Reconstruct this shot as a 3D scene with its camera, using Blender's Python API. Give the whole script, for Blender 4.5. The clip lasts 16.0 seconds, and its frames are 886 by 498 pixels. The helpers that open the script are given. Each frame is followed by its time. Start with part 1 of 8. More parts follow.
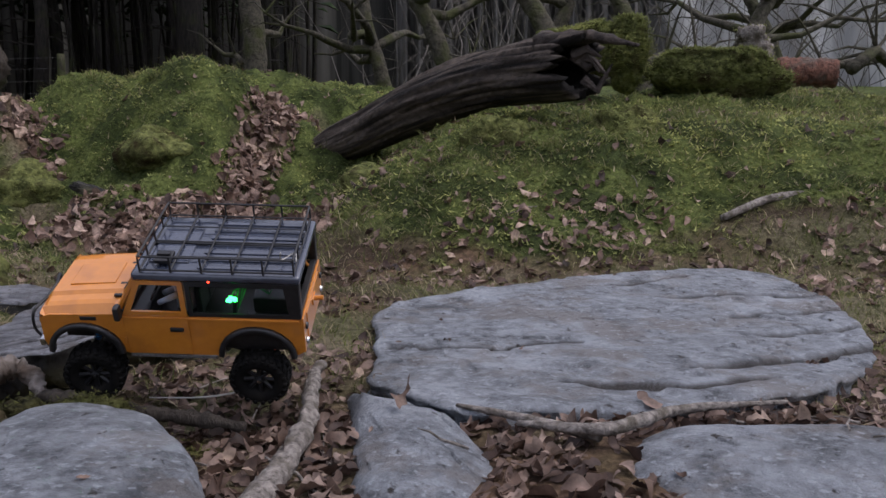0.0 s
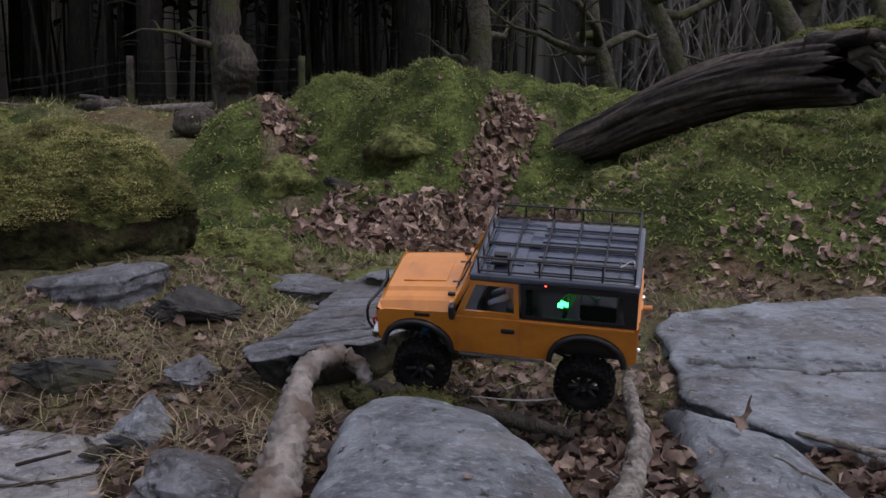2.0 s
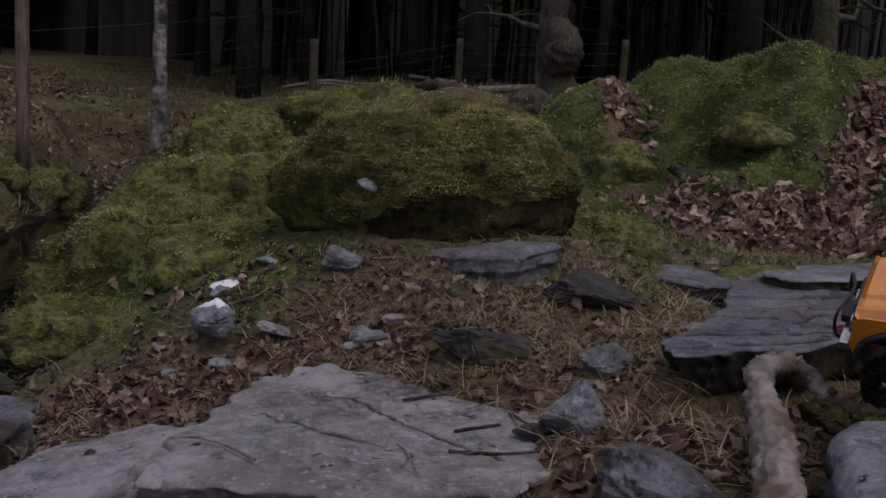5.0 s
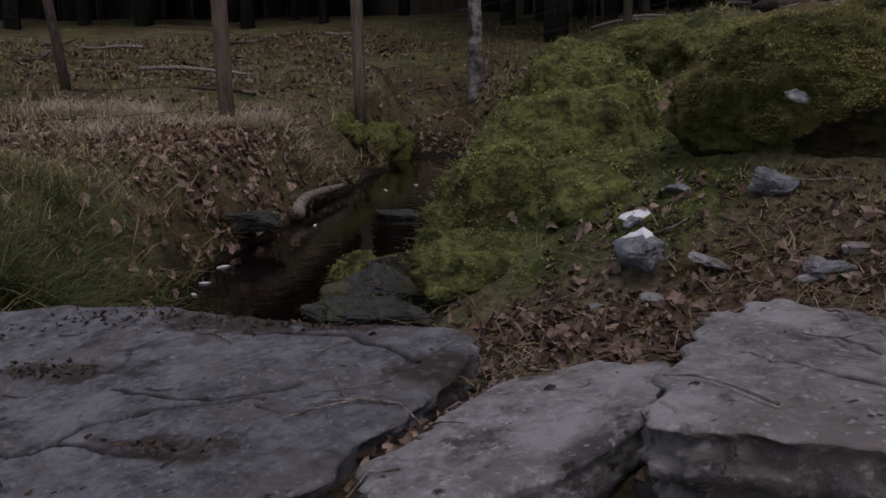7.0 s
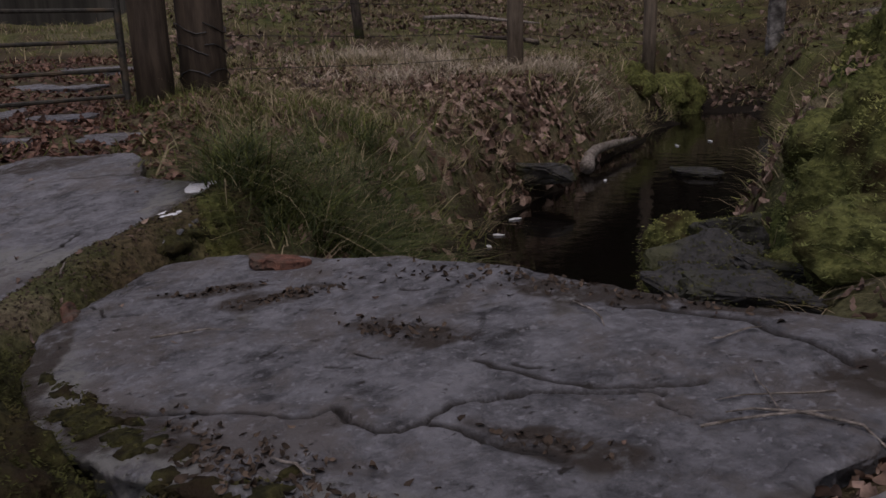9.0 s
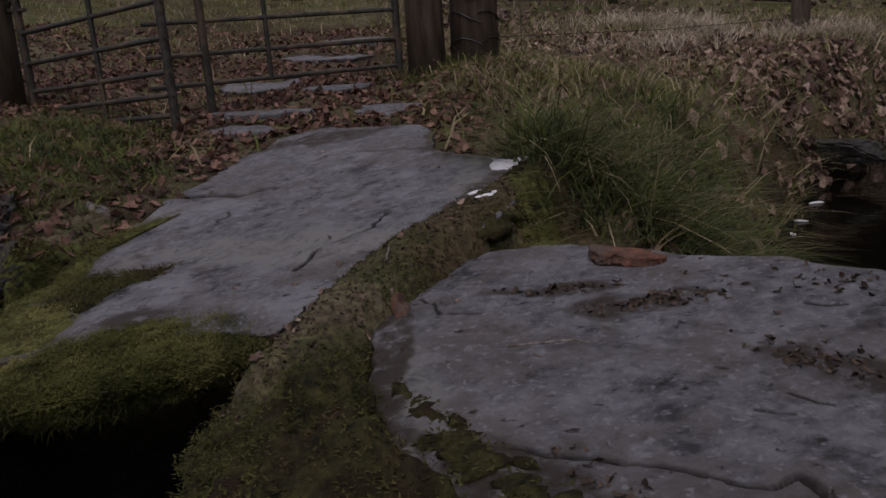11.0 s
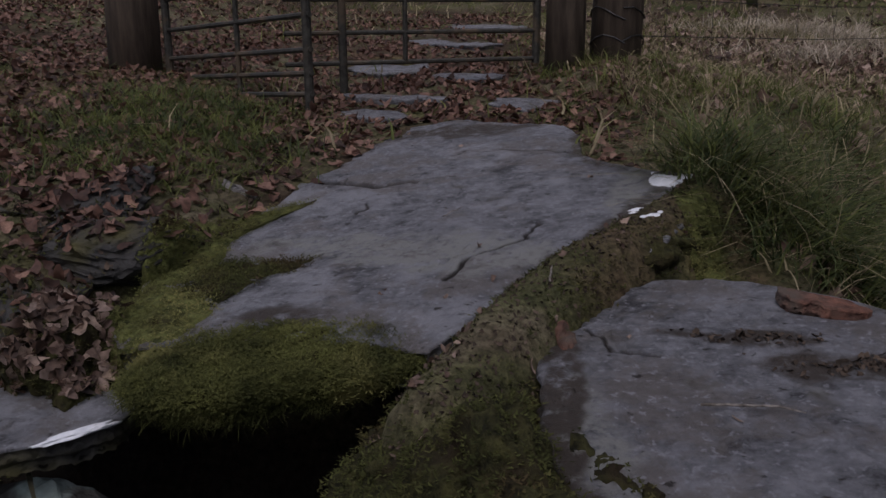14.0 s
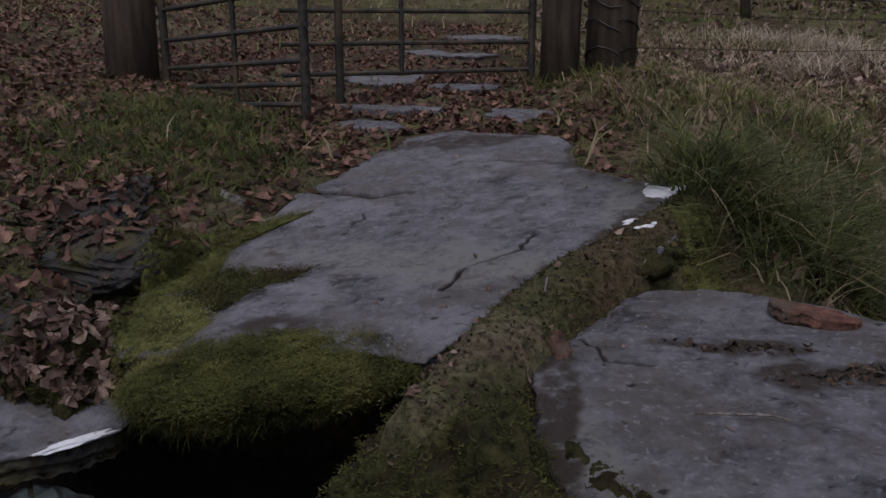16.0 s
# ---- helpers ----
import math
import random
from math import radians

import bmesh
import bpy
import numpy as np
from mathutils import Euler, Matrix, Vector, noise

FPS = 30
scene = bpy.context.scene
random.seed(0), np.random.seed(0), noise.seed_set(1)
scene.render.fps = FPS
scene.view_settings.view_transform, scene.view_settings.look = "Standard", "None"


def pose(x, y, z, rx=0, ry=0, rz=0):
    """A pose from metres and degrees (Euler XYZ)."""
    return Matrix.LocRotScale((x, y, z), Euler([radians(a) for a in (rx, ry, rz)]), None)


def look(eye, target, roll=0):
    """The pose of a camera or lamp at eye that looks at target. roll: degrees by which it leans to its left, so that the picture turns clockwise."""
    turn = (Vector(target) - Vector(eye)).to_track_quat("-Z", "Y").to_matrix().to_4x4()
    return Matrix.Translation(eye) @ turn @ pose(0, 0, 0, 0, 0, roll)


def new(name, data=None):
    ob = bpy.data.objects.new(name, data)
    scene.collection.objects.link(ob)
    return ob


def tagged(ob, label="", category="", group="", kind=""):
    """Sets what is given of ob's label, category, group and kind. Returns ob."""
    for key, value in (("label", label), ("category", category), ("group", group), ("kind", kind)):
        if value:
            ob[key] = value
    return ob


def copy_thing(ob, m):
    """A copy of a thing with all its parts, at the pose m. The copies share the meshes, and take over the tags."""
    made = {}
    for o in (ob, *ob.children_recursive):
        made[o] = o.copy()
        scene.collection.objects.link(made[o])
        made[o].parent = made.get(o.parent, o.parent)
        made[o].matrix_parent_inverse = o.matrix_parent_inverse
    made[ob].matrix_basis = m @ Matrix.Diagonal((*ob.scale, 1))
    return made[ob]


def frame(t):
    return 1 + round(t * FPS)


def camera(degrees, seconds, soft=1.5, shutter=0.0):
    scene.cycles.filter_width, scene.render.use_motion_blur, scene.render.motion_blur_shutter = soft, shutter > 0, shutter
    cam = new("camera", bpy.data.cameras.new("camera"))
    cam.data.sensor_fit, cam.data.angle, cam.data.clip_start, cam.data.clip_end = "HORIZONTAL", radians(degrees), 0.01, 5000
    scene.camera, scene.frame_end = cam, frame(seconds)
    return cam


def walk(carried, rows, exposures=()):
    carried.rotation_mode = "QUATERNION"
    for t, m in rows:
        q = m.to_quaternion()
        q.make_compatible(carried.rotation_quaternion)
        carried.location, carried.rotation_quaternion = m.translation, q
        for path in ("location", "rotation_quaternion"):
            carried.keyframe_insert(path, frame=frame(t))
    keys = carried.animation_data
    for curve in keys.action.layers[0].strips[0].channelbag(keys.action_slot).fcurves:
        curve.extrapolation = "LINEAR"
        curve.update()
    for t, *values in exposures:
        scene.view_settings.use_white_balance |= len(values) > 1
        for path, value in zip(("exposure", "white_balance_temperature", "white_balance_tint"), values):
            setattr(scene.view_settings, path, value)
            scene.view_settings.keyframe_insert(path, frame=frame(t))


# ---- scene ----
cam = camera(54.0, 16.0)
METRES, EYE, TILT, LEAN, TURN = 1.8, 0.68, -6.7, 0.0, 0.0
ROWS = [
    (0.0, 0.0, 0.0, 0.0, 0.0, 0.0, -0.0),
    (0.5, -0.0324, 0.0019, -0.0002, 3.38, 0.28, -0.09),
    (1.0, -0.068, 0.0061, 0.0016, 8.37, 0.03, -1.13),
    (1.5, -0.0895, 0.0061, -0.0033, 11.74, -0.37, -2.45),
    (2.0, -0.1055, 0.0053, 0.0016, 13.04, -0.22, -2.75),
    (2.5, -0.107, 0.0052, -0.0011, 14.46, -0.45, -2.88),
    (3.0, -0.127, 0.0038, 0.0003, 16.81, -0.54, -3.68),
    (5.5, -0.2688, -0.0114, -0.0084, 36.27, -3.29, -5.9),
    (6.0, -0.308, -0.0099, -0.005, 40.8, -3.54, -4.14),
    (6.5, -0.366, -0.0222, -0.0097, 46.64, -5.01, -3.65),
    (7.0, -0.3952, -0.0365, -0.0492, 51.3, -8.14, -3.76),
    (7.5, -0.4519, -0.037, -0.047, 56.01, -9.63, -4.51),
    (8.0, -0.4897, -0.0469, -0.0673, 60.13, -11.55, -4.76),
    (8.5, -0.5323, -0.0517, -0.0676, 63.69, -11.81, -3.98),
    (9.0, -0.5758, -0.0629, -0.0748, 68.29, -12.34, -4.19),
    (9.5, -0.6422, -0.0861, -0.0798, 73.52, -12.69, -4.07),
    (10.0, -0.6889, -0.105, -0.0815, 76.61, -13.33, -3.12),
    (12.5, -0.8293, -0.2203, -0.1202, 90.04, -17.53, -5.49),
    (13.0, -0.8382, -0.2187, -0.1122, 90.08, -17.83, -6.73),
    (13.5, -0.8451, -0.2308, -0.1055, 90.37, -17.49, -6.66),
    (14.0, -0.8448, -0.2277, -0.0929, 89.99, -16.67, -6.65),
    (14.5, -0.8451, -0.2279, -0.0933, 89.73, -16.26, -6.7),
    (15.0, -0.8397, -0.227, -0.0881, 89.68, -15.95, -6.73),
    (15.5, -0.8398, -0.2281, -0.0864, 89.73, -15.82, -6.75),
    (16.0, -0.8348, -0.2303, -0.0885, 89.69, -16.05, -6.86),
]
EXPOSURES = [(0.0, 0.36, 6270, 17), (1.5, 0.17, 6270, 17), (3.0, -0.06, 6320, 18), (5.5, -0.63, 6450, 24), (7.5, -0.68, 6600, 21), (10.0, -0.68, 6900, 22), (12.5, -0.65, 6450, 20), (16.0, -0.58, 6350, 19)]
walk(cam, [(t, pose(0, 0, EYE, TILT, LEAN, TURN) @ pose(METRES * x, METRES * y, METRES * z, 90 + pitch, roll, yaw)) for t, x, y, z, yaw, pitch, roll in ROWS], EXPOSURES)

# ---- dusk light: overcast sky and a weak, very wide sun ----
world = bpy.data.worlds.new("dusk_sky")
scene.world = world
world.use_nodes = True
wn, wl = world.node_tree.nodes, world.node_tree.links
sky = wn.new("ShaderNodeTexSky")
sky.sky_type = "NISHITA"
sky.sun_disc = False
SUN_EL, SUN_AZ = 64.0, 105.0
sky.sun_elevation, sky.sun_rotation = radians(SUN_EL), radians(SUN_AZ)
sky.air_density, sky.dust_density = 1.0, 4.0
mix_sky = wn.new("ShaderNodeMix")
mix_sky.data_type = "RGBA"
mix_sky.inputs[0].default_value = 0.6
mix_sky.inputs[7].default_value = (5.2, 5.3, 5.8, 1.0)
wl.new(sky.outputs[0], mix_sky.inputs[6])
wl.new(mix_sky.outputs[2], wn["Background"].inputs[0])
wn["Background"].inputs[1].default_value = 0.15

sun_data = bpy.data.lights.new("sun", "SUN")
sun_data.energy, sun_data.angle, sun_data.color = 1.2, radians(40), (1.0, 0.97, 0.92)
sun = new("sun", sun_data)
az, el = radians(SUN_AZ), radians(SUN_EL)
sun.matrix_world = look((0, 0, 30), (-30 * math.sin(az) / math.tan(el), -30 * math.cos(az) / math.tan(el), 0))


# ---- materials ----
def mat(name, c1, c2, scale=20.0, rough=0.85, bump=0.4, depth=0.01, c3=None, patch=3.0, amount=0.5,
        metal=0.0, rand=0.0, spec=0.3, stretch=(1, 1, 1), clear=0.0, coat=0.0, thin=0.0):
    """Two-scale procedural surface: fine grain c1-c2, larger patches of c3, and fine relief."""
    m = bpy.data.materials.new(name)
    m.use_nodes = True
    n, l = m.node_tree.nodes, m.node_tree.links
    b = n["Principled BSDF"]
    tc = n.new("ShaderNodeTexCoord")
    mp = n.new("ShaderNodeMapping")
    mp.inputs["Scale"].default_value = stretch
    l.new(tc.outputs["Object"], mp.inputs["Vector"])
    no = n.new("ShaderNodeTexNoise")
    no.inputs["Scale"].default_value, no.inputs["Detail"].default_value, no.inputs["Roughness"].default_value = scale, 7, 0.62
    l.new(mp.outputs[0], no.inputs["Vector"])
    ra = n.new("ShaderNodeValToRGB")
    ra.color_ramp.elements[0].position, ra.color_ramp.elements[1].position = 0.34, 0.66
    ra.color_ramp.elements[0].color, ra.color_ramp.elements[1].color = (*c1, 1), (*c2, 1)
    l.new(no.outputs["Fac"], ra.inputs["Fac"])
    out = ra.outputs["Color"]
    if c3:
        n3 = n.new("ShaderNodeTexNoise")
        n3.inputs["Scale"].default_value, n3.inputs["Detail"].default_value = patch, 5
        l.new(tc.outputs["Object"], n3.inputs["Vector"])
        r3 = n.new("ShaderNodeValToRGB")
        r3.color_ramp.elements[0].position, r3.color_ramp.elements[1].position = 0.62 - 0.25 * amount, 0.75 - 0.2 * amount
        l.new(n3.outputs["Fac"], r3.inputs["Fac"])
        mx = n.new("ShaderNodeMix")
        mx.data_type = "RGBA"
        l.new(r3.outputs["Color"], mx.inputs[0])
        l.new(out, mx.inputs[6])
        mx.inputs[7].default_value = (*c3, 1)
        out = mx.outputs[2]
    if rand:
        info = n.new("ShaderNodeNewGeometry")
        oi = n.new("ShaderNodeObjectInfo")
        ad = n.new("ShaderNodeMath")
        ad.operation = "ADD"
        l.new(info.outputs["Random Per Island"], ad.inputs[0])
        l.new(oi.outputs["Random"], ad.inputs[1])
        fr = n.new("ShaderNodeMath")
        fr.operation = "FRACT"
        l.new(ad.outputs[0], fr.inputs[0])
        mr = n.new("ShaderNodeMapRange")
        mr.inputs["To Min"].default_value, mr.inputs["To Max"].default_value = 1 - rand, 1 + rand
        l.new(fr.outputs[0], mr.inputs["Value"])
        hs = n.new("ShaderNodeHueSaturation")
        l.new(mr.outputs[0], hs.inputs["Value"])
        l.new(out, hs.inputs["Color"])
        out = hs.outputs["Color"]
    l.new(out, b.inputs["Base Color"])
    rr = n.new("ShaderNodeMapRange")
    rr.inputs["To Min"].default_value, rr.inputs["To Max"].default_value = max(0.03, rough - 0.1), min(1, rough + 0.1)
    l.new(no.outputs["Fac"], rr.inputs["Value"])
    l.new(rr.outputs[0], b.inputs["Roughness"])
    b.inputs["Metallic"].default_value = metal
    b.inputs["Specular IOR Level"].default_value = spec
    b.inputs["Coat Weight"].default_value = coat
    b.inputs["Transmission Weight"].default_value = clear
    if bump:
        bu = n.new("ShaderNodeBump")
        bu.inputs["Strength"].default_value, bu.inputs["Distance"].default_value = bump, depth
        l.new(no.outputs["Fac"], bu.inputs["Height"])
        l.new(bu.outputs[0], b.inputs["Normal"])
    if thin:
        # thin leaves let light through
        tr, ms = n.new("ShaderNodeBsdfTranslucent"), n.new("ShaderNodeMixShader")
        l.new(out, tr.inputs["Color"])
        ms.inputs[0].default_value = thin
        l.new(b.outputs[0], ms.inputs[1])
        l.new(tr.outputs[0], ms.inputs[2])
        l.new(ms.outputs[0], n["Material Output"].inputs["Surface"])
    return m


def glow(name, colour, strength):
    m = bpy.data.materials.new(name)
    m.use_nodes = True
    b = m.node_tree.nodes["Principled BSDF"]
    b.inputs["Base Color"].default_value = (*colour, 1)
    b.inputs["Emission Color"].default_value = (*colour, 1)
    b.inputs["Emission Strength"].default_value = strength
    return m


def ground_material():
    """Soil, moss, grass thatch and leaf mould, mixed by the cover stored on the ground's vertices."""
    m = bpy.data.materials.new("woodland_ground")
    m.use_nodes = True
    n, l = m.node_tree.nodes, m.node_tree.links
    b = n["Principled BSDF"]
    tc = n.new("ShaderNodeTexCoord")
    fine = n.new("ShaderNodeTexNoise")
    fine.inputs["Scale"].default_value, fine.inputs["Detail"].default_value, fine.inputs["Roughness"].default_value = 55, 8, 0.7
    l.new(tc.outputs["Object"], fine.inputs["Vector"])
    big = n.new("ShaderNodeTexNoise")
    big.inputs["Scale"].default_value, big.inputs["Detail"].default_value = 5, 6
    l.new(tc.outputs["Object"], big.inputs["Vector"])

    def ramp(src, a, c, lo=0.35, hi=0.65):
        r = n.new("ShaderNodeValToRGB")
        r.color_ramp.elements[0].position, r.color_ramp.elements[1].position = lo, hi
        r.color_ramp.elements[0].color, r.color_ramp.elements[1].color = (*a, 1), (*c, 1)
        l.new(src, r.inputs["Fac"])
        return r.outputs["Color"]

    def blend(fac, a, c):
        x = n.new("ShaderNodeMix")
        x.data_type = "RGBA"
        l.new(fac, x.inputs[0])
        l.new(a, x.inputs[6])
        l.new(c, x.inputs[7])
        return x.outputs[2]

    def cover(name):
        a = n.new("ShaderNodeAttribute")
        a.attribute_name = name
        return a.outputs["Fac"]

    soil = ramp(fine.outputs["Fac"], (0.020, 0.014, 0.009), (0.075, 0.052, 0.034))
    litter = ramp(fine.outputs["Fac"], (0.05, 0.03, 0.02), (0.19, 0.12, 0.08))
    patches = ramp(big.outputs["Fac"], (0, 0, 0), (1, 1, 1), 0.44, 0.56)
    thatch = blend(patches, ramp(fine.outputs["Fac"], (0.04, 0.042, 0.018), (0.15, 0.145, 0.075)),
                   ramp(fine.outputs["Fac"], (0.06, 0.052, 0.03), (0.22, 0.19, 0.125)))
    moss = blend(patches, ramp(fine.outputs["Fac"], (0.014, 0.021, 0.007), (0.06, 0.08, 0.022)),
                 ramp(fine.outputs["Fac"], (0.035, 0.05, 0.014), (0.15, 0.18, 0.052)))
    col = blend(cover("litter"), soil, litter)
    col = blend(cover("thatch"), col, thatch)
    col = blend(cover("moss"), col, moss)
    # wet channel soil, blackened to paint the deep shade under the slabs
    col = blend(cover("wet_shade"), col, ramp(fine.outputs["Fac"], (0.005, 0.004, 0.003), (0.02, 0.015, 0.011)))
    l.new(col, b.inputs["Base Color"])
    b.inputs["Roughness"].default_value = 0.95
    b.inputs["Specular IOR Level"].default_value = 0.15
    bu = n.new("ShaderNodeBump")
    bu.inputs["Strength"].default_value, bu.inputs["Distance"].default_value = 0.9, 0.02
    l.new(fine.outputs["Fac"], bu.inputs["Height"])
    l.new(bu.outputs[0], b.inputs["Normal"])
    return m


M_GROUND = ground_material()


def slate_material(name, dark, light, stain, seam):
    """Weathered slate: cloudy grey, brown stains, dirt in fine wandering seams, pitted layered relief."""
    m = bpy.data.materials.new(name)
    m.use_nodes = True
    n, l = m.node_tree.nodes, m.node_tree.links
    b = n["Principled BSDF"]
    tc = n.new("ShaderNodeTexCoord")

    def cloud(scale, detail, stretch=(1, 1, 1), turn=0.0, rough=0.6):
        mp = n.new("ShaderNodeMapping")
        mp.inputs["Scale"].default_value = stretch
        mp.inputs["Rotation"].default_value = (0, 0, turn)
        l.new(tc.outputs["Object"], mp.inputs["Vector"])
        t = n.new("ShaderNodeTexNoise")
        t.inputs["Scale"].default_value, t.inputs["Detail"].default_value, t.inputs["Roughness"].default_value = scale, detail, rough
        l.new(mp.outputs[0], t.inputs["Vector"])
        return t.outputs["Fac"]

    def ramp(src, stops):
        r = n.new("ShaderNodeValToRGB")
        e = r.color_ramp.elements
        while len(e) < len(stops):
            e.new(0.5)
        for k, (p, c) in enumerate(stops):
            e[k].position, e[k].color = p, (*c, 1)
        l.new(src, r.inputs["Fac"])
        return r.outputs["Color"]

    def blend(fac, a, c):
        x = n.new("ShaderNodeMix")
        x.data_type = "RGBA"
        l.new(fac, x.inputs[0])
        l.new(a, x.inputs[6])
        if isinstance(c, tuple):
            x.inputs[7].default_value = (*c, 1)
        else:
            l.new(c, x.inputs[7])
        return x.outputs[2]

    def attribute(name):
        t = n.new("ShaderNodeAttribute")
        t.attribute_name = name
        return t.outputs["Fac"]

    def product(x, y):
        t = n.new("ShaderNodeMath")
        t.operation = "MULTIPLY"
        l.new(x, t.inputs[0])
        l.new(y, t.inputs[1])
        return t.outputs[0]

    W, K, H = (1, 1, 1), (0, 0, 0), (0.7, 0.7, 0.7)
    mid = tuple((a + c) / 2 for a, c in zip(dark, light))
    col = ramp(cloud(26, 9, rough=0.78), ((0.36, tuple(0.75 * v for v in dark)), (0.49, mid), (0.60, tuple(1.1 * v for v in light))))
    flakes = ramp(cloud(9, 10, (1, 0.8, 2), 0.4, 0.74), ((0.40, tuple(0.55 * v for v in dark)), (0.47, mid), (0.57, tuple(1.15 * v for v in light))))
    col = blend(ramp(cloud(3.0, 8, rough=0.65), ((0.47, K), (0.54, W))), col, flakes)
    col = blend(ramp(cloud(4.5, 10, rough=0.72), ((0.50, K), (0.58, H))), col, stain)
    col = blend(ramp(cloud(75, 4), ((0.58, K), (0.66, H))), col, tuple(min(1, 1.5 * v) for v in light))
    pits = ramp(cloud(42, 4, (1, 0.7, 1), 0.5, 0.6), ((0.30, W), (0.36, K)))
    col = blend(pits, col, seam)
    speck = ramp(cloud(30, 9, rough=0.75), ((0.42, K), (0.52, W)))
    col = blend(product(attribute("crust"), speck), col, (0.20, 0.205, 0.198))
    col = blend(product(attribute("dirt"), ramp(cloud(24, 9, rough=0.75), ((0.36, K), (0.50, W)))), col, (0.035, 0.025, 0.018))
    col = blend(attribute("crack"), col, seam)
    l.new(col, b.inputs["Base Color"])
    rg = n.new("ShaderNodeMapRange")
    rg.inputs["To Min"].default_value, rg.inputs["To Max"].default_value = 0.38, 0.74
    l.new(cloud(7, 8, rough=0.7), rg.inputs["Value"])
    l.new(rg.outputs[0], b.inputs["Roughness"])
    b.inputs["Specular IOR Level"].default_value = 0.5
    h1, h2, h3 = n.new("ShaderNodeBump"), n.new("ShaderNodeBump"), n.new("ShaderNodeBump")
    h1.inputs["Strength"].default_value, h1.inputs["Distance"].default_value = 1.0, 0.02
    l.new(cloud(22, 10, (1, 0.8, 1), 0.6, 0.72), h1.inputs["Height"])
    h2.inputs["Strength"].default_value, h2.inputs["Distance"].default_value = 0.9, 0.004
    l.new(cloud(80, 6, rough=0.7), h2.inputs["Height"])
    h3.inputs["Strength"].default_value, h3.inputs["Distance"].default_value, h3.invert = 0.8, 0.004, True
    l.new(pits, h3.inputs["Height"])
    l.new(h1.outputs[0], h2.inputs["Normal"])
    l.new(h2.outputs[0], h3.inputs["Normal"])
    # flaked layers: stepped relief with crisp edges
    h4, layers = n.new("ShaderNodeBump"), n.new("ShaderNodeValToRGB")
    layers.color_ramp.interpolation = "CONSTANT"
    e = layers.color_ramp.elements
    e[0].position, e[1].position = 0.0, 0.36
    e[1].color = (0.2, 0.2, 0.2, 1)
    for p, v in ((0.43, 0.45), (0.485, 0.6), (0.53, 0.75), (0.60, 1.0)):
        e.new(p).color = (v, v, v, 1)
    l.new(cloud(3.2, 9, (1, 0.9, 1), 0.3, 0.62), layers.inputs["Fac"])
    h4.inputs["Strength"].default_value, h4.inputs["Distance"].default_value = 1.0, 0.02
    l.new(layers.outputs[0], h4.inputs["Height"])
    l.new(h3.outputs[0], h4.inputs["Normal"])
    l.new(h4.outputs[0], b.inputs["Normal"])
    return m


M_SLATE = slate_material("blue_grey_slate", (0.09, 0.099, 0.114), (0.252, 0.273, 0.303), (0.15, 0.137, 0.13), (0.022, 0.018, 0.016))
# darker copy of the same slate, for bridge, path, ledge and smaller stones
M_DARKSLATE = slate_material("darker_grey_slate", (0.050, 0.051, 0.059), (0.182, 0.187, 0.208), (0.108, 0.094, 0.086), (0.016, 0.012, 0.010))
M_PALE = slate_material("pale_grey_stone", (0.135, 0.135, 0.145), (0.33, 0.325, 0.335), (0.17, 0.148, 0.135), (0.03, 0.024, 0.018))
# for dark stones, and on slab sides to paint their shade
M_DARK = mat("dark_wet_stone_and_side_shade", (0.014, 0.014, 0.014), (0.055, 0.053, 0.05), 24, 0.8, 0.8, 0.015, (0.06, 0.055, 0.02), 5, 0.5)
M_WET = mat("wet_black_stone", (0.009, 0.009, 0.009), (0.034, 0.034, 0.034), 24, 0.6, 0.9, 0.015, (0.045, 0.048, 0.016), 5, 0.35, spec=0.5)
M_LICHEN = mat("lichen_crusted_stone", (0.02, 0.02, 0.019), (0.08, 0.08, 0.075), 30, 0.85, 0.8, 0.012, (0.26, 0.33, 0.31), 11, 0.52)
M_MOSSROCK = mat("moss_over_stone", (0.04, 0.047, 0.017), (0.19, 0.205, 0.07), 36, 0.95, 1.0, 0.03, (0.04, 0.030, 0.014), 7, 0.45, spec=0.1)
M_MOSS = mat("moss_tufts", (0.066, 0.078, 0.029), (0.245, 0.275, 0.098), 8, 0.9, 0.0, c3=(0.36, 0.375, 0.135), patch=3.2, amount=0.62, rand=0.3, spec=0.15, thin=0.4)
M_GRASS = mat("green_grass", (0.058, 0.076, 0.022), (0.17, 0.182, 0.06), 5, 0.8, 0.0, rand=0.4, spec=0.2, thin=0.35)
M_RUSH = mat("dark_green_rush", (0.022, 0.036, 0.012), (0.095, 0.12, 0.04), 5, 0.7, 0.0, rand=0.45, spec=0.3, thin=0.3)
M_STRAW = mat("dry_grass", (0.19, 0.155, 0.09), (0.42, 0.355, 0.235), 7, 0.85, 0.0, rand=0.4, spec=0.2, thin=0.3)
M_BLEACH = mat("bleached_grass", (0.30, 0.255, 0.19), (0.58, 0.51, 0.42), 7, 0.85, 0.0, rand=0.3, spec=0.2, thin=0.3)
M_BARK = mat("grey_brown_bark", (0.022, 0.018, 0.015), (0.085, 0.071, 0.058), 30, 0.9, 1.0, 0.03, (0.05, 0.06, 0.02), 3, 0.45, stretch=(1, 1, 0.25))
M_STICK = mat("bare_grey_wood", (0.075, 0.064, 0.056), (0.36, 0.325, 0.295), 80, 0.85, 1.0, 0.012, (0.10, 0.085, 0.065), 22, 0.5)
M_ROOT = mat("bare_grey_root", (0.095, 0.082, 0.074), (0.30, 0.27, 0.25), 26, 0.85, 0.7, 0.008, (0.09, 0.066, 0.05), 14, 0.55)
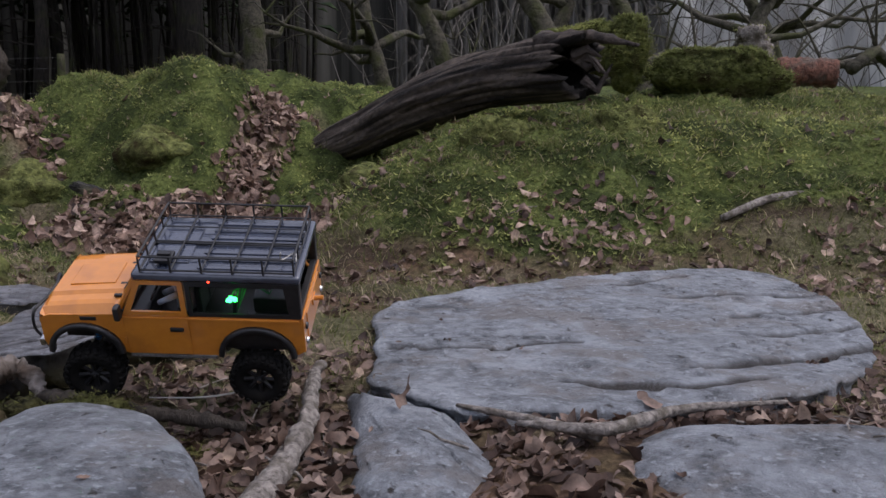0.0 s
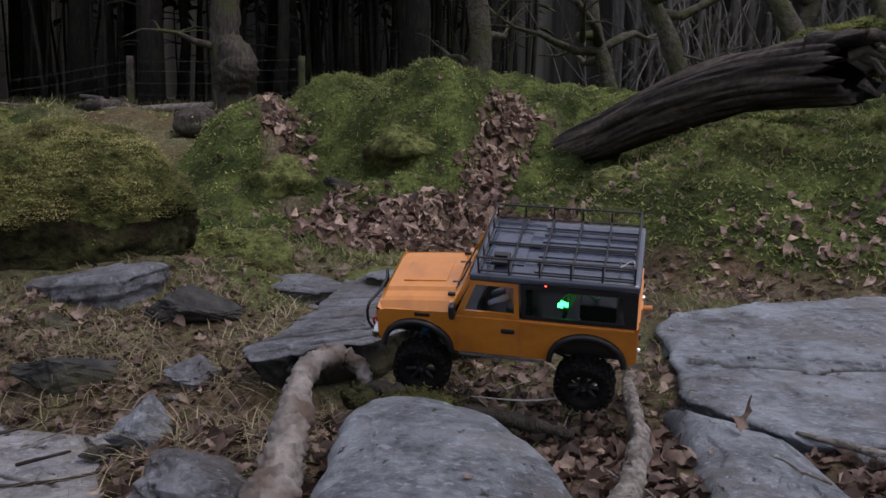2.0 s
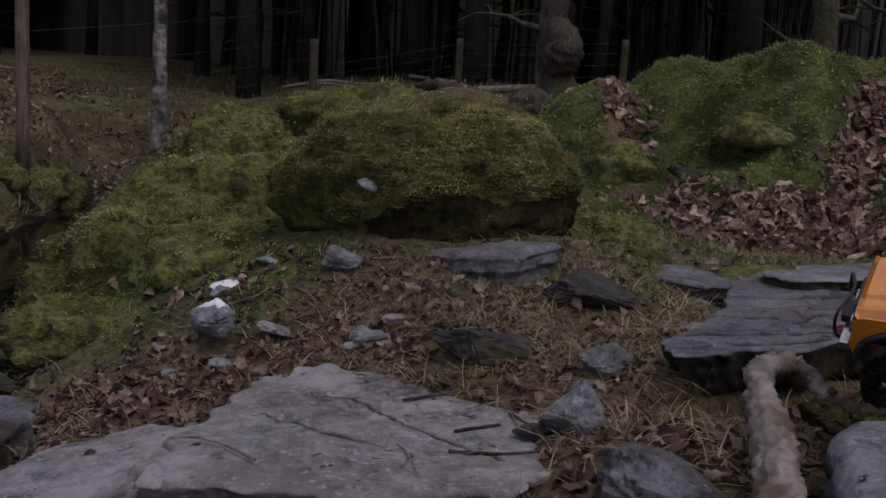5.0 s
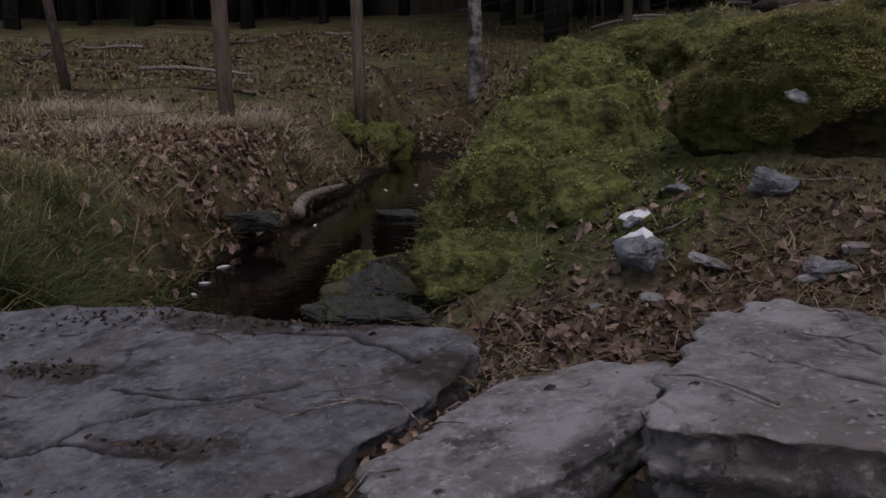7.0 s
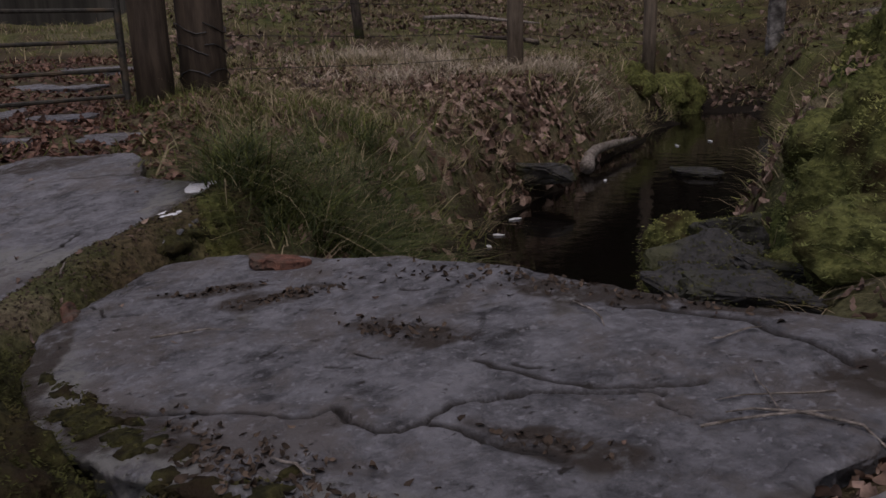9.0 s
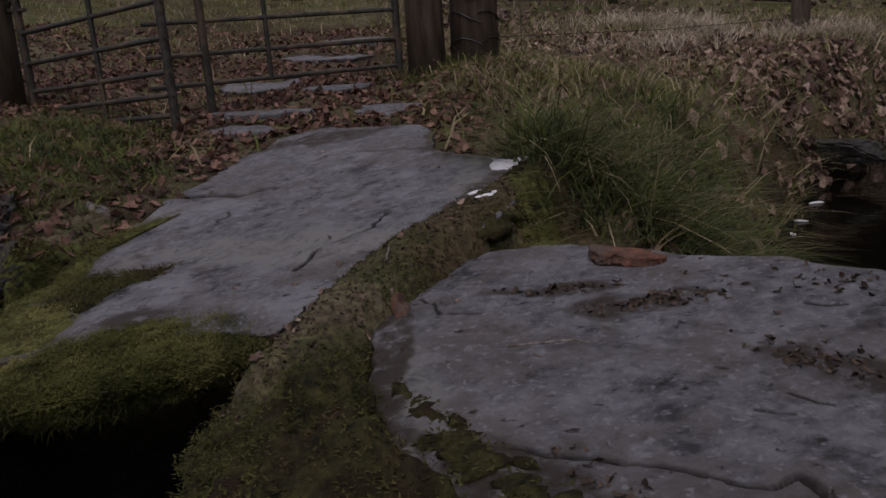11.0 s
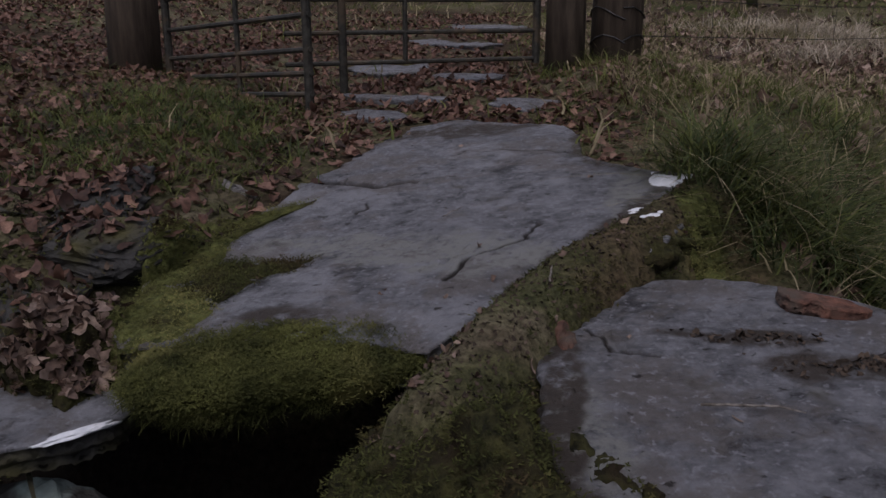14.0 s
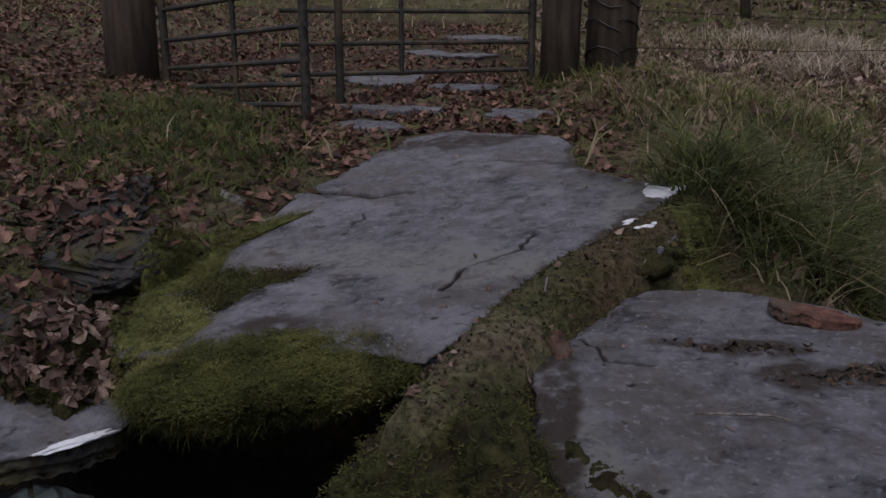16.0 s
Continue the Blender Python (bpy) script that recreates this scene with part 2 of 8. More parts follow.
M_ROT = mat("dark_rotten_log", (0.014, 0.011, 0.010), (0.085, 0.068, 0.058), 20, 0.85, 1.0, 0.03, (0.17, 0.145, 0.12), 5, 0.3)
M_FIRBARK = mat("dark_conifer_bark", (0.009, 0.008, 0.007), (0.032, 0.027, 0.023), 30, 0.9, 1.0, 0.03, (0.03, 0.034, 0.014), 3, 0.4, stretch=(1, 1, 0.25))
M_BIRCH = mat("birch_bark", (0.04, 0.037, 0.034), (0.34, 0.33, 0.315), 9, 0.8, 0.4, 0.01, (0.03, 0.028, 0.025), 5, 0.7, stretch=(1, 1, 1.6))
M_NEEDLE = mat("dark_conifer_foliage", (0.008, 0.014, 0.007), (0.03, 0.045, 0.02), 4, 0.9, 0.0, rand=0.3, spec=0.1)
M_POST = mat("weathered_post_timber", (0.07, 0.055, 0.04), (0.19, 0.155, 0.12), 28, 0.85, 0.7, 0.01, stretch=(1, 1, 0.15))
M_POSTDARK = mat("dark_creosoted_timber", (0.03, 0.022, 0.016), (0.085, 0.065, 0.048), 28, 0.8, 0.7, 0.01, stretch=(1, 1, 0.15))
M_GALV = mat("galvanised_tube", (0.036, 0.035, 0.031), (0.085, 0.082, 0.072), 40, 0.6, 0.3, 0.002, (0.13, 0.10, 0.07), 9, 0.4, metal=0.6)
M_WIRE = mat("fence_wire", (0.03, 0.03, 0.03), (0.07, 0.07, 0.07), 50, 0.5, 0.0, metal=0.8)
M_BARKCHIP = mat("red_brown_rotten_wood", (0.06, 0.028, 0.02), (0.21, 0.10, 0.07), 40, 0.9, 1.0, 0.02, (0.10, 0.075, 0.06), 12, 0.5)


def leaf_material(name, bright, hue=(1.0, 1.0, 1.0)):
    """Dead leaves, each of its own shade from near black to pale tan, blotched, and letting some light through."""
    m = mat(name, tuple(0.45 * bright * h for h in hue), tuple(1.2 * bright * h for h in hue), 60, 0.65, 0.0, spec=0.35, thin=0.2)
    n, l = m.node_tree.nodes, m.node_tree.links
    geo, info, ad, fr = n.new("ShaderNodeNewGeometry"), n.new("ShaderNodeObjectInfo"), n.new("ShaderNodeMath"), n.new("ShaderNodeMath")
    ad.operation, fr.operation = "ADD", "FRACT"
    l.new(geo.outputs["Random Per Island"], ad.inputs[0])
    l.new(info.outputs["Random"], ad.inputs[1])
    l.new(ad.outputs[0], fr.inputs[0])
    ra = n.new("ShaderNodeValToRGB")
    e = ra.color_ramp.elements
    e[0].color, e[1].position, e[1].color = (0.035, 0.022, 0.018, 1), 1.0, (0.36, 0.265, 0.20, 1)
    for p, c in ((0.25, (0.08, 0.048, 0.036, 1)), (0.5, (0.145, 0.094, 0.070, 1)), (0.75, (0.22, 0.152, 0.122, 1)), (0.92, (0.30, 0.22, 0.18, 1))):
        e.new(p).color = c
    l.new(fr.outputs[0], ra.inputs["Fac"])
    mx = n.new("ShaderNodeMix")
    mx.data_type, mx.blend_type = "RGBA", "MULTIPLY"
    mx.inputs[0].default_value = 1.0
    b = n["Principled BSDF"]
    l.new(b.inputs["Base Color"].links[0].from_socket, mx.inputs[6])
    l.new(ra.outputs[0], mx.inputs[7])
    l.new(mx.outputs[2], b.inputs["Base Color"])
    l.new(mx.outputs[2], n["Translucent BSDF"].inputs["Color"])
    return m


M_LEAF = leaf_material("dead_oak_leaf", 1.0)
M_LEAFDRY = leaf_material("dry_pale_oak_leaf", 1.55)
M_LEAFWET = leaf_material("wet_red_brown_leaf", 0.8, (1.12, 0.88, 0.82))
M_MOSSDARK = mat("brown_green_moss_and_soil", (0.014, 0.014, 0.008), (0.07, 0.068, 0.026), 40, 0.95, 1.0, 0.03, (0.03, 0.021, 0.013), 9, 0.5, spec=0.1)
M_TUFTDARK = mat("olive_moss_tufts", (0.024, 0.029, 0.010), (0.12, 0.125, 0.042), 6, 0.9, 0.0, c3=(0.06, 0.045, 0.022), patch=6, amount=0.45, rand=0.5, spec=0.15, thin=0.4)
M_LEDGEMOSS = mat("yellow_olive_moss_tufts", (0.035, 0.04, 0.014), (0.15, 0.158, 0.052), 7, 0.9, 0.0, c3=(0.22, 0.21, 0.08), patch=5, amount=0.5, rand=0.35, spec=0.15, thin=0.4)
M_CRUMB = mat("dark_leaf_mould", (0.02, 0.015, 0.011), (0.09, 0.066, 0.05), 30, 0.9, 0.0, rand=0.6, spec=0.2)
M_BOULDERMOSS = mat("olive_boulder_moss", (0.08, 0.08, 0.034), (0.28, 0.268, 0.11), 9, 0.9, 0.0, c3=(0.42, 0.39, 0.175), patch=4.5, amount=0.55, rand=0.35, spec=0.15, thin=0.4)
M_SNOW = mat("old_snow", (0.58, 0.61, 0.66), (0.76, 0.78, 0.82), 60, 0.6, 0.4, 0.004)


# ---- small building tools ----
def link_mesh(name, me, material, parent=None, label="", smooth=True):
    ob = new(name, me)
    if material:
        me.materials.append(material)
    if smooth and len(me.polygons):
        me.polygons.foreach_set("use_smooth", np.ones(len(me.polygons), dtype=bool))
    if parent:
        ob.parent = parent
    return tagged(ob, label)


def part(name, bm, material, parent=None, label="", smooth=False):
    """Links a bmesh as one mesh object, under a thing or a part where parent is given."""
    bmesh.ops.recalc_face_normals(bm, faces=bm.faces)
    me = bpy.data.meshes.new(name)
    bm.to_mesh(me)
    bm.free()
    return link_mesh(name, me, material, parent, label, smooth)


def raw(name, verts, faces, material, parent=None, label="", smooth=True):
    me = bpy.data.meshes.new(name)
    me.from_pydata(verts, [], faces)
    me.update()
    return link_mesh(name, me, material, parent, label, smooth)


def tri_mesh(name, verts, tris, material, parent=None, label="", smooth=False):
    """A mesh from arrays of corners and triangles."""
    me = bpy.data.meshes.new(name)
    me.vertices.add(len(verts))
    me.vertices.foreach_set("co", np.asarray(verts, dtype=np.float32).ravel())
    me.loops.add(len(tris) * 3)
    me.polygons.add(len(tris))
    me.loops.foreach_set("vertex_index", np.asarray(tris, dtype=np.int32).ravel())
    me.polygons.foreach_set("loop_start", np.arange(0, len(tris) * 3, 3, dtype=np.int32))
    me.update(calc_edges=True)
    return link_mesh(name, me, material, parent, label, smooth)


def box(bm, centre, size, bevel=0.0, turn=None):
    m = Matrix.Translation(centre) @ (turn or Matrix()) @ Matrix.Diagonal((*size, 1))
    got = bmesh.ops.create_cube(bm, size=1, matrix=m)
    if bevel:
        edges = list({e for v in got["verts"] for e in v.link_edges})
        bmesh.ops.bevel(bm, geom=edges, offset=bevel, segments=2, profile=0.6, affect="EDGES")
    return bm


def rod(bm, a, b, r1, r2=None, seg=8, caps=True):
    a, b = Vector(a), Vector(b)
    turn = (b - a).to_track_quat("Z", "Y").to_matrix().to_4x4()
    m = Matrix.Translation((a + b) / 2) @ turn
    bmesh.ops.create_cone(bm, cap_ends=caps, segments=seg, radius1=r1, radius2=r1 if r2 is None else r2, depth=(b - a).length, matrix=m)
    return bm


def limb(bm, pts, radii, seg=8, wob=0.0, rng=None):
    """A tapered tube through points, with uneven girth."""
    rng = rng or random
    rings = []
    pts = [Vector(p) for p in pts]
    for i, p in enumerate(pts):
        d = (pts[min(i + 1, len(pts) - 1)] - pts[max(i - 1, 0)]).normalized()
        side = d.cross(Vector((0.31, 0.17, 0.93)))
        if side.length < 0.05:
            side = d.cross(Vector((1, 0, 0)))
        side.normalize()
        up = side.cross(d)
        ring = []
        for k in range(seg):
            a = 2 * math.pi * k / seg
            r = float(radii[i]) * (1 + wob * rng.uniform(-1, 1))
            ring.append(bm.verts.new(p + r * (math.cos(a) * side + math.sin(a) * up)))
        rings.append(ring)
    for r0, r1 in zip(rings, rings[1:]):
        for k in range(seg):
            bm.faces.new((r0[k], r0[(k + 1) % seg], r1[(k + 1) % seg], r1[k]))
    bm.faces.new(rings[0][::-1])
    bm.faces.new(rings[-1])
    return bm


def sweep(points, n):
    """n points along a smooth curve through the given ones."""
    pts = [Vector(p) for p in points]
    pts = [2 * pts[0] - pts[1]] + pts + [2 * pts[-1] - pts[-2]]
    out = []
    spans = len(pts) - 3
    for i in range(n):
        s = min(i / (n - 1) * spans, spans - 1e-6)
        k = int(s)
        u = s - k
        p0, p1, p2, p3 = pts[k:k + 4]
        out.append(0.5 * ((2 * p1) + (p2 - p0) * u + (2 * p0 - 5 * p1 + 4 * p2 - p3) * u * u + (3 * p1 - p0 - 3 * p2 + p3) * u ** 3))
    return out


def prism(bm, poly, y0, y1):
    """Extrudes an outline of (x, z) points from y0 to y1."""
    a = [bm.verts.new((x, y0, z)) for x, z in poly]
    b = [bm.verts.new((x, y1, z)) for x, z in poly]
    bm.faces.new(a[::-1])
    bm.faces.new(b)
    for i in range(len(poly)):
        j = (i + 1) % len(poly)
        bm.faces.new((a[i], a[j], b[j], b[i]))
    return bm


def thing(name, label, category, group="", kind=""):
    return tagged(new(name), label, category, group, kind)


def lattice(ix, iy, seed):
    h = np.sin(ix * 127.1 + iy * 311.7 + seed * 74.7) * 43758.5453
    return h - np.floor(h)


def vnoise(x, y, scale, seed=0, octaves=4, gain=0.5):
    """Smooth value noise on arrays, about -1 to 1."""
    total, amp, norm = 0.0, 1.0, 0.0
    fx, fy = np.asarray(x, dtype=float) * scale, np.asarray(y, dtype=float) * scale
    for o in range(octaves):
        ix, iy = np.floor(fx), np.floor(fy)
        u, v = fx - ix, fy - iy
        u, v = u * u * (3 - 2 * u), v * v * (3 - 2 * v)
        a = lattice(ix, iy, seed + o) * (1 - u) + lattice(ix + 1, iy, seed + o) * u
        b = lattice(ix, iy + 1, seed + o) * (1 - u) + lattice(ix + 1, iy + 1, seed + o) * u
        total = total + amp * (2 * (a * (1 - v) + b * v) - 1)
        norm += amp
        amp *= gain
        fx, fy = fx * 2.03 + 17.3, fy * 2.03 + 9.1
    return total / norm


def step(a, b, v):
    t = np.clip((v - a) / (b - a), 0, 1)
    return t * t * (3 - 2 * t)


def hump(x, y, cx, cy, rx, ry, turn, h, sharp=1.3):
    c, s = math.cos(radians(turn)), math.sin(radians(turn))
    u, v = (x - cx) * c + (y - cy) * s, -(x - cx) * s + (y - cy) * c
    return h * np.exp(-((u / rx) ** 2 + (v / ry) ** 2) ** sharp)


def line_distance(x, y, pts):
    best = np.full(np.shape(x), 1e9)
    for (ax, ay), (bx, by) in zip(pts, pts[1:]):
        dx, dy = bx - ax, by - ay
        t = np.clip(((x - ax) * dx + (y - ay) * dy) / (dx * dx + dy * dy), 0, 1)
        best = np.minimum(best, np.hypot(x - ax - t * dx, y - ay - t * dy))
    return best


# ---- ground: one sheet with the stream's channel, banks and mossy mounds ----
STREAM = [(-2.65, -4.0), (-2.6, -1.9), (-2.54, -0.75), (-2.42, 0.1), (-2.75, 0.8), (-4.1, 1.6), (-4.8, 2.15), (-5.5, 2.95),
          (-6.7, 4.2), (-9.0, 6.4), (-13.0, 9.8), (-24.0, 19.0)]
WATER_Z = -0.45
GULLY = [(-1.0, 3.5), (-0.98, 4.0), (-1.0, 4.5), (-0.9, 5.0), (-0.75, 5.5)]
GULLY_WEST = [(-1.55, 3.6), (-1.95, 4.2), (-2.7, 5.3)]
JOINT = [(-2.62, -0.42), (-2.86, -0.30), (-3.1, -0.14), (-3.45, 0.16), (-3.75, 0.28)]


def ground_height(x, y):
    r = np.hypot(x, y)
    lift = x + 1.2 * (np.clip(y, -0.5, 1.75) - 1.1)
    z = 0.17 * step(-1.6, -0.75, lift) + 0.10 * step(-2.3, -1.5, lift)
    z = z + hump(x, y, 0.45, 1.02, 0.95, 0.34, 6, 0.02, 1.6)
    # right bank of the stream, rising towards the boulder
    z = z + hump(x, y, -2.05, 1.75, 0.55, 0.62, 30, 0.22) * step(-0.2, 0.0, 0.3 * z + 0.1)
    # grass bank behind the slab, up to the log
    z = z + 0.46 * step(2.55, 3.65, y + 0.15 * vnoise(x, y, 1.3, 3)) * step(-0.75, 0.15, x)
    # slow rise into the wood
    z = z + 0.075 * np.clip(y - 3.2, 0, 30) * step(-3.5, 0.5, x)
    z = z + 0.055 * np.clip(y - 3.2, 0, 30) * step(-9, -2.5, x) * (1 - step(-3.5, 0.5, x))
    z = z + 0.05 * np.clip(-3.5 - x, 0, 12) * (1 - step(1.5, 4.5, y))
    z = z + 0.035 * np.clip(-4.5 - x, 0, 8) * step(1.5, 4.5, y)
    z = z + 0.12 * np.clip(-1.1 - y, 0, 8) * step(2.2, 3.2, -x)
    b = np.degrees(np.arctan2(-x - 0.5, np.maximum(y, 0.01)))
    z = z + 0.105 * np.clip(np.hypot(x + 0.5, y) - 9.3, 0, 14) * step(33, 45, b) * (1 - step(80, 92, b))
    # shelf behind the boulder, rising to the wood
    far = (x + 2.75) * 0.652 + (y - 0.8) * 0.758
    shelf = 0.66 + 0.085 * np.clip(y - 5.5, 0, 8) + 0.05 * vnoise(x, y, 1.2, 83, 3)
    z = z + np.maximum(shelf - z, 0) * step(1.7, 3.2, far) * step(4.2, 5.6, y) * step(-2.2, -2.9, x)
    # mossy mounds
    ridge = np.interp(x, [-3.7, -3.05, -2.75, -2.3, -2.0, -0.95, -0.5, 0.4, 1.3], [0.25, 0.55, 0.76, 0.98, 1.03, 1.03, 1.06, 0.98, 0.8])
    front = step(3.7, 5.7, y + 0.45 * vnoise(x, y, 1.5, 81, 2) - 0.9 * step(-1.0, -0.55, x)) * step(-3.8, -2.9, x)
    z = z + np.maximum(ridge - z, 0) * front * step(8.8, 7.2, y)
    z = z + hump(x, y, -1.35, 4.85, 0.55, 0.42, -20, 0.28, 1.5)
    z = z + hump(x, y, -2.35, 4.9, 0.5, 0.6, 30, 0.22, 1.5)
    z = z + hump(x, y, -3.0, 2.4, 0.5, 0.4, 35, 0.18, 1.6)
    z = z + hump(x, y, -3.8, 3.5, 0.65, 0.5, 35, 0.4, 1.6)
    z = z + hump(x, y, -5.6, 6.4, 0.65, 0.5, 35, 0.42, 1.8)
    z = z + hump(x, y, -4.4, 5.6, 0.9, 0.5, 30, 0.25, 1.6)
    z = z + hump(x, y, -2.4, 1.4, 0.22, 0.2, 40, 0.10, 1.6)
    lump = hump(x, y, -1.3, 5.0, 2.0, 1.5, 0, 1.0) + hump(x, y, -3.3, 2.9, 1.6, 0.9, 38, 1.0)
    z = z + lump * (0.10 * vnoise(x, y, 1.7, 61, 2) + 0.17 * np.abs(vnoise(x, y, 2.9, 67, 2)) - 0.02)
    tuft = hump(x, y, -0.7, 5.0, 2.8, 1.8, 0, 1.0) + hump(x, y, -3.0, 2.6, 1.7, 0.9, 38, 1.0)
    z = z + np.clip(tuft, 0, 1) * (0.11 * np.abs(vnoise(x, y, 6.5, 63, 2)) + 0.05 * np.abs(vnoise(x, y, 13.0, 68, 2)))
    z = z - hump(x, y, 0.0, 4.25, 0.7, 0.25, -48, 0.1) + hump(x, y, -0.62, 4.85, 0.3, 0.22, -48, 0.22)
    z = z + hump(x, y, 1.75, 5.2, 1.1, 0.5, 0, 0.1)
    z = z + hump(x, y, -1.3, 1.95, 0.3, 0.3, 0, 0.1)
    # crest under the rush tussock
    z = z + hump(x, y, -3.5, 0.5, 0.42, 0.2, 20, 0.08, 1.6)
    # soil and litter packed between the big slab and the plates beside it
    z = z + hump(x, y, -1.62, 0.72, 0.11, 0.3, 25, 0.07, 1.6) + hump(x, y, -1.6, 0.42, 0.1, 0.22, 15, 0.05, 1.6)
    z = z + hump(x, y, -5.2, 0.55, 1.0, 0.38, 15, 0.13)
    z = z + hump(x, y, -4.4, -1.35, 0.75, 0.42, 10, 0.04)
    z = z - hump(x, y, -1.0, 3.55, 0.55, 0.4, 20, 0.06)
    z = z - 0.13 * np.exp(-(line_distance(x, y, GULLY) / 0.2) ** 2) - 0.07 * np.exp(-(line_distance(x, y, GULLY_WEST) / 0.2) ** 2)
    # unevenness
    z = z + 0.05 * vnoise(x, y, 1.1, 1, 3) * step(1.5, 4.0, r) + 0.022 * vnoise(x, y, 4.0, 5, 3) + 0.008 * vnoise(x, y, 19.0, 7, 2)
    # channel
    d = line_distance(x, y, STREAM) + 0.09 * vnoise(x, y, 2.3, 11, 3)
    # the bank under the mossy mounds is undercut
    beyond = (x + 2.75) * 0.652 + (y - 0.8) * 0.758
    d = d - 0.28 * step(0.0, 0.3, beyond) * step(-2.35, -2.95, x) * step(-8.0, -6.5, x)
    bed = WATER_Z - 0.12 + 0.05 * vnoise(x, y, 5, 13, 2)
    bed = np.maximum(bed, z - 0.6)
    wide = 0.34 + 0.10 * step(3.0, 5.0, -x) + 0.10 * step(-0.35, -0.6, y)
    z = bed + (z - bed) * np.maximum(step(wide * 0.75, wide + 0.36, d), step(11.0, 14.0, r))
    # soil packed into the joint between the two big slabs, and a damp hollow before the ledge
    j = line_distance(x, y, JOINT)
    z = np.maximum(z, WATER_Z - 0.3 + (0.803 + 0.11 * (-2.75 - x)) * np.exp(-(j / 0.17) ** 4) + 0.01 * vnoise(x, y, 9, 71, 2))
    z = z - hump(x, y, -3.45, -0.72, 0.7, 0.26, 0, 0.085) - hump(x, y, -1.12, 1.08, 0.28, 0.24, 20, 0.04)
    z = z - hump(x, y, -0.62, 1.25, 0.34, 0.07, 5, 0.055, 1.6) - hump(x, y, -0.74, 1.34, 0.2, 0.07, 37, 0.06, 1.6)
    return z


def covers(x, y):
    """Moss, thatch and litter, each 0 to 1, by where they grow and lie."""
    n1, n2 = vnoise(x, y, 1.7, 21, 4), vnoise(x, y, 6.0, 25, 3)
    d = line_distance(x, y, STREAM)
    moss = step(-0.1, 0.35, step(2.75, 3.3, y + 0.5 * n1) * step(-6.5, -4.0, x) * 1.1 - 0.25 + 0.6 * n2)
    moss = np.maximum(moss, step(0.1, 0.4, hump(x, y, -2.75, 1.85, 1.35, 0.85, 35, 1.0) + 0.4 * n2) * step(-1.5, -1.8, x + 0.25 * n1))
    moss = np.maximum(moss, step(0.3, 0.6, hump(x, y, -3.15, -0.92, 0.45, 0.2, 0, 1.0) + 0.4 * n2))
    moss = np.maximum(moss, 0.7 * step(0.0, 0.5, n1 + 0.5 * n2 - 0.2 + 0.35 * step(6.0, 9.0, np.hypot(x, y))) * step(2.0, 3.0, np.hypot(x, y)))
    litter = step(-0.2, 0.3, n1 + 0.5 * n2)
    litter = np.maximum(litter, step(0.2, 0.6, hump(x, y, -0.95, 3.5, 0.7, 0.5, 25, 1.1) + 0.3 * n2))
    litter = np.maximum(litter, step(1.6, 1.3, y) * step(-1.9, -1.4, x))
    moss = np.maximum(moss, 0.9 * step(0.05, 0.25, vnoise(x, y, 4.5, 27, 3) + 0.1) * step(-0.85, -1.0, x) * step(1.65, 1.9, y + 0.2 * n2) * step(2.4, 2.2, y))
    gully = np.minimum(line_distance(x, y, GULLY) / (0.1 + 0.12 * step(4.3, 3.7, y)), line_distance(x, y, GULLY_WEST) / 0.10)
    moss = moss * step(0.6, 1.3, gully + 0.5 * n2)
    moss = moss * (1 - 0.9 * step(0.25, 0.6, hump(x, y, -0.95, 3.5, 0.6, 0.42, 25, 1.1) + 0.3 * n2))
    moss = moss * (1 - 0.75 * step(-2.75, -3.2, x + 0.3 * n1) * step(4.2, 4.9, y + 0.3 * n2) * step(-5.4, -4.9, x))
    bank = hump(x, y, -5.6, 1.5, 1.5, 0.8, 25, 1.0)
    moss = moss * (1 - 0.7 * step(0.3, 0.7, bank))
    thatch = step(-0.25, 0.3, vnoise(x, y, 2.6, 31, 4) + 0.25) * (1 - 0.6 * litter * (n2 > 0))
    thatch = thatch * (1 - 0.75 * step(6.0, 8.0, np.hypot(x, y)) * step(-0.1, 0.15, vnoise(x, y, 0.8, 37, 4)))
    # channel mask: wet soil, and the painted shade in the gap below the slabs
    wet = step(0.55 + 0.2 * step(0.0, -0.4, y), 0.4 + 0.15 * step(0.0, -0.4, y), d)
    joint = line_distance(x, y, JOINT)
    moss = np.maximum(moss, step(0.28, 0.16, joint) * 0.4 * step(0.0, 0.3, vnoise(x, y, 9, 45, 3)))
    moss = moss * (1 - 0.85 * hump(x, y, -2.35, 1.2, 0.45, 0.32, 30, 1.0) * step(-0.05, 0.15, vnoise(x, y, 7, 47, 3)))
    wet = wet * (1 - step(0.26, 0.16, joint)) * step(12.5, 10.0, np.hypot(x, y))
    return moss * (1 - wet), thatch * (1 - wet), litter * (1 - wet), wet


def axis(lo, a, b, hi, fine, grow):
    inner = np.arange(a, b + 1e-6, fine)
    left, right, s = [], [], fine
    p, q = a, b
    while p > lo or q < hi:
        s *= grow
        p, q = p - s, q + s
        left.append(max(p, lo))
        right.append(min(q, hi))
    return np.unique(np.round(np.concatenate((left, inner, right)), 4))


gx, gy = axis(-90, -6.4, 2.6, 90, 0.034, 1.06), axis(-60, -2.0, 6.8, 120, 0.034, 1.06)
GX, GY = np.meshgrid(gx, gy)
GZ = ground_height(GX, GY)
nx, ny = len(gx), len(gy)
idx = np.arange(nx * ny).reshape(ny, nx)
quads = np.stack((idx[:-1, :-1], idx[:-1, 1:], idx[1:, 1:], idx[1:, :-1]), -1).reshape(-1, 4)
tris = np.concatenate((quads[:, [0, 1, 2]], quads[:, [0, 2, 3]]))
ground = tri_mesh("ground", np.stack((GX, GY, GZ), -1).reshape(-1, 3), tris, M_GROUND, smooth=True)
